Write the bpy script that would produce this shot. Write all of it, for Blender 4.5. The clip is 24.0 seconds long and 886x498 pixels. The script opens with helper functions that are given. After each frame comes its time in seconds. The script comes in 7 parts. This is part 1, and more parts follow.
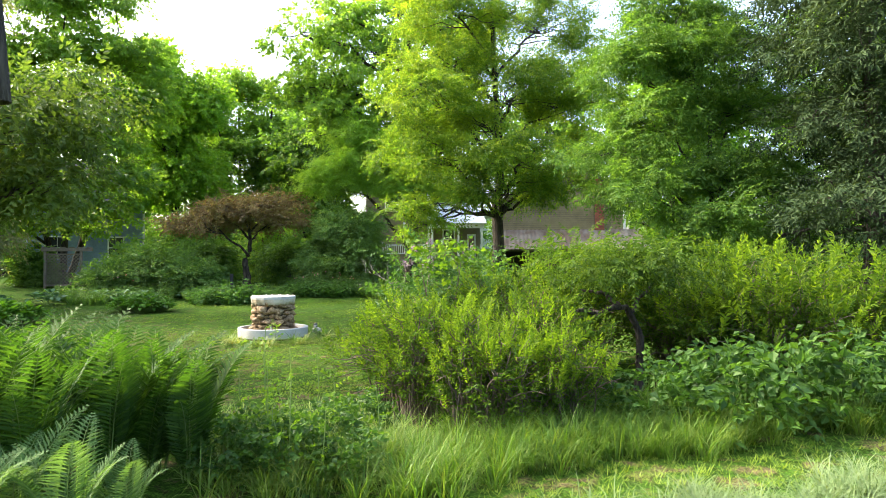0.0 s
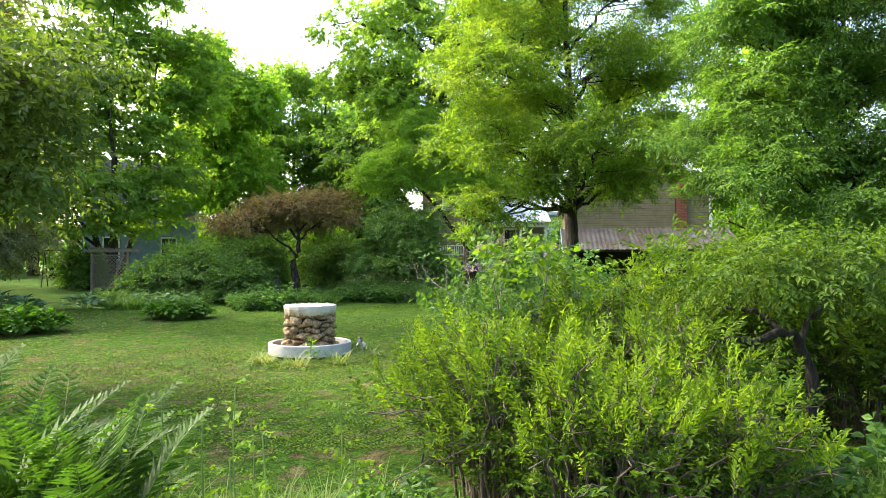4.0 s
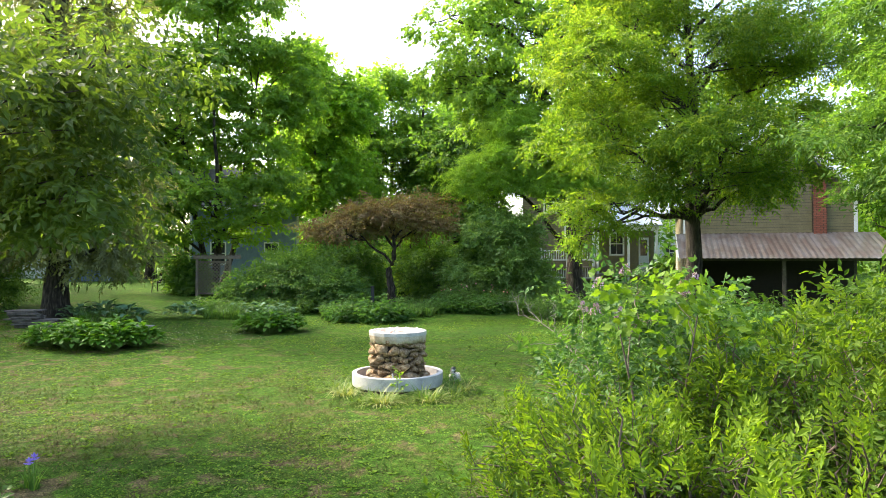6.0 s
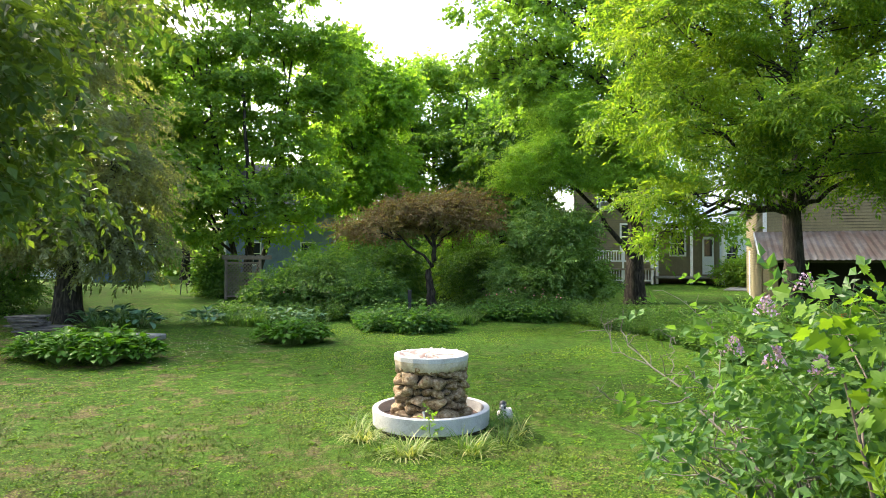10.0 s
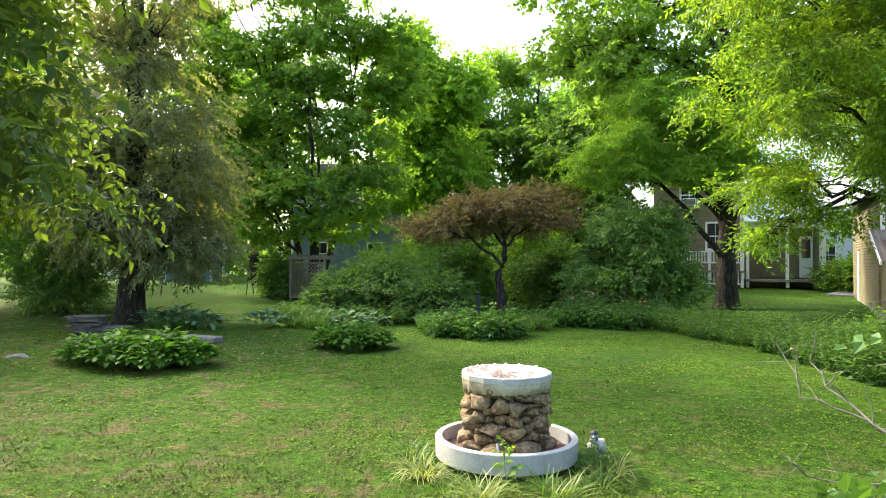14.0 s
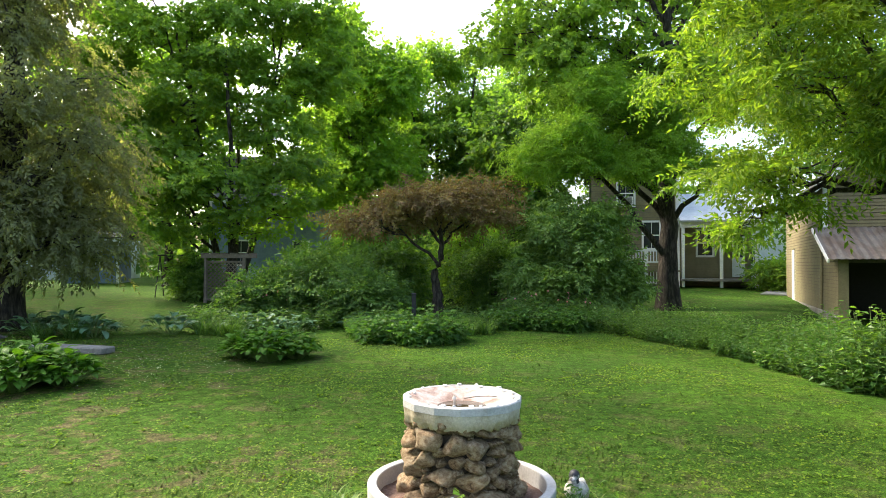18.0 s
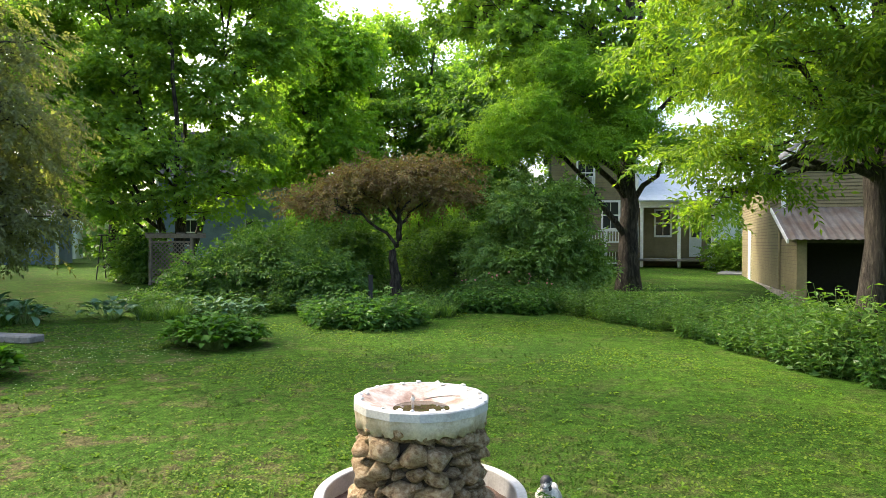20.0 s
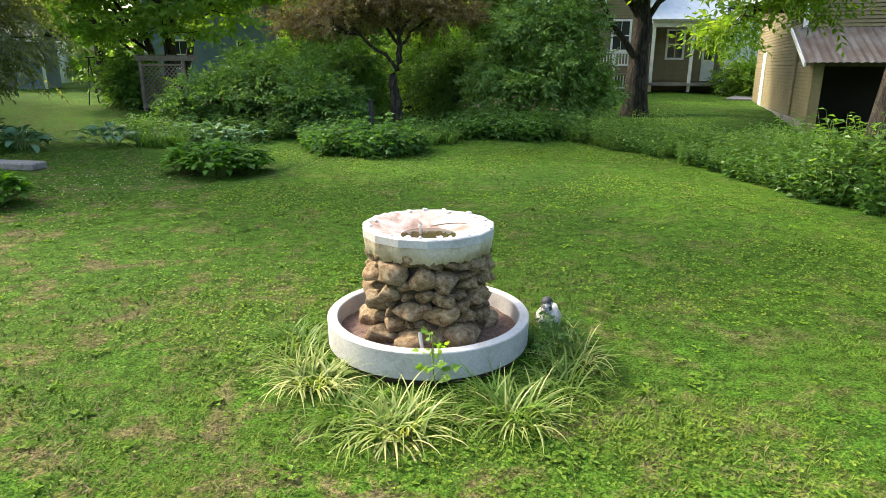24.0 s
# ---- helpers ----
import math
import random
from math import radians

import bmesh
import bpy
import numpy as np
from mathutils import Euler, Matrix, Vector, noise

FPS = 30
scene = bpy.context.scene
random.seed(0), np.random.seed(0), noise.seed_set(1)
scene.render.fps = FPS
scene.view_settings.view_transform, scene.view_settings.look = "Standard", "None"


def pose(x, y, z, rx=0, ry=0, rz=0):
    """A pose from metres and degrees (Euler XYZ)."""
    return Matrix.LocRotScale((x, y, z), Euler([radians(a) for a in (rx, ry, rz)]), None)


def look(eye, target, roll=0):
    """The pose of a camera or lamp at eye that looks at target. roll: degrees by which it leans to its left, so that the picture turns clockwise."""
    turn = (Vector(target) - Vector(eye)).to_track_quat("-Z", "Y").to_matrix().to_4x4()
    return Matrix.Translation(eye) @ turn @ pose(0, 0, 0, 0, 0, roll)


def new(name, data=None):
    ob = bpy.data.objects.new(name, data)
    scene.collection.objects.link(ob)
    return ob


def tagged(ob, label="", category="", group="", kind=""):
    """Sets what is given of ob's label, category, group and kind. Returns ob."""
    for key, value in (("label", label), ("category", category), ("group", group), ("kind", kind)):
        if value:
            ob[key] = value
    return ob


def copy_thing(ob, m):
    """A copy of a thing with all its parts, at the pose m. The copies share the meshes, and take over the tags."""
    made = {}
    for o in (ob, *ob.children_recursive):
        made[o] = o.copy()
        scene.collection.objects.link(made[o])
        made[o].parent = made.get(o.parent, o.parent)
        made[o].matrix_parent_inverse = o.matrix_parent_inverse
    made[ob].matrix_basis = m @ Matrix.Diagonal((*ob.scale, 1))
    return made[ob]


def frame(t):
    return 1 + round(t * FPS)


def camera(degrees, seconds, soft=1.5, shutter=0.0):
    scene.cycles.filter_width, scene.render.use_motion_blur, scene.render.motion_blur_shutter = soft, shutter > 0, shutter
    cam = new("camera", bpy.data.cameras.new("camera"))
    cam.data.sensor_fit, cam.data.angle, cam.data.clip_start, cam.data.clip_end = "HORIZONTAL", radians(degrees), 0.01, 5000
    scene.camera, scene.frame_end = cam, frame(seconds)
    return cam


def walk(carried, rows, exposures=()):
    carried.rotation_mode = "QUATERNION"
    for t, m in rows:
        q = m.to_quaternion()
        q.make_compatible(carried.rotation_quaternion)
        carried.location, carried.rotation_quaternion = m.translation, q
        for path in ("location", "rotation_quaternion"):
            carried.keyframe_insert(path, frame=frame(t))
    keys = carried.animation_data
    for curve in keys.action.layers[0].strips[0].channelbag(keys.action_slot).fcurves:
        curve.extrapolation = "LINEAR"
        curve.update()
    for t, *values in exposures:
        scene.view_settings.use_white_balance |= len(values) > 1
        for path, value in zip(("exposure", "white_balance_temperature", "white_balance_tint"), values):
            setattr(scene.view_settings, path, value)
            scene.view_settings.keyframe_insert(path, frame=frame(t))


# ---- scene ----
cam = camera(69.0, 24.0, 0.85)
PATH = [
    (0, (0.297, 0.179, 1.857), (1.014, 2.046, 1.891), -0.2),
    (0.5, (0.377, 0.487, 1.854), (1.061, 2.366, 1.889), -0.1),
    (1, (0.466, 0.796, 1.856), (1.051, 2.708, 1.89), -0.1),
    (1.5, (0.547, 1.107, 1.853), (1.13, 3.02, 1.887), -0.0),
    (2, (0.621, 1.406, 1.855), (1.205, 3.318, 1.888), 0.1),
    (2.5, (0.702, 1.705, 1.845), (1.271, 3.622, 1.879), 0.2),
    (4.5, (1.121, 3.013, 1.933), (1.668, 4.936, 1.971), -0.2),
    (5, (1.212, 3.375, 2.044), (1.76, 5.298, 2.081), -0.2),
    (5.4, (1.239, 3.661, 2.134), (1.785, 5.585, 2.161), 0.1),
    (5.5, (1.278, 3.731, 2.152), (1.79, 5.664, 2.19), -0.1),
    (6, (1.34, 4.113, 2.238), (1.587, 6.098, 2.275), -0.0),
    (6.5, (1.408, 4.486, 2.291), (1.52, 6.483, 2.326), 0.0),
    (7, (1.458, 4.827, 2.307), (1.567, 6.823, 2.343), 0.2),
    (7.5, (1.502, 5.167, 2.306), (1.61, 7.163, 2.342), 0.1),
    (8, (1.526, 5.495, 2.303), (1.635, 7.492, 2.339), 0.2),
    (8.5, (1.552, 5.804, 2.306), (1.662, 7.8, 2.341), 0.1),
    (9, (1.574, 6.083, 2.299), (1.685, 8.079, 2.334), 0.1),
    (9.5, (1.602, 6.364, 2.282), (1.713, 8.361, 2.318), 0.1),
    (10, (1.611, 6.585, 2.272), (1.722, 8.582, 2.31), 0.1),
    (10.5, (1.631, 6.826, 2.265), (1.722, 8.823, 2.304), 0.1),
    (11, (1.626, 7.021, 2.271), (1.555, 9.019, 2.311), 0.2),
    (11.5, (1.63, 7.208, 2.296), (1.442, 9.199, 2.333), 0.3),
    (13.5, (1.6, 7.876, 2.27), (1.47, 9.871, 2.31), 0.3),
    (14, (1.589, 8.029, 2.232), (1.489, 10.026, 2.274), 0.3),
    (14.5, (1.563, 8.191, 2.209), (1.465, 10.188, 2.253), 0.4),
    (15, (1.536, 8.394, 2.202), (1.439, 10.391, 2.246), 0.4),
    (15.5, (1.512, 8.592, 2.203), (1.496, 10.592, 2.246), 0.4),
    (16, (1.493, 8.822, 2.19), (1.56, 10.821, 2.236), 0.4),
    (16.5, (1.485, 9.04, 2.18), (1.554, 11.038, 2.225), 0.4),
    (17, (1.476, 9.275, 2.156), (1.543, 11.274, 2.201), 0.4),
    (17.5, (1.466, 9.524, 2.138), (1.559, 11.521, 2.185), 0.4),
    (18, (1.464, 9.762, 2.139), (1.579, 11.758, 2.186), 0.3),
    (18.5, (1.477, 9.99, 2.144), (1.665, 11.981, 2.191), 0.3),
    (20.5, (1.518, 10.452, 2.167), (1.762, 12.436, 2.137), 0.3),
    (21, (1.518, 10.434, 2.16), (1.762, 12.419, 2.112), 0.3),
    (21.5, (1.512, 10.424, 2.154), (1.755, 12.401, 1.977), 0.3),
    (22, (1.498, 10.433, 2.153), (1.74, 12.396, 1.854), 0.3),
    (22.5, (1.492, 10.426, 2.157), (1.732, 12.378, 1.79), 0.3),
    (23, (1.481, 10.445, 2.162), (1.721, 12.385, 1.739), 0.3),
    (23.5, (1.479, 10.45, 2.168), (1.716, 12.375, 1.681), 0.3),
    (24, (1.473, 10.454, 2.174), (1.708, 12.364, 1.63), 0.3),
]
walk(cam, [(t, look(eye, target, roll)) for t, eye, target, roll in PATH],
     [(0, 2.4), (5, 2.36), (8, 2.32), (14, 2.3), (17, 2.2), (18.5, 2.12), (21, 2.14), (24, 2.16)])

# ---- world, sun and exposure ----
SUN_AZ, SUN_EL = -54.0, 40.0     # degrees from +y towards +x, and above the horizon
world = bpy.data.worlds.new("sky")
scene.world = world
world.use_nodes = True
wn = world.node_tree
sky = wn.nodes.new("ShaderNodeTexSky")
sky.sky_type, sky.sun_disc = "NISHITA", False
sky.sun_elevation, sky.sun_rotation = radians(SUN_EL), radians(SUN_AZ)
sky.air_density, sky.dust_density, sky.ozone_density = 1.0, 6.0, 1.0
wn.nodes["Background"].inputs["Strength"].default_value = 0.18
wn.links.new(sky.outputs["Color"], wn.nodes["Background"].inputs["Color"])
sun = new("sun", bpy.data.lights.new("sun", "SUN"))
sun.data.energy, sun.data.angle, sun.data.color = 1.45, radians(6.0), (1.0, 0.91, 0.74)
ca, ce = radians(SUN_AZ), radians(SUN_EL)
SUN_DIR = Vector((math.sin(ca) * math.cos(ce), math.cos(ca) * math.cos(ce), math.sin(ce)))
sun.matrix_world = look(SUN_DIR * 60, (0, 0, 0))

rng = np.random.default_rng(7)


# ---- ground height ----
def smooth(a, b, v):
    s = np.clip((np.asarray(v, float) - a) / (b - a), 0, 1)
    return s * s * (3 - 2 * s)


def gz(x, y):
    """Height of the ground: a nearly flat lawn that rises gently to the back and towards the barn."""
    x, y = np.asarray(x, float), np.asarray(y, float)
    h = 0.12 * smooth(8, 13, y) + 0.08 * smooth(16, 24, y) + 0.3 * smooth(25, 35, y) + 0.4 * smooth(34, 46, y)
    h = h + 0.28 * smooth(9, 14, x) * smooth(14, 24, y) + 0.12 * smooth(-3, -9, x) * smooth(14, 22, y)
    h = h + 0.018 * np.sin(x * 0.9 + 0.7 * np.sin(y * 0.6)) * np.sin(y * 0.8 + 1.0) + 0.008 * np.sin(x * 2.7 + y * 1.9)
    return h


def gzf(x, y):
    return float(gz(x, y))


# ---- materials ----
def nodes_of(name):
    m = bpy.data.materials.new(name)
    m.use_nodes = True
    t = m.node_tree
    return m, t, t.nodes["Principled BSDF"], t.nodes["Material Output"]


def node(t, kind, **values):
    n = t.nodes.new(kind)
    for k, v in values.items():
        n.inputs[k.replace("_", " ")].default_value = v
    return n


def ramp(t, fac, stops):
    r = t.nodes.new("ShaderNodeValToRGB")
    e = r.color_ramp.elements
    while len(e) < len(stops):
        e.new(0.5)
    for el, (p, c) in zip(e, stops):
        el.position, el.color = p, (*c, 1)
    t.links.new(fac, r.inputs["Fac"])
    return r.outputs["Color"]


def mixed(t, fac, a, b, blend="MIX"):
    m = t.nodes.new("ShaderNodeMix")
    m.data_type, m.blend_type = "RGBA", blend
    for sock, v in ((m.inputs[0], fac), (m.inputs[6], a), (m.inputs[7], b)):
        if isinstance(v, bpy.types.NodeSocket):
            t.links.new(v, sock)
        else:
            sock.default_value = v if isinstance(v, float) else (*v, 1)
    return m.outputs[2]


def noise_of(t, scale, detail=4.0, rough=0.6, vec=None, dist=0.0):
    n = node(t, "ShaderNodeTexNoise", Scale=scale, Detail=detail, Roughness=rough, Distortion=dist)
    if vec is None:
        vec = t.nodes.new("ShaderNodeTexCoord").outputs["Object"]
    t.links.new(vec, n.inputs["Vector"])
    return n.outputs["Fac"]


def bumped(t, height, strength, distance, bsdf):
    b = node(t, "ShaderNodeBump", Strength=strength, Distance=distance)
    t.links.new(height, b.inputs["Height"])
    t.links.new(b.outputs["Normal"], bsdf.inputs["Normal"])


def leaf_material(name, dark, mid, light, glow=0.4, rough=0.45, patch=0.35, gloss=0.18):
    """Leaves: a colour for each leaf, larger patches that put sunlit yellow into the colour, light through the blade.
    """
    m, t, b, out = nodes_of(name)
    geo = t.nodes.new("ShaderNodeNewGeometry")
    col = ramp(t, geo.outputs["Random Per Island"], [(0.0, dark), (0.5, mid), (1.0, light)])
    big = noise_of(t, patch, 3.0, 0.6)
    spread = ramp(t, big, [(0.3, tuple(c * 0.72 for c in dark)), (0.52, mid), (0.72, light)])
    col = mixed(t, 0.5, col, spread)
    t.links.new(col, b.inputs["Base Color"])
    b.inputs["Roughness"].default_value = rough
    b.inputs["Specular IOR Level"].default_value = gloss
    tr = t.nodes.new("ShaderNodeBsdfTranslucent")
    warm = mixed(t, 1.0, col, (1.0, 1.0, 0.35), "MULTIPLY")
    hsv = t.nodes.new("ShaderNodeHueSaturation")
    hsv.inputs["Value"].default_value = 2.4
    t.links.new(warm, hsv.inputs["Color"])
    t.links.new(hsv.outputs["Color"], tr.inputs["Color"])
    mx = t.nodes.new("ShaderNodeMixShader")
    mx.inputs[0].default_value = glow
    t.links.new(b.outputs[0], mx.inputs[1])
    t.links.new(tr.outputs[0], mx.inputs[2])
    t.links.new(mx.outputs[0], out.inputs["Surface"])
    return m


def rough_material(name, stops, scale, rough=0.8, bump=0.4, depth=0.01, fine=None, metal=0.0, per_object=0.0, stretch=None, per_island=0.0):
    """A weathered opaque surface: colours by noise at two scales, with relief; optional tint for each object or island."""
    m, t, b, out = nodes_of(name)
    vec = t.nodes.new("ShaderNodeTexCoord").outputs["Object"]
    if stretch:
        mp = t.nodes.new("ShaderNodeMapping")
        mp.inputs["Scale"].default_value = stretch
        t.links.new(vec, mp.inputs["Vector"])
        vec = mp.outputs["Vector"]
    n1 = noise_of(t, scale, 6.0, 0.65, vec, 0.3)
    n2 = noise_of(t, fine or scale * 7, 5.0, 0.7, vec)
    col = ramp(t, n1, stops)
    shade = ramp(t, n2, [(0.3, (0.72, 0.72, 0.72)), (0.7, (1.15, 1.15, 1.15))])
    col = mixed(t, 0.8, col, shade, "MULTIPLY")
    if per_object or per_island:
        src = t.nodes.new("ShaderNodeObjectInfo").outputs["Random"] if per_object else t.nodes.new("ShaderNodeNewGeometry").outputs["Random Per Island"]
        tint = ramp(t, src, [(0.0, (0.62, 0.58, 0.52)), (0.35, (1.0, 0.93, 0.85)), (0.7, (0.85, 0.86, 0.88)), (1.0, (1.25, 1.2, 1.1))])
        col = mixed(t, per_object or per_island, col, tint, "MULTIPLY")
    t.links.new(col, b.inputs["Base Color"])
    b.inputs["Roughness"].default_value, b.inputs["Metallic"].default_value = rough, metal
    bumped(t, n2, bump, depth, b)
    return m


def worn_of(t, vec):
    """How worn and dry the turf is: more at the open end on the side of the crabapple, hardly along the flower beds."""
    sep = t.nodes.new("ShaderNodeSeparateXYZ")
    t.links.new(vec, sep.inputs[0])
    across = t.nodes.new("ShaderNodeMath")
    across.operation = "MULTIPLY_ADD"
    across.inputs[1].default_value, across.inputs[2].default_value = 0.6, -7.0
    t.links.new(sep.outputs["X"], across.inputs[0])
    both = t.nodes.new("ShaderNodeMath")
    both.operation = "MULTIPLY_ADD"
    both.inputs[1].default_value = 0.45
    t.links.new(sep.outputs["Y"], both.inputs[0])
    t.links.new(across.outputs[0], both.inputs[2])
    n = t.nodes.new("ShaderNodeMapRange")
    t.links.new(both.outputs[0], n.inputs["Value"])
    for k, v in (("From Min", 4.5), ("From Max", -1.5), ("To Min", 0.3), ("To Max", 1.0)):
        n.inputs[k].default_value = v
    return n.outputs["Result"]


def ground_material():
    """Mown lawn: fresh green, yellowed and bare patches, clover, finely mottled."""
    m, t, b, out = nodes_of("lawn_soil")
    vec = t.nodes.new("ShaderNodeTexCoord").outputs["Object"]
    big = noise_of(t, 0.35, 5.0, 0.65, vec, 0.4)
    mid = noise_of(t, 2.2, 6.0, 0.7, vec, 0.3)
    fine = noise_of(t, 55.0, 4.0, 0.75, vec)
    green = ramp(t, big, [(0.34, (0.027, 0.068, 0.010)), (0.5, (0.043, 0.1, 0.012)), (0.66, (0.072, 0.142, 0.014))])
    clump = noise_of(t, 8.5, 5.0, 0.75, vec, 0.5)
    dry = ramp(t, mid, [(0.39, (0.125, 0.1, 0.056)), (0.44, (0.08, 0.092, 0.028)), (0.49, (0.048, 0.106, 0.012)), (0.65, (0.036, 0.08, 0.010))])
    col = mixed(t, worn_of(t, vec), green, dry)
    shade = ramp(t, fine, [(0.41, (0.35, 0.36, 0.3)), (0.5, (0.95, 0.95, 0.95)), (0.59, (1.7, 1.65, 1.4))])
    col = mixed(t, 0.85, col, shade, "MULTIPLY")
    col = mixed(t, 0.8, col, ramp(t, clump, [(0.4, (0.5, 0.5, 0.42)), (0.5, (1.0, 1.0, 1.0)), (0.6, (1.5, 1.5, 1.3))]), "MULTIPLY")
    t.links.new(col, b.inputs["Base Color"])
    b.inputs["Roughness"].default_value = 0.9
    b.inputs["Specular IOR Level"].default_value = 0.05
    bumped(t, fine, 0.7, 0.03, b)
    return m


def plain(name, colour, rough=0.6, metal=0.0, spec=0.4):
    m, t, b, out = nodes_of(name)
    n = noise_of(t, 9.0, 5.0, 0.65)
    c = ramp(t, n, [(0.3, tuple(v * 0.82 for v in colour)), (0.7, tuple(min(1, v * 1.1) for v in colour))])
    t.links.new(c, b.inputs["Base Color"])
    b.inputs["Roughness"].default_value, b.inputs["Metallic"].default_value = rough, metal
    b.inputs["Specular IOR Level"].default_value = spec
    return m


def glass_material():
    m, t, b, out = nodes_of("window_glass")
    b.inputs["Base Color"].default_value = (0.03, 0.035, 0.04, 1)
    b.inputs["Roughness"].default_value, b.inputs["Specular IOR Level"].default_value = 0.05, 0.7
    return m


def water_material():
    m, t, b, out = nodes_of("dark_water")
    b.inputs["Base Color"].default_value = (0.05, 0.038, 0.022, 1)
    b.inputs["Roughness"].default_value = 0.04
    bumped(t, noise_of(t, 14.0, 2.0), 0.06, 0.01, b)
    return m


LAWN = ground_material()
def lawn_blade_material():
    """Mown blades: green in drifts, darkened in colour for the shade towards the beds, dry straw in patches, a tint of
    its own for each blade.
    """
    m, t, b, out = nodes_of("lawn_blade")
    vec = t.nodes.new("ShaderNodeTexCoord").outputs["Object"]
    one = t.nodes.new("ShaderNodeNewGeometry").outputs["Random Per Island"]
    # unworn turf: its dark greens also carry the shade on the right side
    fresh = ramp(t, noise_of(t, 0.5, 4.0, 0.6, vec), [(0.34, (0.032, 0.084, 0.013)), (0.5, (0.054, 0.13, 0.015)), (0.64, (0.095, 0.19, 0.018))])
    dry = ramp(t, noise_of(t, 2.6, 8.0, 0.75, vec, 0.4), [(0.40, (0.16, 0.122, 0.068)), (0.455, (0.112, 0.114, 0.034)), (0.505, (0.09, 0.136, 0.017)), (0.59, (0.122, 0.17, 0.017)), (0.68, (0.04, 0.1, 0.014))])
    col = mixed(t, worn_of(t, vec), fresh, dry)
    tint = ramp(t, one, [(0.0, (0.6, 0.66, 0.55)), (0.5, (0.92, 0.95, 0.95)), (0.85, (1.12, 1.08, 0.95)), (1.0, (1.45, 1.2, 1.15))])
    col = mixed(t, 0.9, col, tint, "MULTIPLY")
    t.links.new(col, b.inputs["Base Color"])
    b.inputs["Roughness"].default_value, b.inputs["Specular IOR Level"].default_value = 0.6, 0.08
    return m


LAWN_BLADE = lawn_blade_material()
BLADE = leaf_material("grass_blade", (0.10, 0.155, 0.022), (0.16, 0.235, 0.026), (0.27, 0.30, 0.06), 0.3, 0.5, 0.45)
CLOVER = leaf_material("clover_leaf", (0.058, 0.112, 0.013), (0.1, 0.162, 0.015), (0.17, 0.222, 0.02), 0.3, 0.6, 0.6)
WEED_ROSETTE = leaf_material("lawn_weed_leaf", (0.06, 0.13, 0.016), (0.1, 0.185, 0.018), (0.17, 0.25, 0.024), 0.3, 0.6, 0.7, 0.1)
TALL_GRASS = leaf_material("tall_grass_blade", (0.05, 0.115, 0.018), (0.085, 0.165, 0.02), (0.19, 0.23, 0.055), 0.3)
PALE_GRASS = leaf_material("pale_grass_blade", (0.08, 0.15, 0.025), (0.13, 0.215, 0.03), (0.26, 0.28, 0.09), 0.25)
SILVER_GRASS = leaf_material("silver_grass_blade", (0.090, 0.144, 0.049), (0.150, 0.216, 0.091), (0.255, 0.312, 0.168), 0.25)
STRIPED = leaf_material("variegated_blade", (0.07, 0.145, 0.026), (0.19, 0.25, 0.06), (0.6, 0.54, 0.27), 0.2, 0.4, 1.4)
WALNUT = leaf_material("walnut_leaf", (0.05, 0.108, 0.02), (0.108, 0.186, 0.024), (0.235, 0.3, 0.03), 0.48, 0.42, 0.35)
MAPLE = leaf_material("maple_leaf", (0.079, 0.150, 0.036), (0.131, 0.230, 0.040), (0.210, 0.310, 0.050), 0.48, 0.45, 0.3)
YOUNG_MAPLE = leaf_material("young_maple_leaf", (0.084, 0.175, 0.026), (0.147, 0.270, 0.034), (0.263, 0.370, 0.050), 0.45)
SAPLING = leaf_material("sapling_leaf", (0.055, 0.12, 0.014), (0.092, 0.17, 0.016), (0.165, 0.245, 0.022), 0.36, 0.5, 0.8, 0.1)
FAR_LEAF = leaf_material("far_leaf", (0.040, 0.095, 0.024), (0.085, 0.170, 0.031), (0.170, 0.260, 0.043), 0.4, 0.5, 0.15)
CEDAR = leaf_material("cedar_spray", (0.10, 0.112, 0.058), (0.155, 0.17, 0.085), (0.22, 0.23, 0.12), 0.45, 0.6, 0.5)
CRAB = leaf_material("crab_leaf", (0.045, 0.08, 0.018), (0.075, 0.12, 0.025), (0.125, 0.17, 0.034), 0.38, 0.45, 0.4)
SPRUCE = leaf_material("spruce_needle", (0.02, 0.038, 0.018), (0.04, 0.066, 0.03), (0.08, 0.115, 0.052), 0.15, 0.8, 0.6, 0.05)
RUSSET = leaf_material("russet_leaf", (0.095, 0.066, 0.036), (0.17, 0.118, 0.06), (0.145, 0.165, 0.06), 0.32, 0.5, 1.1)
VIBURNUM = leaf_material("viburnum_leaf", (0.062, 0.128, 0.034), (0.125, 0.225, 0.055), (0.26, 0.37, 0.1), 0.3, 0.45, 0.9, 0.3)
DARK_BUSH = leaf_material("dark_bush_leaf", (0.05, 0.11, 0.026), (0.095, 0.185, 0.038), (0.18, 0.285, 0.06), 0.32, 0.4, 0.5)
SHRUB = leaf_material("shrub_leaf", (0.021, 0.05, 0.010), (0.05, 0.098, 0.013), (0.115, 0.172, 0.018), 0.36, 0.5, 0.8, 0.08)
SHOOT = leaf_material("young_shoot_leaf", (0.055, 0.11, 0.012), (0.098, 0.165, 0.014), (0.175, 0.24, 0.018), 0.4, 0.5, 0.8, 0.08)
LILAC = leaf_material("lilac_leaf", (0.028, 0.072, 0.018), (0.052, 0.118, 0.028), (0.11, 0.2, 0.045), 0.3, 0.45, 0.7)
PERENNIAL = leaf_material("perennial_leaf", (0.03, 0.075, 0.02), (0.07, 0.15, 0.034), (0.17, 0.28, 0.06), 0.32, 0.5, 0.5, 0.25)
PEONY = leaf_material("peony_leaf", (0.03, 0.085, 0.02), (0.06, 0.145, 0.028), (0.13, 0.25, 0.045), 0.28, 0.5, 0.7, 0.25)
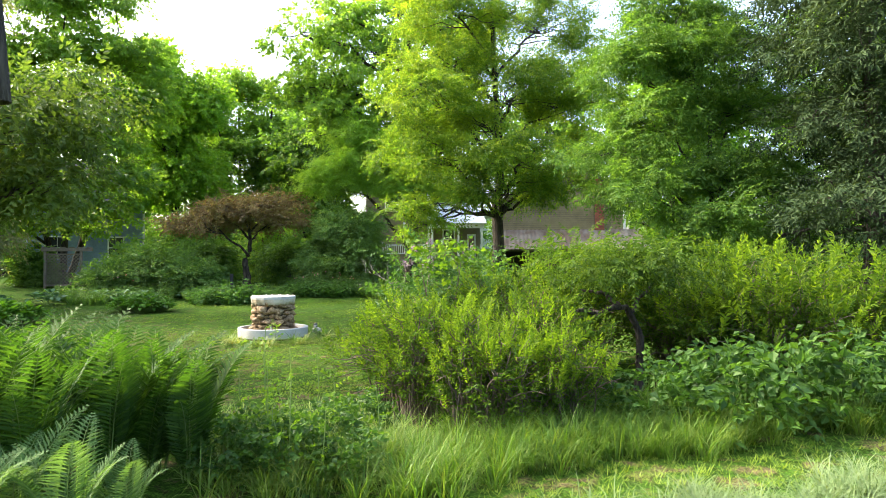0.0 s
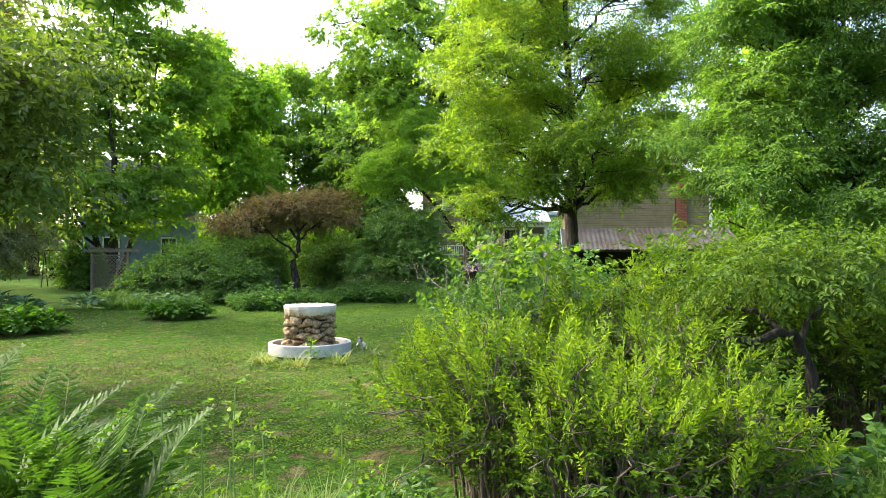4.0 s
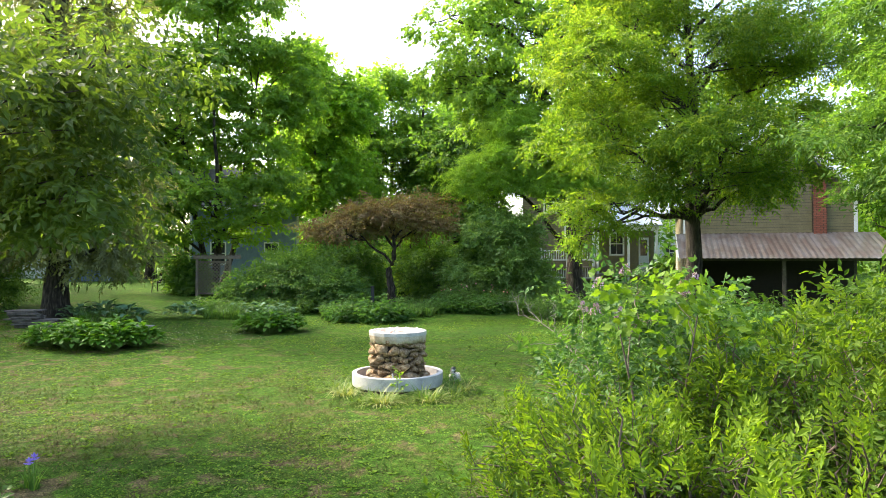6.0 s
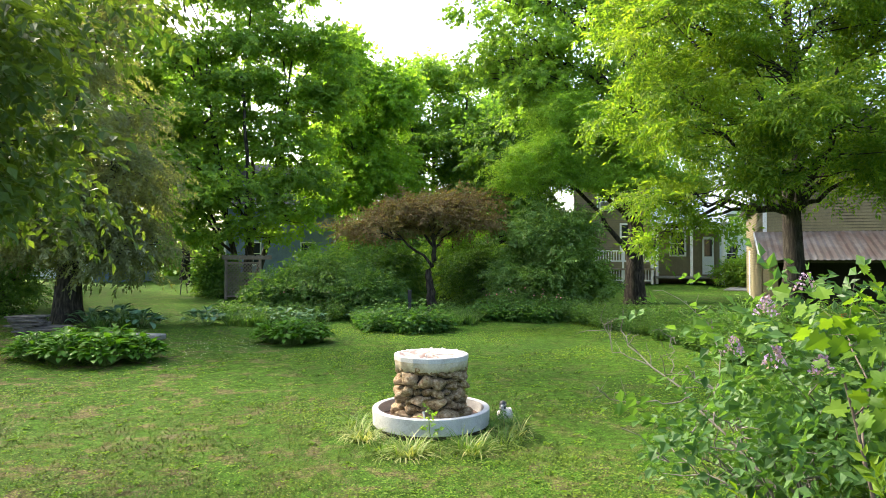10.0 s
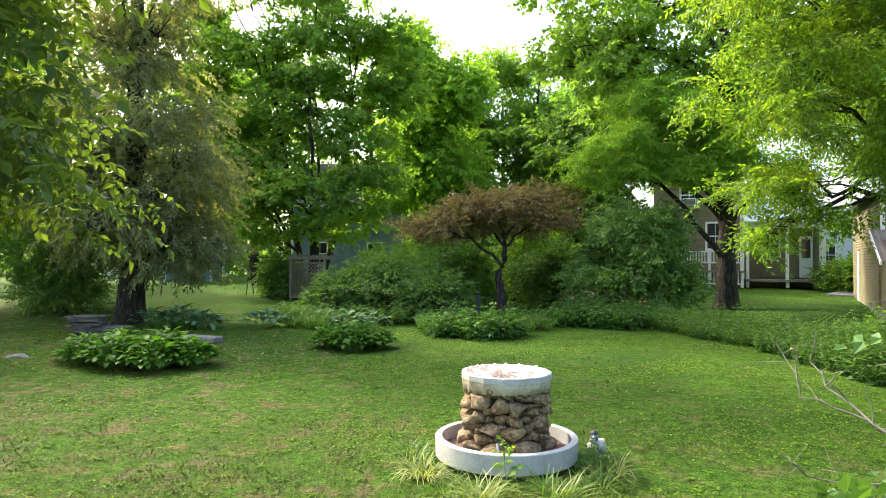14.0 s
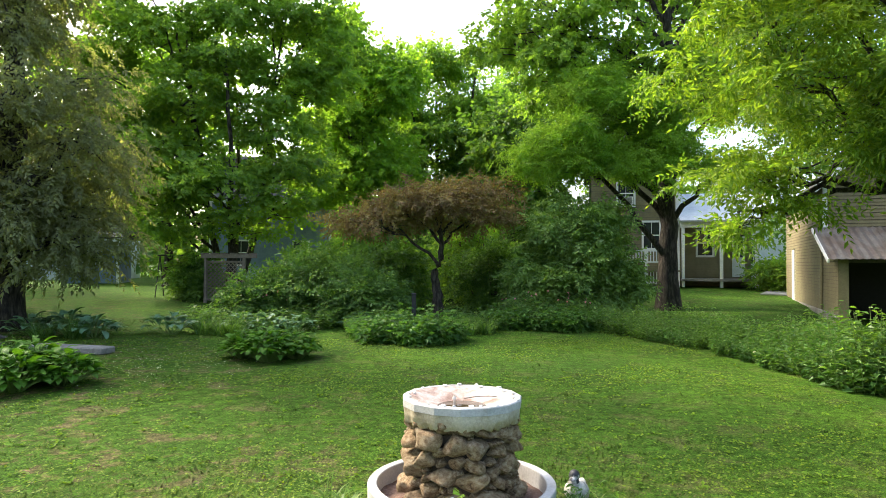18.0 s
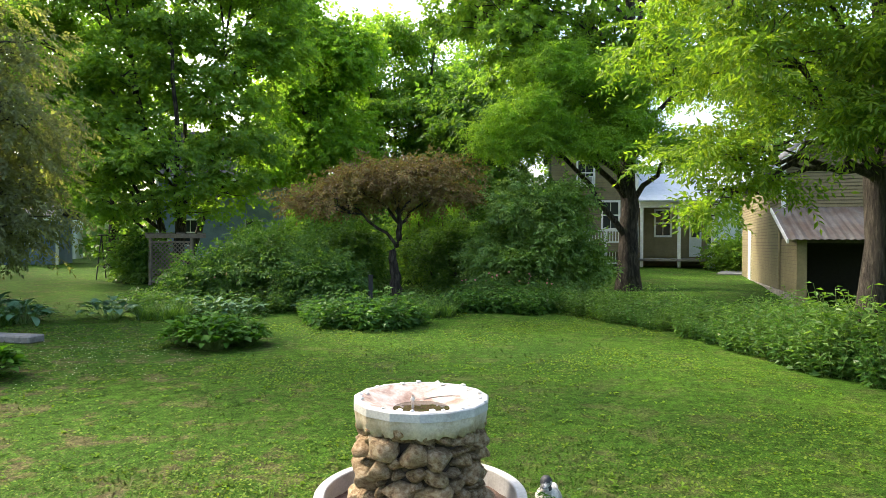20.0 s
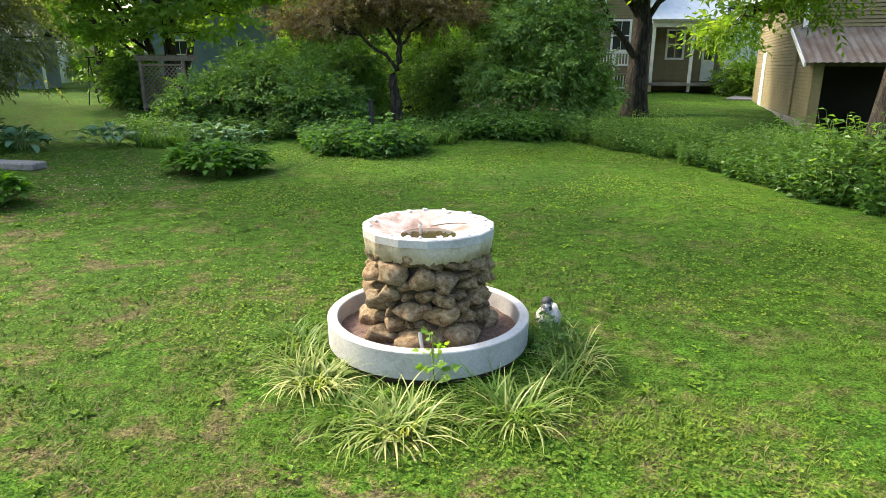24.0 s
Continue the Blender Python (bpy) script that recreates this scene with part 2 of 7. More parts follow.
WEED = leaf_material("weed_leaf", (0.022, 0.056, 0.013), (0.044, 0.1, 0.019), (0.095, 0.18, 0.032), 0.35, 0.5, 0.9)
HOSTA = leaf_material("hosta_leaf", (0.036, 0.1, 0.012), (0.065, 0.16, 0.016), (0.115, 0.23, 0.024), 0.3, 0.55, 1.0)
BLUE_HOSTA = leaf_material("blue_hosta_leaf", (0.075, 0.15, 0.08), (0.12, 0.215, 0.12), (0.19, 0.3, 0.17), 0.2, 0.55, 1.0)
FERN = leaf_material("fern_frond", (0.02, 0.052, 0.010), (0.04, 0.095, 0.013), (0.09, 0.175, 0.02), 0.4, 0.5, 0.8)
PALE_FERN = leaf_material("pale_fern_frond", (0.06, 0.12, 0.035), (0.10, 0.18, 0.055), (0.16, 0.25, 0.09), 0.3, 0.55, 1.2)
BARK = rough_material("bark", [(0.36, (0.015, 0.011, 0.008)), (0.5, (0.046, 0.036, 0.027)), (0.64, (0.11, 0.092, 0.073))], 16.0, 0.95, 1.0, 0.08, 45.0, stretch=(1, 1, 0.18))
TWIG = rough_material("twig_bark", [(0.3, (0.05, 0.036, 0.024)), (0.7, (0.13, 0.1, 0.075))], 9.0, 0.85, 0.4)
GREY_TWIG = rough_material("dead_twig", [(0.3, (0.09, 0.078, 0.062)), (0.7, (0.22, 0.2, 0.17))], 9.0, 0.85, 0.4)
STEM = plain("green_stem", (0.14, 0.22, 0.05), 0.6)
LILAC_FLOWER = leaf_material("lilac_floret", (0.17, 0.11, 0.26), (0.26, 0.18, 0.36), (0.38, 0.29, 0.46), 0.3)
IRIS_FLOWER = leaf_material("iris_petal", (0.12, 0.08, 0.5), (0.18, 0.13, 0.65), (0.3, 0.22, 0.75), 0.35)
WHITE_FLOWER = leaf_material("white_floret", (0.5, 0.52, 0.45), (0.65, 0.66, 0.6), (0.75, 0.75, 0.7), 0.2)
PINK_FLOWER = leaf_material("pink_petal", (0.55, 0.18, 0.28), (0.65, 0.28, 0.38), (0.75, 0.45, 0.5), 0.3)
ROCK = rough_material("field_stone", [(0.32, (0.075, 0.044, 0.02)), (0.42, (0.22, 0.14, 0.066)), (0.54, (0.36, 0.265, 0.15)), (0.7, (0.52, 0.44, 0.31))], 5.5, 0.85, 1.0, 0.02, 24.0, per_object=0.8)
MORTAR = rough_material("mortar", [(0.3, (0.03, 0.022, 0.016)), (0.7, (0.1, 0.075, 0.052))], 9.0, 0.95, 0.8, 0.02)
CONCRETE = rough_material("white_concrete", [(0.25, (0.32, 0.31, 0.285)), (0.45, (0.46, 0.455, 0.44)), (0.8, (0.55, 0.55, 0.545))], 5.0, 0.75, 0.25, 0.006, 60.0)
RIM_SIDE = rough_material("stained_concrete", [(0.28, (0.22, 0.16, 0.09)), (0.42, (0.4, 0.34, 0.24)), (0.6, (0.56, 0.51, 0.42))], 5.0, 0.85, 0.5, 0.01, 45.0)
BOWL = rough_material("rusty_bowl", [(0.28, (0.16, 0.09, 0.065)), (0.42, (0.3, 0.21, 0.17)), (0.54, (0.42, 0.35, 0.31)), (0.78, (0.52, 0.48, 0.45))], 7.0, 0.8, 0.3, 0.006, 40.0)
PEBBLE = rough_material("white_pebble", [(0.3, (0.52, 0.5, 0.46)), (0.7, (0.78, 0.76, 0.72))], 10.0, 0.6, 0.2)
GRAVEL = rough_material("red_brown_gravel", [(0.3, (0.085, 0.045, 0.03)), (0.5, (0.17, 0.1, 0.07)), (0.75, (0.3, 0.21, 0.17))], 40.0, 0.9, 0.9, 0.02, 130.0)
GRIT = rough_material("gravel_grain", [(0.3, (0.15, 0.08, 0.055)), (0.7, (0.34, 0.23, 0.175))], 20.0, 0.9, 0.3, per_island=0.7)
PIPE = plain("grey_pipe", (0.5, 0.5, 0.47), 0.45)
STEEL = plain("steel_pipe", (0.6, 0.6, 0.6), 0.3, 1.0)
WATER = water_material()
DUCK = rough_material("painted_duck", [(0.30, (0.04, 0.04, 0.045)), (0.37, (0.32, 0.3, 0.27)), (0.46, (0.55, 0.52, 0.46)), (0.7, (0.62, 0.6, 0.56))], 7.0, 0.75, 0.4, 0.006)
DUCK_HEAD = rough_material("painted_duck_head", [(0.5, (0.02, 0.022, 0.025)), (0.56, (0.05, 0.05, 0.05)), (0.6, (0.5, 0.48, 0.45))], 9.0, 0.6, 0.3, 0.004)
SLAB = rough_material("grey_slab", [(0.3, (0.13, 0.12, 0.105)), (0.7, (0.29, 0.27, 0.24))], 5.0, 0.85, 0.5, 0.01)
DARK_BOARD = rough_material("weathered_board", [(0.3, (0.06, 0.05, 0.045)), (0.7, (0.16, 0.14, 0.125))], 7.0, 0.85, 0.4, per_object=0.5)
GREY_WOOD = rough_material("grey_lattice_wood", [(0.3, (0.16, 0.12, 0.09)), (0.7, (0.29, 0.235, 0.18))], 7.0, 0.85, 0.4)
TAN = rough_material("tan_clapboard", [(0.3, (0.16, 0.135, 0.068)), (0.7, (0.225, 0.19, 0.098))], 3.0, 0.7, 0.2, 0.004)
BLUE_GREY = rough_material("blue_grey_siding", [(0.3, (0.14, 0.2, 0.31)), (0.7, (0.22, 0.29, 0.41))], 2.0, 0.7, 0.2, 0.004)
WHITE = rough_material("white_trim_paint", [(0.3, (0.7, 0.7, 0.68)), (0.7, (0.8, 0.8, 0.79))], 4.0, 0.55, 0.1, 0.003)
PALE_SIDING = rough_material("pale_siding", [(0.3, (0.62, 0.64, 0.66)), (0.7, (0.72, 0.74, 0.76))], 3.0, 0.6, 0.1, 0.003)
RUST = rough_material("rusty_sheet_metal", [(0.32, (0.11, 0.07, 0.05)), (0.46, (0.15, 0.118, 0.096)), (0.58, (0.19, 0.172, 0.155)), (0.75, (0.26, 0.25, 0.24))], 2.2, 0.55, 0.3, 0.006, 18.0, 0.25, stretch=(1, 0.2, 1))
SHINGLE = rough_material("dark_shingle", [(0.3, (0.05, 0.05, 0.055)), (0.7, (0.11, 0.11, 0.115))], 8.0, 0.9, 0.5)
PALE_ROOF = rough_material("pale_metal_roof", [(0.3, (0.45, 0.48, 0.52)), (0.7, (0.6, 0.63, 0.66))], 3.0, 0.5, 0.1)
BRICK = rough_material("red_brick", [(0.3, (0.22, 0.07, 0.045)), (0.7, (0.36, 0.13, 0.085))], 8.0, 0.85, 0.3, per_object=0.5)
FOUNDATION = rough_material("stone_foundation", [(0.3, (0.17, 0.15, 0.13)), (0.7, (0.34, 0.31, 0.28))], 4.0, 0.9, 0.8, 0.03)
SHADED_INSIDE = plain("lean_to_shade", (0.035, 0.03, 0.027), 0.9)
ASPHALT = rough_material("asphalt", [(0.3, (0.16, 0.16, 0.17)), (0.7, (0.24, 0.24, 0.25))], 3.0, 0.9, 0.4)
BLACK_METAL = plain("black_metal", (0.02, 0.02, 0.022), 0.5)
RED_PAINT = plain("red_paint", (0.4, 0.04, 0.02), 0.5)
GREEN_PAINT = plain("green_plastic", (0.02, 0.2, 0.07), 0.5)
CAR_PAINT = plain("dark_car_paint", (0.03, 0.035, 0.05), 0.25, 0.3)
GLASS = glass_material()


# ---- mesh helpers ----
def mesh_np(name, verts, faces, smooth_shade=False):
    """A mesh from arrays: faces of one size, or a list of such arrays."""
    verts = np.asarray(verts, np.float32)
    groups = faces if isinstance(faces, list) else [faces]
    groups = [np.asarray(f, np.int32) for f in groups if len(f)]
    me = bpy.data.meshes.new(name)
    me.vertices.add(len(verts))
    me.vertices.foreach_set("co", verts.ravel())
    loops = np.concatenate([f.ravel() for f in groups])
    sizes = np.concatenate([np.full(len(f), f.shape[1], np.int32) for f in groups])
    me.loops.add(len(loops))
    me.loops.foreach_set("vertex_index", loops)
    me.polygons.add(len(sizes))
    me.polygons.foreach_set("loop_start", np.concatenate([[0], np.cumsum(sizes)[:-1]]).astype(np.int32))
    me.polygons.foreach_set("use_smooth", np.full(len(sizes), smooth_shade))
    me.update(calc_edges=True)
    return me


def thing(name, at, label, category, group="", kind=""):
    ob = new(name)
    ob.empty_display_size = 0.1
    ob.location = at
    return tagged(ob, label, category, group, kind)


def part(name, me, material, parent, label="", kind=""):
    if isinstance(me, bmesh.types.BMesh):
        bm, me = me, bpy.data.meshes.new(name)
        bm.to_mesh(me)
        bm.free()
    if not me.materials:
        me.materials.append(material)
    ob = new(name, me)
    if parent is not None:
        ob.parent = parent
    return tagged(ob, label, "", "", kind)


def box(bm, x0, x1, y0, y1, z0, z1, m=None):
    """Adds a box to bm; returns its vertices."""
    vs = [bm.verts.new((x, y, z)) for x in (x0, x1) for y in (y0, y1) for z in (z0, z1)]
    for f in ((0, 1, 3, 2), (4, 6, 7, 5), (0, 4, 5, 1), (2, 3, 7, 6), (0, 2, 6, 4), (1, 5, 7, 3)):
        bm.faces.new([vs[i] for i in f])
    if m is not None:
        bmesh.ops.transform(bm, matrix=m, verts=vs)
    return vs


def boxed(x0, x1, y0, y1, z0, z1, bevel=0.0):
    bm = bmesh.new()
    box(bm, x0, x1, y0, y1, z0, z1)
    if bevel:
        bmesh.ops.bevel(bm, geom=list(bm.edges), offset=bevel, segments=1, affect="EDGES", profile=0.5)
    return bm


def tube_np(points, radii, sides=6):
    """A tapered tube along points, as arrays."""
    p = np.asarray(points, float)
    r = np.asarray(radii, float)
    d = np.gradient(p, axis=0)
    d /= np.linalg.norm(d, axis=1)[:, None] + 1e-9
    ref = np.where(np.abs(d[:, 2:3]) > 0.9, [[1.0, 0, 0]], [[0, 0, 1.0]])
    u = np.cross(d, ref)
    u /= np.linalg.norm(u, axis=1)[:, None] + 1e-9
    w = np.cross(d, u)
    a = np.linspace(0, 2 * math.pi, sides, endpoint=False)
    ring = u[:, None, :] * np.cos(a)[None, :, None] + w[:, None, :] * np.sin(a)[None, :, None]
    v = (p[:, None, :] + ring * r[:, None, None]).reshape(-1, 3)
    i = np.arange(len(p) - 1)[:, None] * sides
    j = np.arange(sides)[None, :]
    k = (j + 1) % sides
    f = np.stack([i + j, i + k, i + sides + k, i + sides + j], -1).reshape(-1, 4)
    return v, f


def join_np(pieces):
    vs, fs, n = [], [], 0
    for v, f in pieces:
        vs.append(v)
        fs.append(f + n)
        n += len(v)
    return np.concatenate(vs), np.concatenate(fs)


def bend(a, b, sag=0.0, n=6, wob=0.0):
    """A curved line from a to b: rises first where sag > 0; wob: random waver."""
    a, b = np.asarray(a, float), np.asarray(b, float)
    s = np.linspace(0, 1, n)[:, None]
    p = a + (b - a) * s
    p[:, 2:3] += sag * np.sin(s * math.pi)
    p[1:-1] += rng.normal(0, 1, (n - 2, 3)) * wob
    return p


# ---- leaf sprays ----
def leaf_set(base, along, width_dir, length, width, fold=0.25, cup=0.0):
    """Rhombic folded leaves, two triangles each. Arrays: base (n,3), unit along, unit width_dir."""
    n = len(base)
    up = np.cross(along, width_dir)
    L, W = np.asarray(length)[:, None], np.asarray(width)[:, None]
    mid = base + along * L * 0.42
    v = np.stack([base, mid + width_dir * W + up * W * fold, base + along * L - up * L * cup, mid - width_dir * W + up * W * fold], 1)
    i = np.arange(n)[:, None] * 4
    f = np.concatenate([i + [[0, 1, 2]], i + [[0, 2, 3]]])
    return v.reshape(-1, 3), f


def unit(v):
    return v / (np.linalg.norm(v, axis=-1, keepdims=True) + 1e-9)


def spray(r, n, length, leaf, wide, droop=0.3, pairs=False, spread=55, taper=0.3, jitter=0.25):
    """A twig along +x with n leaves, as arrays."""
    s = np.linspace(0.12, 1.0, n) if not pairs else np.repeat(np.linspace(0.15, 1.0, (n + 1) // 2), 2)[:n]
    p = np.stack([s * length, np.zeros(n), -droop * length * s ** 2], 1)
    side = np.where(np.arange(n) % 2 == 0, 1.0, -1.0)
    ang = np.radians(spread + r.normal(0, 12, n)) * side
    ang[-1] *= 0.15
    tilt = r.normal(-0.15, jitter, n) - droop * 1.2 * s
    a = unit(np.stack([np.cos(ang), np.sin(ang), tilt], 1))
    w = unit(np.cross(np.tile([0.0, 0.0, 1.0], (n, 1)) + r.normal(0, jitter, (n, 3)), a))
    L = leaf * (1 - taper * np.abs(s - 0.55)) * r.uniform(0.75, 1.2, n)
    return leaf_set(p, a, w, L, L * wide, 0.25, 0.12)


def tufted(r, leaves, length, leaf, wide, n):
    """A twig's end: long compound leaves that fan out flat and droop, as arrays."""
    pieces = []
    for k in range(leaves):
        a = math.radians(-115 + 230 * (k + r.uniform(-0.3, 0.3)) / max(1, leaves - 1))
        v, f = spray(r, n, length * r.uniform(0.75, 1.15), leaf, wide, r.uniform(0.35, 0.7), True, 62, 0.4, 0.3)
        m = np.array(Matrix.Rotation(a, 3, "Z") @ Matrix.Rotation(-r.uniform(0.0, 0.5), 3, "Y") @ Matrix.Rotation(r.normal(0, 0.3), 3, "X"))
        pieces.append((v @ m.T, f))
    return join_np(pieces)


def lobed_leaf(L):
    """A five-lobed maple leaf, stalk at the origin, along +x, slightly folded."""
    out = [(0, 0), (-0.06, 0.22), (0.16, 0.24), (0.1, 0.5), (0.36, 0.42), (0.5, 0.52), (0.6, 0.22), (0.78, 0.2), (1.0, 0.0)]
    rim = out + [(x, -y) for x, y in out[-2:0:-1]]
    v = np.array([(x * L, y * L, 0.14 * abs(y) * L - 0.12 * x * x * L) for x, y in rim] + [(0.38 * L, 0, -0.02 * L)])
    n = len(rim)
    f = np.array([(i, (i + 1) % n, n) for i in range(n)])
    return v, f


def lobed_spray(r, n, length, leaf):
    """A shoot along +x with pairs of long-stalked lobed leaves."""
    pieces = []
    for k in range(n):
        s = 0.2 + 0.8 * (k // 2) / max(1, (n - 1) // 2)
        a = (1 if k % 2 else -1) * r.uniform(0.6, 1.2) if k < n - 1 else 0.0
        tilt = r.uniform(-0.5, 0.1)
        m = np.array((Matrix.Translation((s * length, 0, 0)) @ Matrix.Rotation(a, 4, "Z") @ Matrix.Rotation(-tilt, 4, "Y") @ Matrix.Rotation(r.normal(0, 0.3), 4, "X") @ Matrix.Translation((leaf * 0.35, 0, 0))))
        v, f = lobed_leaf(leaf * r.uniform(0.7, 1.15))
        pieces.append((v @ m[:3, :3].T + m[:3, 3], f))
    return join_np(pieces)


def sprays(kind, seed=1, count=5):
    """Templates of one kind of foliage."""
    r = np.random.default_rng(seed)
    make = {
        "walnut": lambda: tufted(r, 5, 0.42, 0.128, 0.19, 11),
        "maple": lambda: spray(r, 7, 0.42, 0.19, 0.42, 0.28, True, 55, 0.2, 0.4),
        "far": lambda: spray(r, 7, 0.8, 0.34, 0.36, 0.25, False, 60, 0.2, 0.45),
        "cedar": lambda: spray(r, 11, 0.42, 0.13, 0.24, 0.45, False, 45, 0.4, 0.45),
        "small": lambda: spray(r, 11, 0.3, 0.07, 0.24, 0.12, False, 50, 0.3, 0.4),
        "shoot": lambda: spray(r, 15, 0.3, 0.078, 0.19, -0.02, False, 40, 0.55, 0.3),
        "bush": lambda: spray(r, 8, 0.3, 0.115, 0.27, 0.25, False, 58, 0.2, 0.35),
        "needle": lambda: spray(r, 11, 0.4, 0.12, 0.15, 0.1, False, 50, 0.3, 0.5),
        "perennial": lambda: spray(r, 9, 0.3, 0.145, 0.155, 0.25, True, 60, 0.3, 0.4),
        "peony": lambda: spray(r, 7, 0.24, 0.14, 0.26, 0.3, True, 55, 0.2, 0.4),
        "lilac": lambda: spray(r, 8, 0.3, 0.095, 0.34, 0.2, True, 55, 0.2, 0.4),
        "big_maple": lambda: lobed_spray(r, 5, 0.2, 0.115),
    }[kind]
    return [make() for _ in range(count)]


def scattered(templates, pos, direction, scale, r, roll=0.5):
    """Sets the templates at pos, their twigs along direction; returns arrays."""
    pos, x = np.asarray(pos, float), unit(np.asarray(direction, float))
    up = np.tile([0.0, 0.0, 1.0], (len(pos), 1)) + r.normal(0, roll, (len(pos), 3))
    y = unit(np.cross(up, x))
    z = np.cross(x, y)
    rot = np.stack([x, y, z], 2) * np.asarray(scale)[:, None, None]
    which = r.integers(0, len(templates), len(pos))
    vs, fs, n = [], [], 0
    for k, (tv, tf) in enumerate(templates):
        sel = np.where(which == k)[0]
        if not len(sel):
            continue
        v = np.einsum("nij,mj->nmi", rot[sel], tv) + pos[sel][:, None, :]
        f = tf[None] + (np.arange(len(sel)) * len(tv))[:, None, None] + n
        vs.append(v.reshape(-1, 3))
        fs.append(f.reshape(-1, tf.shape[1]))
        n += len(sel) * len(tv)
    return np.concatenate(vs), np.concatenate(fs)


def clumps(blob, per, r, flat=0.6, thick=0.42):
    """Clump centres in the outer half of an ellipsoid, uneven, and the way outwards."""
    c, rad = np.array(blob[:3], float), np.array(blob[3:6], float)
    d = unit(r.normal(0, 1, (per, 3)))
    d[:, 2] = np.where(d[:, 2] < -0.5, -d[:, 2] * 0.5, d[:, 2])
    s = 1.0 - thick * 1.3 * r.random(per) ** 1.2
    s *= r.uniform(0.85, 1.16, per)
    return c + d * rad * s[:, None], d


def foliage(blobs, kind, r, clump_n, spray_n, size, scale=1.0, droop=0.25, flat=0.55, thick=0.42, seed=1):
    """Sprays gathered in clumps within blobs. Returns arrays and the clump centres of each blob."""
    P, D, centres = [], [], []
    vol = np.array([b[3] * b[4] + b[4] * b[5] + b[3] * b[5] for b in blobs])
    share = vol / vol.sum()
    for b, w in zip(blobs, share):
        k = max(3, int(clump_n * w))
        c, d = clumps(b, k, r, flat, thick)
        centres.append(c)
        m = max(2, int(spray_n * w / k))
        off = np.clip(r.normal(0, 1, (k, m, 3)), -1.7, 1.7) * size * np.array([1, 1, flat]) * r.uniform(0.6, 1.3, (k, 1, 1))
        p = c[:, None, :] + off
        way = d[:, None, :] * 0.7 + off / (size * 2.2) + r.normal(0, 0.45, off.shape)
        way[..., 2] = way[..., 2] * 0.6 - droop
        P.append(p.reshape(-1, 3))
        D.append(way.reshape(-1, 3))
    P, D = np.concatenate(P), np.concatenate(D)
    v, f = scattered(sprays(kind, seed), P, D, r.uniform(0.75, 1.25, len(P)) * scale, r)
    return v, f, centres


def tree(name, base, trunk, r0, blobs, kind, leaf, label, clump_n, spray_n, size, scale=1.0, droop=0.25, flat=0.55,
         bark=None, seed=1, stems=1, category="tree", group="", thick=0.42, extra=None, limb_r=0.32, twigs=5):
    """A tree: tapered trunk(s), a limb with its boughs to each mass of leaves, and crowns of leaf sprays.
    trunk: offsets from the base up the stem. extra: [(blobs, kind, leaf, clump_n, spray_n, size)] for foliage of another colour."""
    r = np.random.default_rng(seed)
    bark = bark or BARK
    bx, by = base
    bz = gzf(bx, by)
    root = thing(name, (bx, by, bz), label, category, group)
    o = np.array([bx, by, bz])
    t = np.array([(0, 0, -0.15)] + list(trunk), float)
    s = np.linspace(0, 1, len(t))
    ss = np.linspace(0, 1, len(t) * 3)
    line = np.stack([np.interp(ss, s, t[:, i]) for i in range(3)], 1)
    line[2:-1] += r.normal(0, r0 * 0.12, (len(line) - 3, 3)) * [1, 1, 0]
    lines = []
    for k in range(stems):
        q = line.copy()
        if stems > 1:
            a = 2 * math.pi * k / stems + seed
            lean = np.array([math.cos(a), math.sin(a), 0]) * (r0 * 0.9 + ss[:, None] ** 1.2 * t[-1, 2] * 0.16)
            q = q + lean
        rr = r0 * (1 - 0.72 * ss) * (1 + 0.35 * np.exp(-ss * 18)) * (0.72 if stems > 1 else 1)
        v, f = tube_np(q, rr, 18)
        ridge = r.uniform(0.9, 1.1, 18)
        c = np.repeat(q, 18, 0)
        wob = np.tile(ridge, len(q))[:, None] * r.uniform(0.97, 1.03, (len(v), 1))
        v = c + (v - c) * wob
        part("trunk", mesh_np("trunk", v, f, True), bark, root)
        lines.append((q, rr))
    sets = [(blobs, kind, leaf, clump_n, spray_n, size)] + list(extra or [])
    for si, (bl, kd, lf, cn, sn, sz) in enumerate(sets):
        local = [(b[0] - bx, b[1] - by, b[2] - bz, *b[3:6]) for b in bl]
        v, f, centres = foliage(local, kd, r, cn, sn, sz, scale, droop, flat, thick, seed + si)
        part("crown", mesh_np("crown", v, f), lf, root)
        for b, cs in zip(local, centres):
            c = np.array(b[:3])
            q, rr = lines[int(np.argmin([np.linalg.norm(l[-1][:2] - c[:2]) for l, _ in lines]))]
            want = max(t[1][2] * 0.8, c[2] - 0.55 * np.linalg.norm(c[:2]) - 0.4 * b[5])
            i = int(np.argmin(np.abs(q[:, 2] - want)))
            i = min(max(i, 2), len(q) - 2)
            end = c + r.normal(0, 0.1, 3) * b[3]
            n = 8
            p = bend(q[i], end, 0.12 * np.linalg.norm(end - q[i]), n, 0.03 * np.linalg.norm(end - q[i]))
            lr = min(rr[i] * 0.8, max(0.03, limb_r * r0))
            pieces = [tube_np(p, np.linspace(lr, lr * 0.3, n), 6)]
            for cc in cs[r.permutation(len(cs))[:twigs + int(len(cs) * 0.25)]]:
                j = int(r.integers(n // 2, n))
                pieces.append(tube_np(bend(p[j], cc, 0.05, 5, 0.06), np.linspace(lr * 0.32, lr * 0.08, 5), 4))
            v, f = join_np(pieces)
            part("limb", mesh_np("limb", v, f, True), bark, root)
    return root


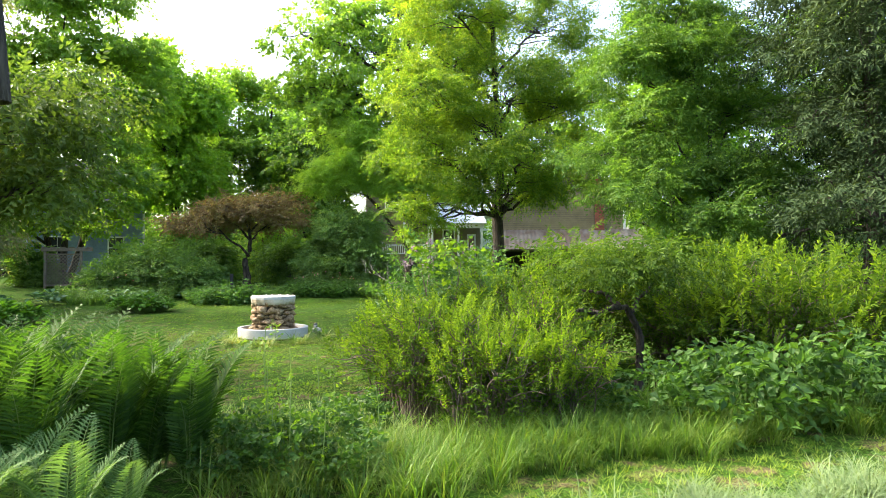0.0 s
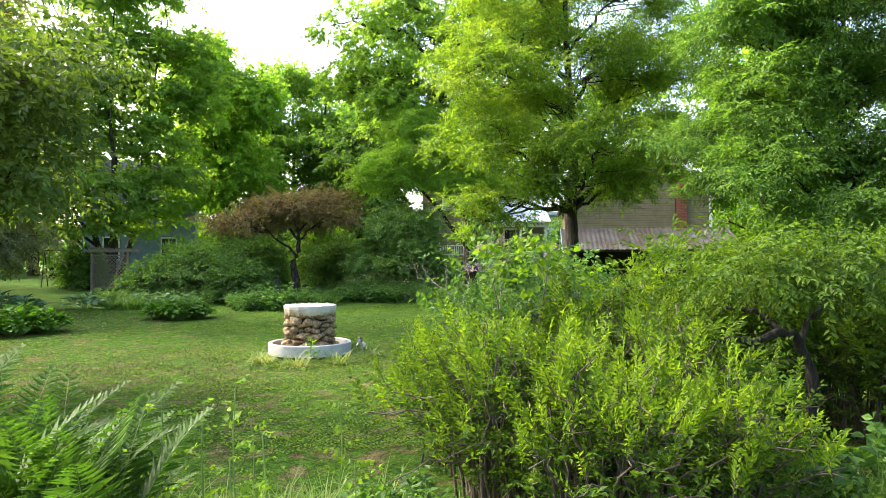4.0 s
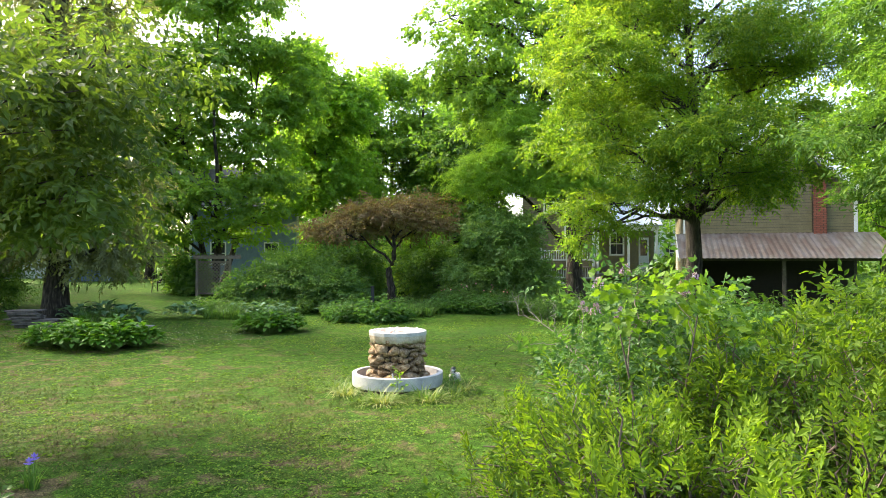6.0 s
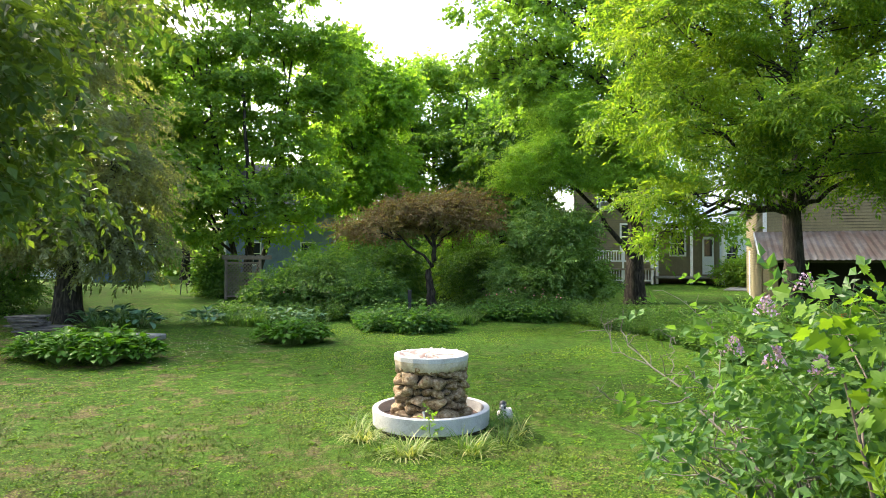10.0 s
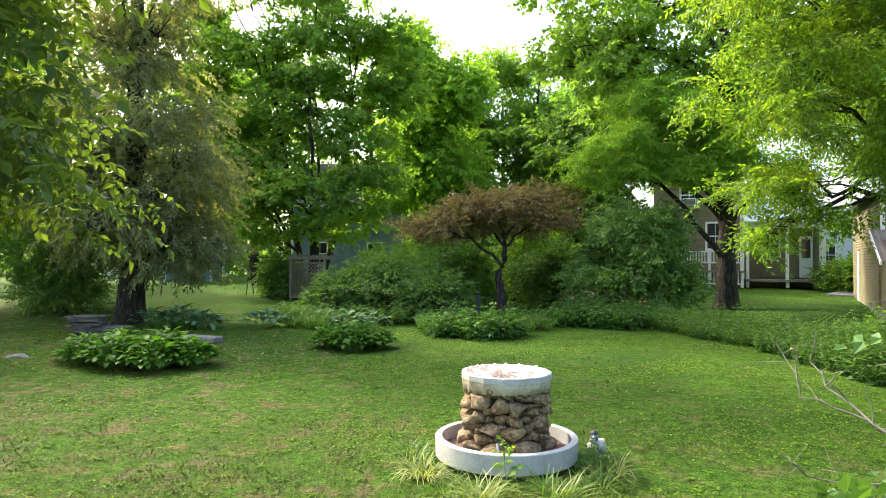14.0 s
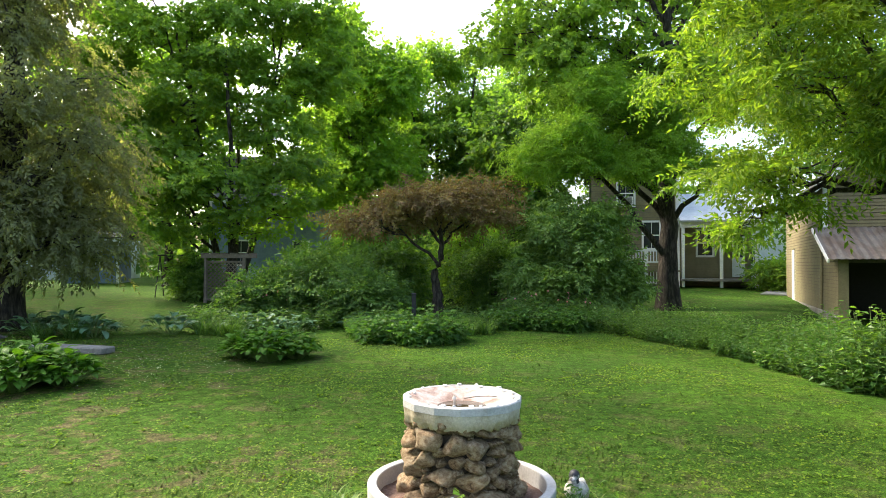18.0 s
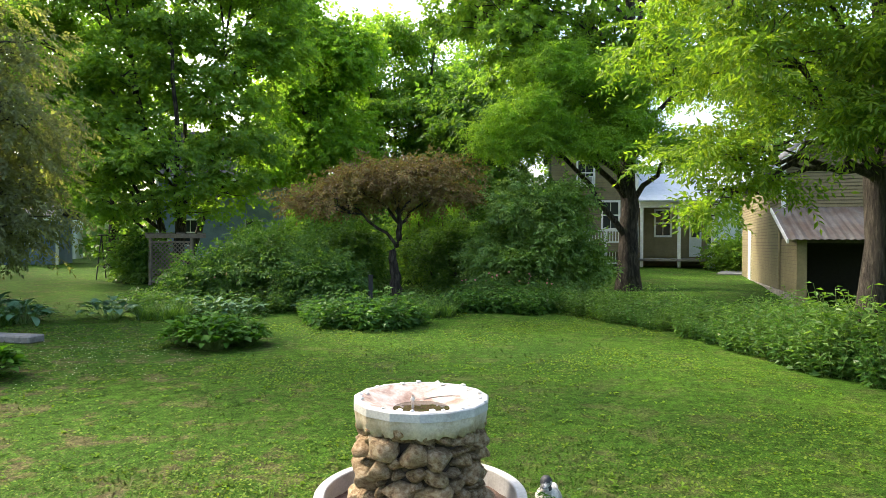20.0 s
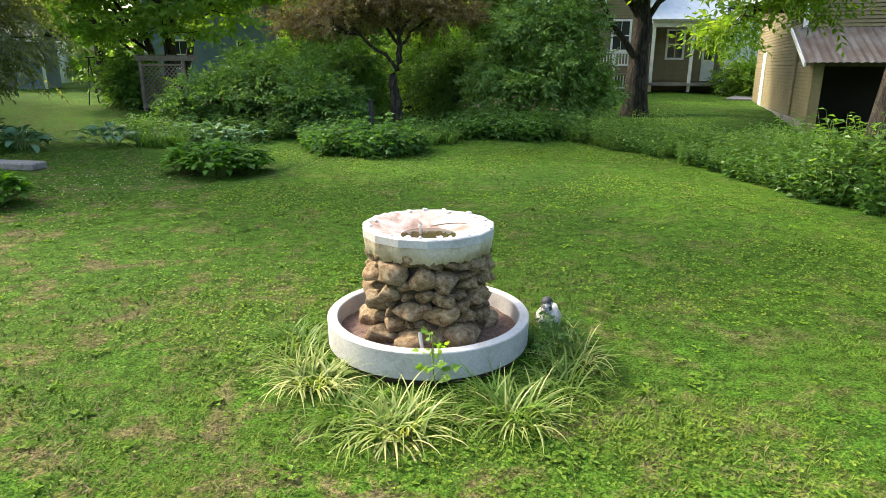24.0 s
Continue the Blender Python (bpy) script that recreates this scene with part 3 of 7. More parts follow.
def blob_ring(cx, cy, z0, z1, rad, n, r, size, taper=0.5, rz=None):
    """Masses of leaves round an axis: n of them from z0 to z1."""
    out = []
    for k in range(n):
        h = (k + 0.5) / n
        a = k * 2.4 + r.uniform(-0.4, 0.4)
        q = rad * (1 - taper * h) * r.uniform(0.45, 1.0)
        z = z0 + (z1 - z0) * h
        s = size * r.uniform(0.75, 1.25)
        out.append((cx + q * math.cos(a), cy + q * math.sin(a), z, s, s, rz or s * 0.7))
    return out


# ---- ground ----
def ground():
    def axis(a, b, step, far):
        mid = np.arange(a, b + 1e-6, step)
        g = np.cumsum(1.25 ** np.arange(1, 24) * step)
        g = g[g < far]
        return np.concatenate([a - g[::-1], mid, b + g])
    xs, ys = axis(-14, 16, 0.3, 700), axis(-2, 46, 0.3, 700)
    X, Y = np.meshgrid(xs, ys)
    v = np.stack([X, Y, gz(X, Y)], -1).reshape(-1, 3)
    nx = len(xs)
    i = (np.arange(len(ys) - 1)[:, None] * nx + np.arange(nx - 1)[None]).reshape(-1)
    f = np.stack([i, i + 1, i + nx + 1, i + nx], 1)
    ob = part("ground", mesh_np("ground", v, f, True), LAWN, None)
    tagged(ob, "mown green lawn with yellowed and clover patches", "lawn", "", "structure")


ground()


# ---- trees ----
R = np.random.default_rng(11)
tree("walnut_tree", (9.95, 20.3), [(0.12, 0, 3.7), (0.2, 0, 5), (0.1, 0.1, 7.5), (-0.1, 0, 10.5)], 0.21,
     [(7.7, 19.6, 4.9, 1.7, 1.7, 1.0), (12.2, 20.0, 4.8, 2.0, 1.8, 1.1), (9.9, 18.2, 5.0, 2.0, 1.5, 1.0), (10.2, 22.4, 5.2, 2.3, 1.5, 1.2),
      (6.9, 19.7, 7.2, 1.9, 1.9, 1.3), (10.0, 19.6, 7.4, 2.4, 2.3, 1.5), (13.0, 20.4, 7.3, 2.0, 2.0, 1.4), (8.0, 20.0, 9.8, 2.2, 2.2, 1.4),
      (11.6, 20.3, 10.0, 2.3, 2.2, 1.5), (9.8, 20.2, 12.3, 2.2, 2.0, 1.4), (6.9, 19.7, 3.4, 0.8, 0.8, 0.7), (6.7, 19.7, 2.6, 0.5, 0.5, 0.5), (7.6, 19.7, 3.0, 0.6, 0.6, 0.5), (8.2, 19.2, 3.8, 1.2, 1.1, 0.8), (9.8, 18.5, 4.1, 1.3, 1.0, 0.7), (11.6, 19.2, 3.9, 1.3, 1.1, 0.7), (12.6, 20.6, 8.8, 2.2, 2.0, 1.4), (7.6, 19.9, 11.6, 1.8, 1.8, 1.3), (12.2, 20.6, 12.4, 1.9, 1.9, 1.3), (14.0, 20.6, 6.0, 1.5, 1.5, 1.0), (7.0, 19.7, 5.9, 1.5, 1.5, 1.0), (9.0, 19.0, 6.2, 1.6, 1.5, 0.9), (8.6, 20.8, 8.5, 1.8, 1.6, 1.2)],
     "walnut", WALNUT, "tall walnut tree with bright green drooping leaflets beside the barn", 460, 3500, 0.28, 1.0, 0.25, 0.6, seed=3, twigs=7)
tree("shade_tree", (11.0, 32.7), [(0, 0, 2), (0, 0, 4.2), (0.2, 0, 7), (0, 0, 10), (0, 0, 14)], 0.37,
     [(6.3, 33.0, 11.2, 2.2, 2.2, 1.5), (9.0, 33.2, 12.8, 2.4, 2.4, 1.7), (12.5, 33.0, 11.5, 2.5, 2.4, 1.7), (14.8, 33.0, 8.8, 2.2, 2.2, 1.5),
      # the last four masses are mostly hidden, added to shade the barn's side wall
      (11.0, 33.4, 15.5, 2.6, 2.4, 1.7), (7.4, 33.8, 14.6, 2.0, 2.0, 1.4), (14.6, 34, 13.6, 2.2, 2.2, 1.6), (12.2, 31.2, 8.4, 1.8, 1.6, 1.1), (5.4, 33.2, 13.4, 1.6, 1.6, 1.1), (5.3, 33.0, 10.4, 1.6, 1.6, 1.1), (6.7, 32.4, 9.3, 1.6, 1.5, 1.0), (8.6, 32.8, 10.4, 1.9, 1.8, 1.3), (10.4, 32.4, 9.0, 1.6, 1.5, 1.1), (12.6, 32.6, 14.0, 2.0, 2.0, 1.4), (9.6, 33.6, 7.8, 1.3, 1.2, 0.8), (7.9, 34.0, 9.4, 1.4, 1.3, 0.9), (9.8, 35.4, 7.6, 1.7, 1.5, 1.1), (7.9, 36.2, 9.4, 1.7, 1.6, 1.2), (11.6, 34.8, 6.2, 1.4, 1.3, 0.9), (6.2, 35.6, 10.9, 1.6, 1.5, 1.1)],
     "maple", MAPLE, "old shade tree with a thick dark trunk and spreading limbs", 520, 7200, 0.33, 1.0, 0.3, 0.55, seed=5, twigs=7,
     extra=[([(9.7, 31.3, 5.4, 1.1, 1.0, 0.8), (6.3, 31.5, 5.5, 1.3, 1.2, 0.9), (8.6, 31.0, 5.6, 1.3, 1.2, 0.9), (7.0, 31.6, 6.4, 1.7, 1.6, 1.0), (8.9, 31.2, 7.2, 1.7, 1.6, 1.0), (7.9, 31.9, 8.2, 1.5, 1.5, 0.9), (10.3, 31.4, 6.3, 1.2, 1.2, 0.8), (12.6, 31.6, 5.2, 1.2, 1.2, 0.8)],
             "walnut", YOUNG_MAPLE, 170, 1800, 0.36)])
tree("maple_tree", (-6.0, 38.0), [(0, 0, 1.2), (0, 0, 3), (0.1, 0, 6), (-0.2, 0, 10)], 0.26,
     [(-8.4, 36.4, 3.6, 1.4, 1.2, 0.8), (-5.2, 36.0, 3.7, 1.4, 1.2, 0.8), (-3.9, 36.8, 4.4, 1.3, 1.2, 0.9), (-9.5, 37.5, 5.0, 2.2, 2.0, 1.2), (-6.2, 35.8, 5.2, 2.3, 1.8, 1.1), (-3.8, 37.4, 6.2, 1.9, 1.9, 1.2), (-11.5, 38, 8.0, 2.3, 2.2, 1.5), (-7.5, 37.2, 8.6, 2.4, 2.2, 1.5),
      # the last four masses are above the view, added to shade lawn and beds
      (-3.4, 38, 9.4, 2.3, 2.2, 1.5), (-9.6, 38, 11.8, 2.5, 2.4, 1.7), (-5.6, 38.4, 12.6, 2.5, 2.4, 1.7), (-2.6, 38.5, 12.4, 1.9, 1.9, 1.4), (-7.6, 38.6, 15.2, 2.5, 2.4, 1.6), (-4.6, 38.8, 15.8, 2.0, 2.0, 1.4), (-10.8, 38.4, 6.4, 1.8, 1.7, 1.1), (-12.2, 38.4, 10.4, 2.2, 2.0, 1.5), (-6.4, 37.6, 10.6, 2.3, 2.0, 1.3), (-4.4, 37.6, 7.8, 2.0, 1.8, 1.2), (-8.6, 37.0, 6.8, 1.9, 1.7, 1.0), (-12.4, 38.8, 13.6, 2.3, 2.2, 1.6), (-10.2, 39.0, 16.6, 2.3, 2.2, 1.5), (-2.0, 38.8, 10.8, 1.6, 1.6, 1.2), (-10.0, 38.5, 19.4, 2.6, 2.4, 1.7), (-6.2, 38.5, 20.2, 2.7, 2.5, 1.7), (-3.2, 38.6, 18.4, 2.2, 2.2, 1.5), (-12.8, 39.0, 17.2, 2.2, 2.2, 1.5)],
     "maple", MAPLE, "many-stemmed maple with layered dark green leaves behind the lattice", 760, 15000, 0.40, 1.05, 0.2, 0.4, seed=8, stems=4, twigs=6)
tree("maple_tree", (-0.8, 44.0), [(0, 0, 2), (0, 0, 5), (0, 0, 9)], 0.24,
     [(-2.0, 43.4, 6.0, 1.9, 1.8, 1.5), (0.4, 43.8, 7.4, 1.9, 1.8, 1.5), (-1.6, 44, 9.0, 2.0, 1.9, 1.6), (0.2, 44.2, 10.8, 1.7, 1.7, 1.5), (-1.2, 44.2, 12.6, 1.5, 1.5, 1.3), (0.7, 44.0, 12.4, 1.3, 1.3, 1.1), (-2.4, 44.0, 14.2, 1.6, 1.5, 1.2), (1.6, 44.0, 5.2, 1.4, 1.4, 1.2)],
     "maple", YOUNG_MAPLE, "young maple with yellow-green leaves", 200, 6000, 0.52, 1.15, 0.2, 0.5, seed=9)
tree("maple_tree", (3.6, 51.0), [(0, 0, 2), (0, 0, 4), (0, 0, 8), (0, 0, 13)], 0.36,
     [(0.2, 50, 7.6, 2.2, 2, 1.4), (6.6, 50.2, 8.0, 2.2, 2, 1.4), (3.2, 49.8, 9.6, 2.5, 2.2, 1.5), (0.0, 51, 11.6, 2.4, 2.2, 1.6), (6.4, 51, 12.0, 2.2, 2.2, 1.6), (3.0, 51, 14.4, 2.6, 2.4, 1.8), (8.2, 51, 10.2, 1.6, 1.6, 1.2)],
     "far", MAPLE, "tall maple with dark open limbs at the back", 230, 5200, 0.55, 0.85, 0.2, 0.5, seed=10, stems=3, twigs=9)
# the upper crown is out of view, raised to cast shade on the lawn
tree("cedar_tree", (-8.9, 27.2), [(0.0, 0, 2), (0.05, 0, 5), (0.1, 0, 9), (0.1, 0, 16)], 0.4,
     blob_ring(-8.9, 27.2, 2.3, 17.5, 2.6, 29, R, 1.3, 0.6, 0.95) + blob_ring(-8.9, 27.0, 2.2, 6.0, 3.0, 11, np.random.default_rng(6), 1.25, 0.15, 0.9), "cedar", CEDAR, "old scraggly cedar with brownish green sprays and bare twigs", 520, 11500, 0.45, 1.1, 0.4, 0.8, seed=12, twigs=9, thick=0.7)
tree("crabapple_tree", (-4.7, 12.2), [(0.1, 0, 1), (0.2, 0, 1.8), (0.3, 0, 3)], 0.16,
     [(-1.75, 11.9, 3.0, 0.9, 0.9, 0.6), (-2.5, 11.6, 3.8, 1.2, 1.2, 0.8), (-3.8, 12.6, 3.5, 1.5, 1.5, 0.9), (-5.6, 12.4, 3.3, 1.5, 1.5, 0.9), (-4.2, 12.2, 4.7, 1.5, 1.4, 0.9), (-2.8, 13.2, 3.0, 1.2, 1.1, 0.7), (-1.7, 12.4, 4.4, 1.0, 1.0, 0.7)],
     "bush", CRAB, "spreading crabapple with olive green drooping branches", 150, 3600, 0.3, 1.0, 0.35, 0.7, seed=13)
tree("crabapple_tree", (2.5, 31.0), [(0.05, 0, 0.6), (-0.1, 0, 1.3), (0.15, 0, 2.0), (0.1, 0, 2.9)], 0.2,
     [(0.4, 31, 3.4, 1.3, 1.3, 0.5), (2.0, 30.6, 4.1, 1.5, 1.4, 0.6), (3.8, 31.0, 3.6, 1.3, 1.3, 0.55), (2.6, 31.8, 4.3, 1.5, 1.3, 0.55), (1.2, 31.6, 3.9, 1.2, 1.2, 0.5), (4.0, 31.6, 4.6, 0.9, 0.9, 0.5)],
     "bush", RUSSET, "low umbrella-shaped tree with reddish brown leaves and a crooked trunk", 170, 3300, 0.34, 1.1, 0.1, 0.4, seed=14)
tree("sumac_tree", (13.4, 14.0), [(0, 0, 1.5), (0.1, 0, 3), (0, 0, 6)], 0.16,
     [(10.9, 13.8, 3.6, 1.4, 1.3, 0.9), (13.2, 13.2, 3.8, 1.7, 1.5, 1.0), (15.8, 14, 3.9, 1.6, 1.5, 1.0), (11.6, 14, 5.4, 1.5, 1.4, 1.0), (14.2, 14, 5.8, 1.8, 1.6, 1.1), (12.8, 14.2, 7.2, 1.5, 1.5, 0.9), (16.4, 14.4, 6.2, 1.5, 1.5, 1.0), (11.2, 14.4, 7.0, 1.5, 1.5, 1.0), (14.8, 14.6, 7.8, 1.7, 1.6, 1.1), (12.6, 14.8, 8.6, 1.5, 1.5, 1.0), (10.4, 14.2, 4.6, 1.1, 1.1, 0.8), (12.0, 12.8, 2.6, 1.3, 1.2, 0.8), (14.6, 12.9, 2.6, 1.4, 1.2, 0.8)],
     "walnut", FAR_LEAF, "broad tree with long drooping compound leaves behind the shrubs", 320, 3000, 0.3, 0.95, 0.3, 0.6, seed=15)
tree("spruce_tree", (14.8, 10.4), [(0, 0, 3), (0, 0, 6), (0, 0, 9), (0, 0, 12)], 0.22,
     blob_ring(14.6, 10.6, 1.2, 11.5, 2.5, 26, R, 1.25, 0.7, 0.6), "needle", SPRUCE, "dark blue-green spruce with hanging needle boughs", 380, 6000, 0.36, 1.4, 0.4, 0.5, seed=16, thick=0.6)
tree("viburnum_bush", (7.3, 31.0), [(0, 0, 0.8), (0, 0, 1.6), (0, 0, 2.4)], 0.09,
     [(7.0, 30.8, 1.5, 2.1, 1.7, 1.4), (7.1, 30.8, 3.0, 1.75, 1.5, 1.5), (6.2, 30.4, 1.3, 1.1, 1.1, 1.1), (8.1, 30.5, 1.3, 1.1, 1.1, 1.1)],
     "bush", VIBURNUM, "large round dark green viburnum bush", 330, 7000, 0.2, 1.2, 0.1, 0.9, seed=17, stems=3, category="bush")

# trees and thickets at the back and round the garden
BACK = [(-17.5, 31, 13, 2.3, 0), (-24, 43, 15, 2.6, 1), (-13, 50, 15, 2.5, 0), (-22, 28, 14, 2.5, 1), (-4, 58, 18, 2.8, 1), (10, 60, 17, 2.8, 0), (20, 57, 17, 2.8, 1),
        (27, 46, 15, 2.6, 0), (26, 30, 14, 2.5, 1), (7.5, 46.5, 11, 2.3, 0), (-24, 56, 17, 2.9, 0), (-17, 17, 12, 2.2, 1), (24, 16, 12, 2.4, 0)]
for k, (x, y, h, s, young) in enumerate(BACK):
    tree("background_tree", (x, y), [(0, 0, 2.5), (0, 0, 5), (0, 0, h * 0.75)], 0.28, blob_ring(x, y, 3.0, h, 3.2, 12, R, s * 0.85, 0.45), "far",
         YOUNG_MAPLE if young else FAR_LEAF, "leafy green tree at the back of the garden", 140, 2000, 0.6, 1.0, 0.2, 0.6, seed=30 + k, group="trees round the garden", twigs=3)


def thicket(name, x, y, w, d, h, leaf, kind, label, seed, n=5, clump_n=110, spray_n=2200, size=0.25, scale=1.0, stems=3, bark=None, category="bush", droop=0.05, low=0.35):
    """A shrub of several stems: masses of leaves side by side over a footprint w by d, up to h."""
    r = np.random.default_rng(seed)
    g = gzf(x, y)
    blobs = []
    for k in range(n):
        a, q = k * 2.4 + seed, math.sqrt((k + 0.5) / n)
        top = h * (1 - 0.35 * q * q) * r.uniform(0.85, 1.05)
        rad = 0.55 * min(w, d) * r.uniform(0.75, 1.1) / math.sqrt(n / 3)
        rz = min(rad, top * 0.45)
        blobs.append((x + 0.5 * (w - rad) * q * math.cos(a), y + 0.5 * (d - rad) * q * math.sin(a), g + top - rz, rad, rad, rz))
        if top - 2 * rz > 0.3:
            blobs.append((x + 0.5 * (w - rad) * q * math.cos(a), y + 0.5 * (d - rad) * q * math.sin(a), g + max(0.25, (top - 2 * rz) * 0.7), rad, rad, rz * 0.9))
    return tree(name, (x, y), [(0, 0, h * 0.2), (0.05, 0, h * 0.4), (0, 0, h * 0.65)], 0.02 + 0.022 * h, blobs, kind, leaf, label, clump_n, spray_n, size, scale,
                droop, 0.85, bark or TWIG, seed, stems, category, thick=0.75, limb_r=0.5, twigs=4)


# woods that close the view all round
r = np.random.default_rng(99)
woods = []
for k in range(64):
    a = 2 * math.pi * k / 64 + r.uniform(-0.04, 0.04)
    q = r.uniform(52, 66)
    woods.append((q * math.sin(a), 22 + q * math.cos(a) * 0.75, r.uniform(2.0, 3.4), 4.2, 4.2, r.uniform(2.6, 4.2)))
v, f, _ = foliage(woods, "far", r, 700, 7500, 1.3, 2.4, 0.2, 0.8)
tagged(part("far_woods", mesh_np("far_woods", v, f), FAR_LEAF, None), "green woods and hedges all round the garden", "woods", "", "stuff")

# the shrubs behind the flower beds
for k, (x, y, w, d, h, leaf, label) in enumerate([
        (-1.2, 30.6, 3.0, 2.4, 2.6, DARK_BUSH, "loose green shrub behind the flower bed"), (-2.9, 30.4, 2.0, 2.0, 1.4, PERENNIAL, "low green shrub behind the flower bed"),
        (0.2, 29.4, 1.6, 1.5, 1.6, PERENNIAL, "light green shrub beside the dark post"), (4.6, 33.6, 2.8, 2.4, 3.0, DARK_BUSH, "grey-green shrub in the shade of the tree"),
        (0.6, 34.0, 3.2, 2.6, 2.7, DARK_BUSH, "dark shrub at the back of the bed"), (-2.2, 35.6, 2.4, 2.2, 2.5, MAPLE, "tall green shrub beside the lattice"),
        (4.2, 36.6, 3.4, 3.0, 4.6, MAPLE, "tall green shrub in front of the house"), (1.6, 40.0, 3.6, 3.0, 4.6, FAR_LEAF, "tall green shrub at the back"), (-0.2, 39.4, 3.4, 3.0, 4.4, FAR_LEAF, "tall green shrub at the back"),
        (8.4, 38.0, 3.2, 2.6, 3.4, MAPLE, "green shrub in front of the house"), (-7.05, 36.6, 1.1, 1.2, 1.8, DARK_BUSH, "dark shrub beside the lattice"), (-13.5, 24.0, 3.0, 3.4, 3.0, DARK_BUSH, "dark bush in the shade of the trees"),
        (-12.6, 29.5, 3.4, 3.0, 3.4, DARK_BUSH, "dark bush in the shade of the trees"), (-9.6, 19.5, 1.8, 2.2, 1.4, DARK_BUSH, "low dark bush at the edge of the lawn"), (19.5, 39.5, 2.4, 2.0, 1.6, MAPLE, "round bush beside the drive")]):
    thicket("shrub", x, y, w, d, h, leaf, "bush", label, 60 + k, 6, 130, 2300 if y < 34 else 1000, 0.26, 1.05 if y < 34 else 1.7, 3)

# ---- the hedge of flowering shrubs along the start of the way ----
def privet(x, y, rad, h, seed, branches, per, label, scale=1.0, young=0.35):
    """A loose shrub: dark stems that arch out from the base, each carrying upright leafy shoots; the tips are young growth."""
    r = np.random.default_rng(seed)
    g = gzf(x, y)
    root = thing("privet_shrub", (x, y, g), label, "bush", "privet shrubs")
    old, fresh, stems = [], [], []
    for k in range(branches):
        a = r.uniform(0, 2 * math.pi)
        q = rad * math.sqrt(r.uniform(0.03, 1.0)) * r.uniform(0.75, 1.3)
        top = h * (1.0 - 0.45 * (q / rad) ** 2) * r.uniform(0.62, 1.0)
        end = np.array([math.cos(a) * q, math.sin(a) * q, top])
        start = np.array([math.cos(a) * 0.3 * rad, math.sin(a) * 0.3 * rad, -0.04]) + r.normal(0, 0.1, 3) * [1, 1, 0]
        s1 = np.linspace(0, 1, 8)[:, None]
        p = start + (end - start) * s1
        p[:, :2] -= (end - start)[:2] * 0.22 * np.sin(s1 * math.pi)
        p[:, 2:] += 0.16 * h * np.sin(s1 * math.pi)
        p[1:-1] += r.normal(0, 0.03, (6, 3))
        stems.append(tube_np(p, np.linspace(0.013, 0.004, 8) * r.uniform(0.7, 1.25), 4))
        u = np.sort(r.uniform(0.16, 1.0, per))
        pos = np.stack([np.interp(u, s1[:, 0], p[:, i]) for i in range(3)], 1) + r.normal(0, 0.035, (per, 3))
        way = np.stack([math.cos(a) * 0.55 + r.normal(0, 0.55, per), math.sin(a) * 0.55 + r.normal(0, 0.55, per), r.uniform(0.15, 1.25, per)], 1)
        tip = (u > 0.62) & (r.random(per) < young * 1.7) & (way[:, 2] > 0.35)
        way[tip, 2] += 0.7
        for i in range(per):
            (fresh if tip[i] else old).append((pos[i], way[i]))
            if i % 2 == 0:
                stems.append(tube_np(bend(pos[i], pos[i] + unit(way[i]) * 0.2 * scale, 0, 3), [0.004, 0.003, 0.002], 3))
    for rows, kind, leaf, name in ((old, "small", SHRUB, "foliage"), (fresh, "shoot", SHOOT, "young_growth")):
        if rows:
            P, D = np.array([p for p, _ in rows]), np.array([d for _, d in rows])
            v, f = scattered(sprays(kind, seed), P, D, r.uniform(0.75, 1.2, len(P)) * scale, r)
            part(name, mesh_np(name, v, f), leaf, root, "upright yellow-green young shoots" if kind == "shoot" else "")
    v, f = join_np(stems)
    part("stem", mesh_np("stem", v, f, True), TWIG, root, "", "stuff")
    return root


NEAR = "loose privet shrub with arching dark stems and yellow-green shoots"
FAR = "dense privet shrub with small bright leaves in the hedge"
for k, (x, y, rad, h, branches, per, scale, young, label) in enumerate([
        (2.95, 7.35, 1.1, 1.5, 105, 10, 0.85, 0.42, NEAR), (3.2, 6.3, 0.7, 1.4, 66, 9, 0.85, 0.6, NEAR), (3.95, 6.3, 0.7, 1.2, 55, 9, 0.85, 0.5, NEAR),
        (2.95, 8.3, 1.0, 1.45, 84, 10, 0.85, 0.4, NEAR), (4.3, 7.5, 1.1, 1.6, 95, 10, 0.9, 0.2, NEAR), (4.7, 8.9, 1.3, 1.85, 100, 9, 1.1, 0.25, NEAR),
        (6.3, 9.6, 1.5, 2.05, 90, 9, 1.5, 0.3, FAR), (8.1, 8.8, 1.6, 2.2, 100, 9, 1.5, 0.4, FAR), (10.2, 8.9, 1.6, 2.15, 90, 9, 1.6, 0.35, FAR),
        (8.1, 7.2, 1.3, 1.9, 90, 9, 1.35, 0.4, FAR), (9.9, 6.9, 1.4, 1.95, 90, 9, 1.45, 0.3, FAR), (7.3, 8.0, 1.0, 1.75, 50, 8, 1.35, 0.3, FAR)]):
    privet(x, y, rad, h, 90 + k, branches, per, label, scale, young)


# ---- fountain ----
FX, FY = 1.93, 15.05
FZ = 0.12
fountain = thing("fountain", (FX, FY, FZ), "round fieldstone fountain with white concrete rim and basin", "fountain")


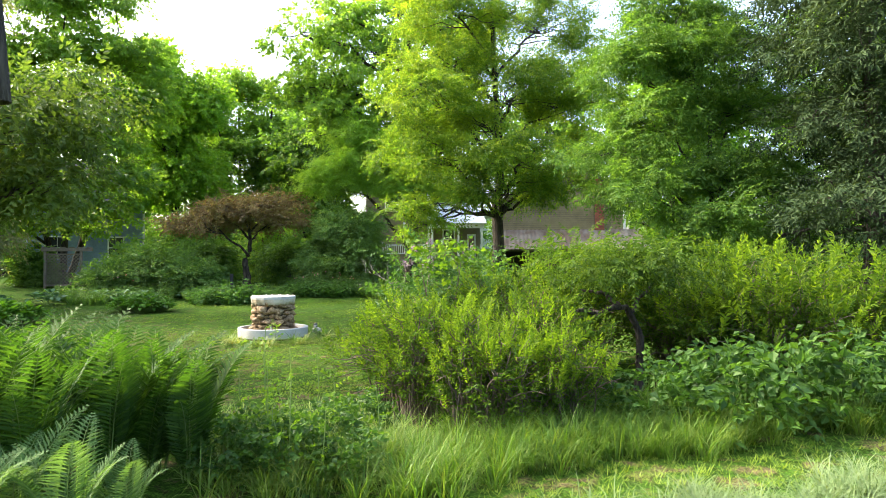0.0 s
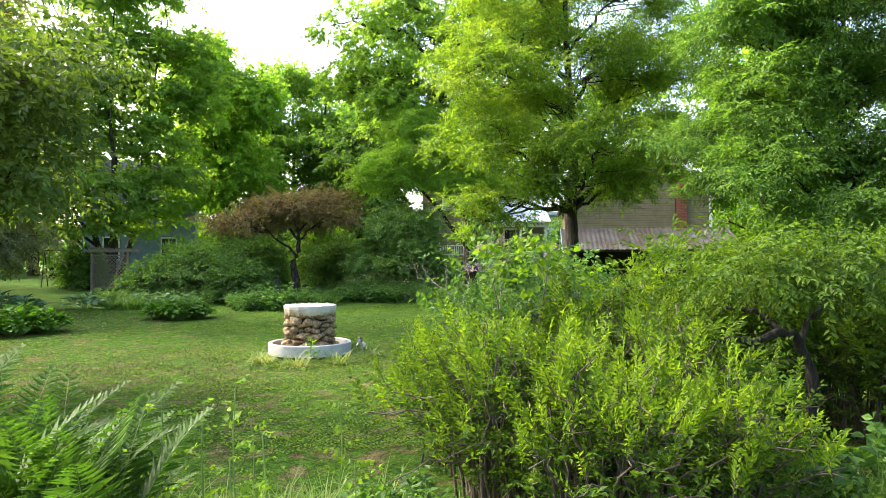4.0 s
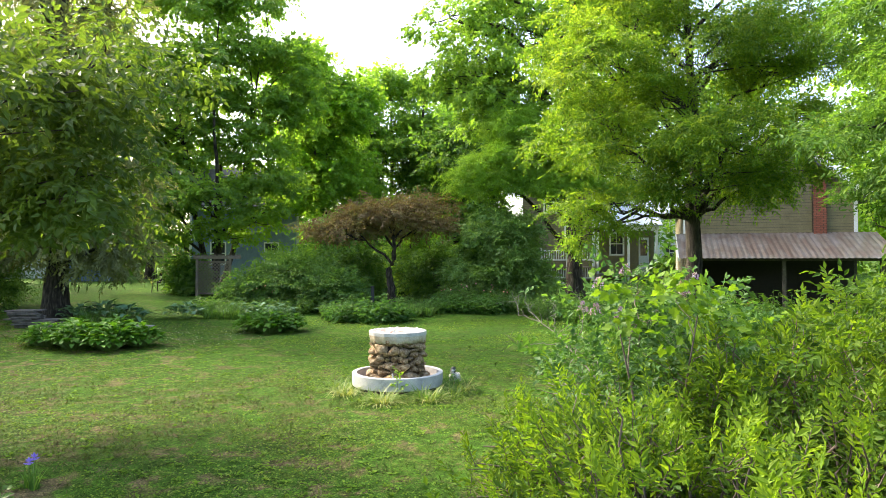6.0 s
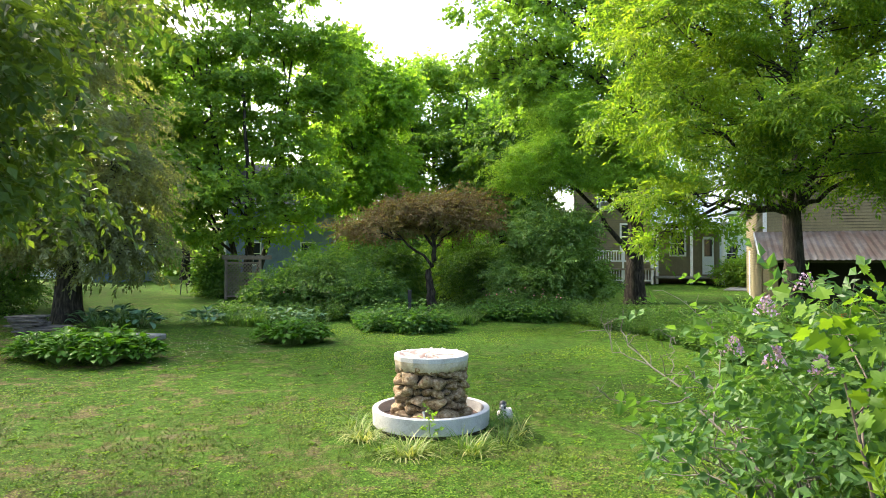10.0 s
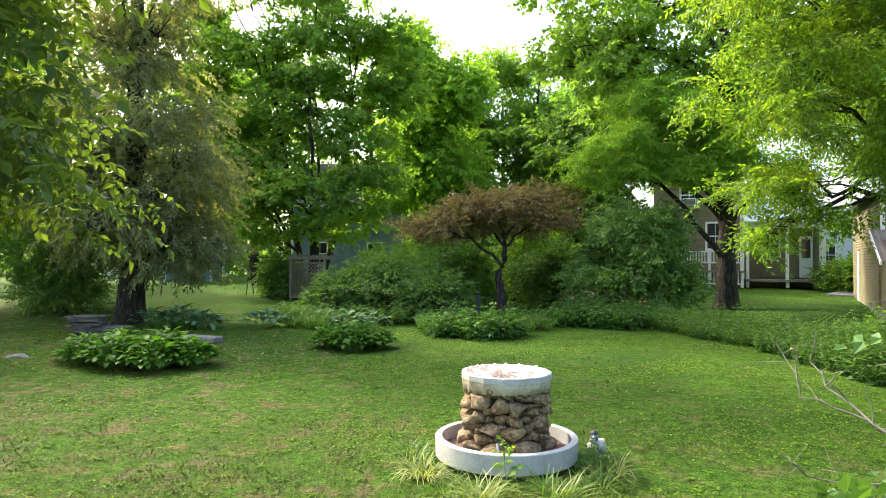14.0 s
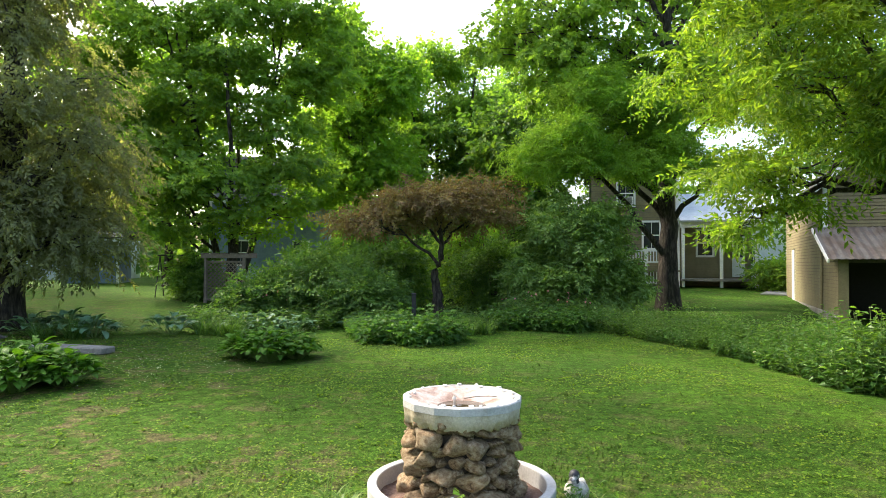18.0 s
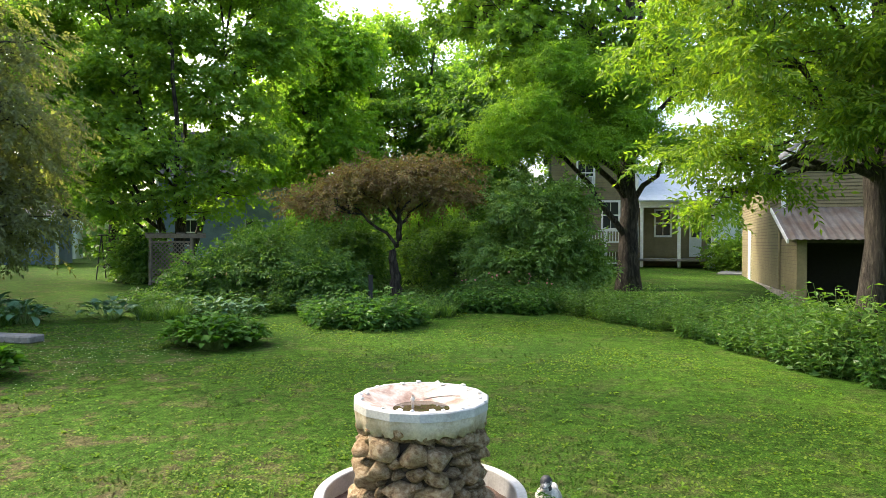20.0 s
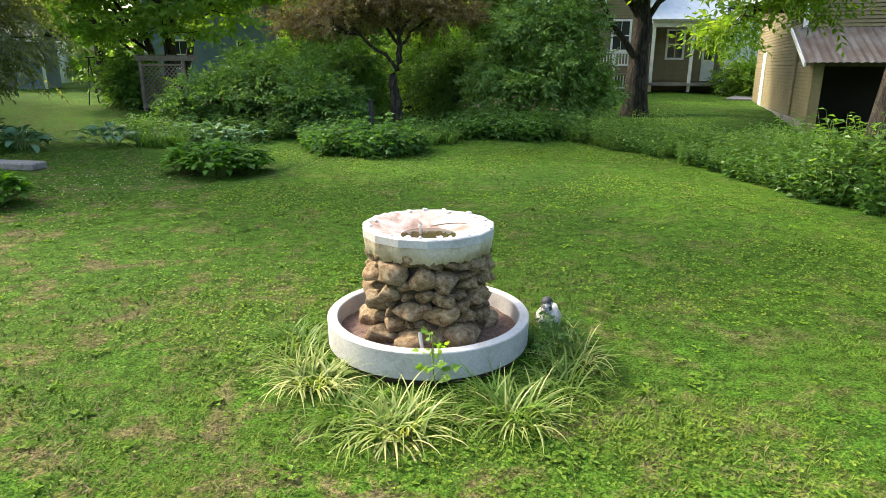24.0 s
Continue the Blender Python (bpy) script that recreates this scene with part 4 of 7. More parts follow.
def lathe(profile, sides, close=False):
    """A turned shape from (radius, height) pairs."""
    p = np.asarray(profile, float)
    a = np.linspace(0, 2 * math.pi, sides, endpoint=False)
    v = np.stack([p[:, 0:1] * np.cos(a), p[:, 0:1] * np.sin(a), np.repeat(p[:, 1:2], sides, 1)], -1).reshape(-1, 3)
    n = len(p)
    rows = n if close else n - 1
    i = (np.arange(rows)[:, None]) * sides
    k = ((np.arange(rows)[:, None] + 1) % n) * sides
    j = np.arange(sides)[None]
    j2 = (j + 1) % sides
    f = np.stack([i + j, i + j2, k + j2, k + j], -1).reshape(-1, 4)
    return v, f


def stone_mesh(seed, flat=0.7, rough=0.26):
    """A rounded field stone about one unit long, with worn facets."""
    bm = bmesh.new()
    bmesh.ops.create_icosphere(bm, subdivisions=3, radius=0.5)
    o = Vector((seed * 3.7, seed * 1.3, seed * 2.1))
    r = np.random.default_rng(seed)
    cuts = [(Vector(unit(r.normal(0, 1, 3))), r.uniform(0.27, 0.42)) for _ in range(12)]
    for v in bm.verts:
        for nrm, dd in cuts:
            k = v.co.dot(nrm) - dd
            if k > 0:
                v.co -= nrm * k * 0.97
        v.co *= 1 + 0.5 * rough * noise.noise(v.co * 2.2 + o) + 0.05 * noise.noise(v.co * 6 + o) + 0.03 * noise.noise(v.co * 14 + o)
        v.co.z *= flat
    lo = [min(v.co[i] for v in bm.verts) for i in range(3)]
    hi = [max(v.co[i] for v in bm.verts) for i in range(3)]
    for v in bm.verts:
        v.co = Vector([(v.co[i] - (lo[i] + hi[i]) / 2) / (hi[i] - lo[i]) for i in range(3)])
    for f in bm.faces:
        f.smooth = True
    for e in bm.edges:
        e.smooth = e.calc_face_angle(0) < 0.55
    me = bpy.data.meshes.new("stone")
    bm.to_mesh(me)
    bm.free()
    me.materials.append(ROCK)
    return me


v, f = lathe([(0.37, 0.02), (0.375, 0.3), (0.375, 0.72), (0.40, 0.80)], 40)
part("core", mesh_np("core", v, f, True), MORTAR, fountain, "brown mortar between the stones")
v, f = lathe([(0.685, 0.055), (0.752, 0.055), (0.760, 0.063), (0.764, 0.25), (0.758, 0.258), (0.695, 0.26), (0.687, 0.252)], 160, True)
basin = part("basin", mesh_np("basin", v, f), CONCRETE, fountain, "white painted concrete ring")
# dark strip under the raised ring: soil, and shade put into its colour
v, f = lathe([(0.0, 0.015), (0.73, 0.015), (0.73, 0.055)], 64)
part("footing", mesh_np("footing", v, f, True), MORTAR, fountain, "dark strip for the shade and soil under the basin")
v, f = lathe([(0.001, 0.17), (0.3, 0.165), (0.45, 0.15), (0.6, 0.125), (0.69, 0.12)], 64)
v[:, 2] += 0.012 * np.sin(v[:, 0] * 23) * np.sin(v[:, 1] * 19)
part("gravel_bed", mesh_np("gravel_bed", v, f, True), GRAVEL, fountain, "red-brown gravel in the basin")
# loose grains in the basin
r = np.random.default_rng(40)
n = 2200
ang, rad = r.uniform(0, 2 * math.pi, n), np.sqrt(r.uniform(0.42 ** 2, 0.675 ** 2, n))
tet = np.array([(1, 0, -0.5), (-0.5, 0.87, -0.5), (-0.5, -0.87, -0.5), (0, 0, 0.8)]) * 0.009
tf = np.array([(0, 1, 3), (1, 2, 3), (2, 0, 3)])
v, f = scattered([(tet, tf)], np.stack([rad * np.cos(ang), rad * np.sin(ang), 0.15 - 0.055 * (rad - 0.42) / 0.25 + 0.004], 1), r.normal(0, 1, (n, 3)) * [1, 1, 0.4], r.uniform(0.6, 2.0, n), r)
part("gravel", mesh_np("gravel", v, f), GRIT, fountain, "loose brown gravel", "stuff")

# the stones, course by course
STONES = [stone_mesh(s) for s in range(1, 13)]
r = np.random.default_rng(21)
laid = []


def lay(n, w0, w1, flat0, flat1, z0, z1, out, tries, gap):
    """Fits stones of one size range into the free places of the drum, wherever they find room."""
    for _ in range(tries):
        if n == 0:
            break
        w = r.uniform(w0, w1)
        h = w * r.uniform(flat0, flat1)
        a, zz = r.uniform(0, 2 * math.pi), r.uniform(z0, z1)
        free = True
        for b, z2, w2, h2 in laid:
            da = ((a - b + math.pi) % (2 * math.pi) - math.pi) * 0.46
            if (da / ((w + w2) / 2)) ** 2 + ((zz - z2) / ((h + h2) / 2)) ** 2 < gap:
                free = False
                break
        if not free:
            continue
        laid.append((a, zz, w, h))
        n -= 1
        ob = new("stone", STONES[int(r.integers(0, len(STONES)))])
        ob.parent = fountain
        dep = min(0.26, max(0.13, w * r.uniform(0.75, 1.0)))
        rr = out - dep * 0.32 + r.uniform(-0.012, 0.015)
        turn = Matrix.Rotation(a + math.pi / 2, 4, "Z") @ Matrix.Rotation(r.uniform(-0.3, 0.3), 4, "Y") @ Matrix.Rotation(r.uniform(-0.25, 0.25), 4, "X")
        ob.matrix_basis = Matrix.Translation((rr * math.cos(a), rr * math.sin(a), zz)) @ turn @ Matrix.Diagonal((w * 1.04, dep * 1.12, h * 1.06, 1))


lay(9, 0.27, 0.38, 0.55, 0.75, 0.17, 0.22, 0.485, 4000, 0.9)
lay(22, 0.21, 0.28, 0.52, 0.7, 0.34, 0.74, 0.452, 9000, 0.86)
lay(40, 0.13, 0.2, 0.55, 0.8, 0.26, 0.78, 0.442, 12000, 0.84)
lay(60, 0.07, 0.12, 0.6, 0.9, 0.2, 0.79, 0.428, 14000, 0.78)
# the twelve-sided rim, cast on the stones, with its bowl
ri, ro, top = 0.30, 0.492, 0.945
v, f = lathe([(0.455, 0.80), (0.478, 0.81), (ro - 0.008, 0.883)], 15)
rs = np.random.default_rng(4)
part("rim_side", mesh_np("rim_side", v, f), RIM_SIDE, fountain, "stained concrete side of the rim")
v, f = lathe([(ro - 0.01, 0.88), (ro, 0.884), (ro, top - 0.008), (ro - 0.008, top)], 15)
part("rim_band", mesh_np("rim_band", v, f), CONCRETE, fountain, "white painted edge of the rim")
# ragged mortar skirt below the rim
sides = 120
aa = np.linspace(0, 2 * math.pi, sides, endpoint=False)
low = 0.772 + 0.04 * np.array([noise.noise(Vector((math.cos(x) * 11, math.sin(x) * 11, 3))) for x in aa]) + rs.uniform(-0.008, 0.008, sides)
octo = np.cos(math.pi / 15) / np.cos((aa % (2 * math.pi / 15)) - math.pi / 15)
rows = [np.stack([np.cos(aa) * q * octo, np.sin(aa) * q * octo, zz], 1) for q, zz in ((0.44, low - 0.005), (0.474, low), (0.484, np.full(sides, 0.85)), (0.489, np.full(sides, 0.885)))]
v = np.concatenate(rows)
j = np.arange(sides)
f = np.concatenate([np.stack([i * sides + j, i * sides + (j + 1) % sides, (i + 1) * sides + (j + 1) % sides, (i + 1) * sides + j], 1) for i in range(3)])
part("mortar_skirt", mesh_np("mortar_skirt", v, f, True), RIM_SIDE, fountain, "ragged mortar edge over the stones")
v, f = lathe([(ro - 0.008, top - 0.002), (ro - 0.02, top + 0.002), (0.44, top + 0.001)], 15)
part("rim_top", mesh_np("rim_top", v, f), CONCRETE, fountain, "white concrete top of the rim")
v, f = lathe([(0.446, top - 0.003), (0.43, top - 0.002), (0.40, top - 0.01), (0.36, top - 0.026), (0.31, top - 0.046), (0.26, top - 0.066), (0.22, top - 0.08), (0.19, top - 0.096), (0.15, top - 0.112), (0.001, top - 0.125)], 96)
part("bowl", mesh_np("bowl", v, f, True), BOWL, fountain, "rust-stained shallow concrete bowl")
v, f = lathe([(0.001, top - 0.084), (0.204, top - 0.084)], 40)
part("water", mesh_np("water", v, f, True), WATER, fountain, "dark still water in the bowl")
v, f = tube_np([(-0.06, 0.02, top - 0.11), (-0.06, 0.02, top - 0.02), (-0.06, 0.02, top + 0.0)], [0.011, 0.011, 0.011], 10)
spout = part("spout", mesh_np("spout", v, f, True), STEEL, fountain, "short steel water pipe")
v, f = tube_np([(-0.06, 0.02, top - 0.035), (-0.06, 0.02, top - 0.02), (-0.06, 0.02, top - 0.012)], [0.018, 0.018, 0.012], 8)
part("fitting", mesh_np("fitting", v, f, True), STEEL, spout, "pipe fitting")
v, f = tube_np(bend((0.02, 0.03, top - 0.03), (0.3, 0.1, top - 0.03), 0.01, 5), [0.004] * 5, 5)
part("stick", mesh_np("stick", v, f, True), GREY_TWIG, fountain, "thin stick lying in the bowl")
for k in range(30):
    a0 = 2 * math.pi * k / 30 + r.uniform(-0.12, 0.12)
    ob = new("pebble", STONES[k % 12].copy() if k < 12 else STONES[k % 12])
    ob.parent = fountain
    q = r.uniform(0.405, 0.468)
    s = r.uniform(0.022, 0.05)
    ob.matrix_basis = Matrix.Translation((q * math.cos(a0), q * math.sin(a0), top + r.uniform(-0.006, 0.006))) @ Matrix.Rotation(r.uniform(0, 6), 4, "Z") @ Matrix.Diagonal((s, s * r.uniform(0.6, 1), s * 0.6, 1))
    ob.material_slots[0].link = "OBJECT"
    ob.material_slots[0].material = PEBBLE
v, f = tube_np([(-0.085, -0.575, 0.12), (-0.1, -0.55, 0.2), (-0.115, -0.53, 0.31)], [0.013, 0.013, 0.013], 10)
part("drain_pipe", mesh_np("drain_pipe", v, f, True), PIPE, fountain, "short grey pipe between the stones")


# ---- duck statue, one plain mesh ----
def duck():
    bm = bmesh.new()
    for c, s, rot in (((0, 0, 0.15), (0.17, 0.105, 0.105), -18), ((-0.12, 0, 0.17), (0.09, 0.045, 0.03), 25), ((0.09, 0, 0.235), (0.055, 0.05, 0.09), 10), ((0.085, 0, 0.315), (0.058, 0.048, 0.05), 0), ((0.145, 0, 0.30), (0.045, 0.024, 0.014), 8), ((0.02, 0.045, 0.045), (0.045, 0.03, 0.045), 0), ((0.02, -0.045, 0.045), (0.045, 0.03, 0.045), 0)):
        g = bmesh.ops.create_uvsphere(bm, u_segments=16, v_segments=10, radius=1.0)
        bmesh.ops.transform(bm, matrix=Matrix.Translation(c) @ Matrix.Rotation(radians(rot), 4, "Y") @ Matrix.Diagonal((*s, 1)), verts=g["verts"])
    for fc in bm.faces:
        fc.smooth = True
    head = [f.index for f in bm.faces if f.calc_center_median().z > 0.27]
    ob = part("duck_statue", bm, DUCK, None)
    ob.data.materials.append(DUCK_HEAD)
    for i in head:
        ob.data.polygons[i].material_index = 1
    ob.matrix_world = Matrix.Translation((2.93, 15.22, gzf(2.93, 15.22) - 0.045)) @ Matrix.Rotation(radians(-120), 4, "Z") @ Matrix.Diagonal((0.95, 0.98, 0.95, 1))
    tagged(ob, "weathered black and white duck statue standing on the lawn", "statue")


duck()


# ---- grasses ----
def blades(n, r, spread, length, width, lean, seg=4, droop=0.6):
    """A tuft of arching blades from one root, as arrays."""
    a = r.uniform(0, 2 * math.pi, n)
    root = np.stack([np.cos(a), np.sin(a), np.zeros(n)], 1) * (spread * np.sqrt(r.random(n)))[:, None]
    az = a + r.normal(0, 1.0, n)
    out = np.stack([np.cos(az), np.sin(az), np.zeros(n)], 1)
    L = length * r.uniform(0.55, 1.15, n)
    e = lean * r.uniform(0.3, 1.2, n)
    s = np.linspace(0, 1, seg + 1)
    theta = e[:, None] + (droop * r.uniform(0.5, 1.6, n))[:, None] * s[None] ** 1.4 * 1.6
    step = L[:, None] / seg
    hx = np.concatenate([np.zeros((n, 1)), np.cumsum(np.sin(theta[:, 1:]) * step, 1)], 1)
    hz = np.concatenate([np.zeros((n, 1)), np.cumsum(np.cos(theta[:, 1:]) * step, 1)], 1)
    p = root[:, None, :] + out[:, None, :] * hx[..., None]
    p[..., 2] += hz
    side = np.stack([-np.sin(az), np.cos(az), np.zeros(n)], 1)
    w = width * r.uniform(0.7, 1.3, n)[:, None] * (1 - s[None] ** 1.8 * 0.95)
    v = np.stack([p - side[:, None] * w[..., None], p + side[:, None] * w[..., None]], 2).reshape(n, -1, 3)
    m = 2 * (seg + 1)
    q = np.arange(seg) * 2
    f = np.stack([q, q + 1, q + 3, q + 2], 1)
    F = (f[None] + (np.arange(n) * m)[:, None, None]).reshape(-1, 4)
    return v.reshape(-1, 3), F


def tuft(name, x, y, n, seed, spread, length, width, lean, material, label, group="", droop=0.6, seg=4):
    r = np.random.default_rng(seed)
    v, f = blades(n, r, spread, length, width, lean, seg, droop)
    root = thing(name, (x, y, gzf(x, y) - 0.01), label, "grass", group)
    part("foliage", mesh_np("foliage", v, f), material, root)
    return root


for k, (dx, dy, n, L, mat) in enumerate([(-0.84, -0.56, 230, 0.44, STRIPED), (-0.28, -1.2, 230, 0.42, STRIPED), (0.38, -1.14, 250, 0.42, TALL_GRASS), (1.02, -0.42, 120, 0.36, STRIPED), (-1.0, 0.08, 150, 0.36, TALL_GRASS), (0.46, -1.18, 120, 0.38, STRIPED), (0.92, -0.16, 110, 0.3, TALL_GRASS), (-0.62, -0.98, 120, 0.34, TALL_GRASS), (0.04, -1.08, 90, 0.28, TALL_GRASS), (-0.95, -0.25, 90, 0.36, PALE_GRASS), (1.0, -0.62, 90, 0.32, TALL_GRASS), (0.8, -0.85, 110, 0.36, PALE_GRASS), (-0.5, -1.2, 100, 0.36, PALE_GRASS)]):
    tuft("ornamental_grass", FX + dx, FY + dy, int(n * 0.7), 300 + k, 0.16, L * 0.92, 0.007, 1.0, mat, "arching variegated grass clump round the fountain basin", "grass clumps round the fountain", 0.75, 5)


def lawn_grass():
    """Mown blades over the lawn: single blades near, thinning with distance."""
    r = np.random.default_rng(50)
    n, m = 62000, 60000
    y = np.concatenate([7.0 + 23.0 * r.random(n), 10.6 + 7.5 * r.beta(1.7, 2.6, m)])
    n = n + m
    x = r.uniform(-1, 1, n) * (4.5 + np.abs(y - 9) * 0.66) + 1.2
    patch = np.sin(x * 1.7 + 2 * np.sin(y * 0.9)) * np.sin(y * 1.3 + 1.5 * np.sin(x * 1.1))
    bare = np.sin(x * 4.1 + 1.3 * np.sin(y * 2.7 + 1)) + np.sin(y * 3.7 + 1.6 * np.sin(x * 2.3)) + 0.7 * np.sin(x * 9.1 + y * 4.3)
    keep = (np.hypot(x - FX, y - FY) > 0.74) & (x > -10) & (x < 8.2) & ~((y < 9.3) & (x > 1.9)) & (bare + r.normal(0, 0.5, n) > -1.1 - 0.06 * np.abs(y - 11))
    x, y, patch = x[keep], y[keep], patch[keep]
    n = len(x)
    tem = [blades(7, np.random.default_rng(900 + k), 0.055, 0.04, 0.0034, 0.75, 1, 0.5) for k in range(8)]
    tem = [(v, np.concatenate([f[:, [0, 1, 2]], f[:, [0, 2, 3]]])[:len(f)]) for v, f in tem]
    a = r.uniform(0, 6.28, n)
    size = (1.0 + 0.35 * patch) * r.uniform(0.6, 1.35, n) * (1 + np.clip(y - 12, 0, 30) * 0.04)
    v, f = scattered(tem, np.stack([x, y, gz(x, y) - 0.004], 1), np.stack([np.cos(a), np.sin(a), np.zeros(n)], 1), size, r, 0.15)
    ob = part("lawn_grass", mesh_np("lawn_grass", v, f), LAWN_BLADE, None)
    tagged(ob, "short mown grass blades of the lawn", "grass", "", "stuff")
    # clover and broad-leaved weeds in patches
    n = 130000
    y = 9.0 + 19.0 * r.random(n) ** 1.25
    x = r.uniform(-1, 1, n) * (4.5 + np.abs(y - 10) * 0.66) + 1.2
    patch = np.sin(x * 1.1 + 1.7 * np.sin(y * 1.3)) + np.sin(y * 1.6 + 1.2 * np.sin(x * 1.9))
    keep = (np.hypot(x - FX, y - FY) > 0.76) & (patch + r.normal(0, 0.9, n) > 0.35) & (x > -10) & (x < 8.0)
    x, y = x[keep], y[keep]
    n = len(x)
    al = unit(np.stack([r.normal(0, 1, n), r.normal(0, 1, n), r.uniform(0.0, 0.5, n)], 1))
    wd = unit(np.cross(np.tile([0, 0, 1.0], (n, 1)) + r.normal(0, 0.25, (n, 3)), al))
    L = r.uniform(0.016, 0.036, n) * (1 + np.clip(y - 13, 0, 20) * 0.05)
    v, f = leaf_set(np.stack([x, y, gz(x, y) + r.uniform(0.012, 0.04, n)], 1), al, wd, L, L * 0.42, 0.2, 0.1)
    ob = part("clover", mesh_np("clover", v, f), CLOVER, None)
    tagged(ob, "patches of clover and broad-leaved weeds in the lawn", "clover", "", "stuff")
    # rosettes of broad-leaved weeds
    m, per = 800, 7
    cy = 9.5 + 12 * r.random(m) ** 1.3
    cx = r.uniform(-1, 1, m) * (4.0 + np.abs(cy - 10) * 0.6) + 1.2
    keep = (np.hypot(cx - FX, cy - FY) > 0.9) & (cx < 7.6)
    cx, cy = np.repeat(cx[keep], per), np.repeat(cy[keep], per)
    n = len(cx)
    a = np.tile(np.arange(per) * 0.9, n // per) + r.normal(0, 0.3, n)
    al = unit(np.stack([np.cos(a), np.sin(a), r.uniform(0.15, 0.8, n)], 1))
    wd = unit(np.cross(np.tile([0, 0, 1.0], (n, 1)), al))
    L = r.uniform(0.03, 0.07, n)
    px, py = cx + r.normal(0, 0.03, n), cy + r.normal(0, 0.03, n)
    v, f = leaf_set(np.stack([px, py, gz(px, py) + 0.01], 1), al, wd, L, L * 0.3, 0.25, 0.25)
    ob = part("lawn_weeds", mesh_np("lawn_weeds", v, f), WEED_ROSETTE, None)
    tagged(ob, "small light green weeds scattered in the lawn", "weeds", "", "stuff")
    n = 420
    x, y = r.normal(-2.9, 0.9, n), r.normal(22.4, 1.3, n)
    al = unit(np.stack([r.normal(0, 1, n), r.normal(0, 1, n), r.uniform(0.2, 0.8, n)], 1))
    wd = unit(np.cross(np.tile([0, 0, 1.0], (n, 1)), al))
    v, f = leaf_set(np.stack([x, y, gz(x, y) + 0.05], 1), al, wd, np.full(n, 0.02), np.full(n, 0.009), 0.2, 0.1)
    ob = part("clover_flowers", mesh_np("clover_flowers", v, f), WHITE_FLOWER, None)
    tagged(ob, "small white clover flowers in the lawn", "flowers", "", "stuff")


lawn_grass()


# ---- hostas ----
def broad_leaf(L, W, arch, cup=0.12, n=6):
    """An arching broad leaf with a pointed tip, on its stalk, along +x."""
    s = np.linspace(0, 1, n)
    th = 1.0 - arch * s
    x = np.concatenate([[0], np.cumsum(np.cos(th[1:]) * L / (n - 1))])
    z = np.concatenate([[0], np.cumsum(np.sin(th[1:]) * L / (n - 1))])
    w = W * np.array([0.12, 0.75, 1.0, 0.92, 0.6, 0.02]) if n == 6 else W * np.sin(math.pi * s)
    v = []
    for i in range(n):
        v += [(x[i], -w[i], z[i] + cup * w[i]), (x[i], 0, z[i] - cup * w[i]), (x[i], w[i], z[i] + cup * w[i])]
    f = []
    for i in range(n - 1):
        f += [(3 * i, 3 * i + 1, 3 * i + 4, 3 * i + 3), (3 * i + 1, 3 * i + 2, 3 * i + 5, 3 * i + 4)]
    return np.array(v), np.array(f)


def hosta(name, material, seed, rad, height, leaf, n, label, group):
    r = np.random.default_rng(seed)
    tem = [broad_leaf(leaf * q, leaf * 0.25 * q, r.uniform(1.1, 1.9)) for q in (0.8, 1.0, 1.15, 0.9)]
    a = r.uniform(0, 2 * math.pi, n)
    q = np.sqrt(r.random(n)) * rad * 0.8
    pos = np.stack([q * np.cos(a), q * np.sin(a), height * (0.95 - 0.75 * (q / rad)) * r.uniform(0.7, 1.1, n)], 1)
    way = np.stack([np.cos(a + r.normal(0, 0.4, n)), np.sin(a + r.normal(0, 0.4, n)), r.uniform(-0.35, 0.35, n)], 1)
    v, f = scattered(tem, pos, way, r.uniform(0.8, 1.2, n), r, 0.15)
    root = thing(name, (0, 0, -20), label, "hosta", group)
    part("foliage", mesh_np("foliage", v, f, True), material, root)
    pieces = [tube_np(bend((pos[i, 0] * 0.2, pos[i, 1] * 0.2, -0.02), pos[i], 0.02, 4), [0.006] * 4, 4) for i in range(0, n, 2)]
    v, f = join_np(pieces)
    part("stalk", mesh_np("stalk", v, f, True), STEM, root, "", "stuff")
    return root


def settle(root, spots, r):
    """The first at the first spot and copies at the others: (x, y, scale)."""
    for k, (x, y, s) in enumerate(spots):
        m = Matrix.Translation((x, y, gzf(x, y) - 0.01)) @ Matrix.Rotation(r.uniform(0, 6.28), 4, "Z")
        if k == 0:
            first = m @ Matrix.Diagonal((s, s, s, 1))
        else:
            ob = copy_thing(root, m)
            ob.scale = (s, s, s)
    root.matrix_basis = first


r = np.random.default_rng(61)
settle(hosta("hosta", HOSTA, 1, 0.55, 0.58, 0.2, 260, "green hosta clump with broad arching leaves in the lawn", "hosta clumps"),
       [(-1.25, 22.75, 1.15), (-1.8, 23.2, 1.0), (-0.75, 23.15, 0.95), (-6.1, 20.4, 1.0), (-5.3, 20.1, 1.15), (-4.5, 20.0, 1.15), (-4.0, 20.5, 1.05), (-5.6, 20.9, 1.15), (-4.7, 20.9, 1.2), (-6.3, 21.0, 0.9)], r)
settle(hosta("hosta", BLUE_HOSTA, 2, 0.6, 0.5, 0.36, 50, "blue-grey hosta with very broad leaves", "blue hostas"),
       [(-4.7, 27.2, 1.1), (-7.0, 26.6, 1.15), (-6.2, 26.2, 1.0), (-7.8, 26.4, 1.0), (-2.3, 27.6, 0.95), (-3.0, 27.9, 0.9), (-1.5, 27.8, 0.8), (0.2, 28.2, 0.9)], r)


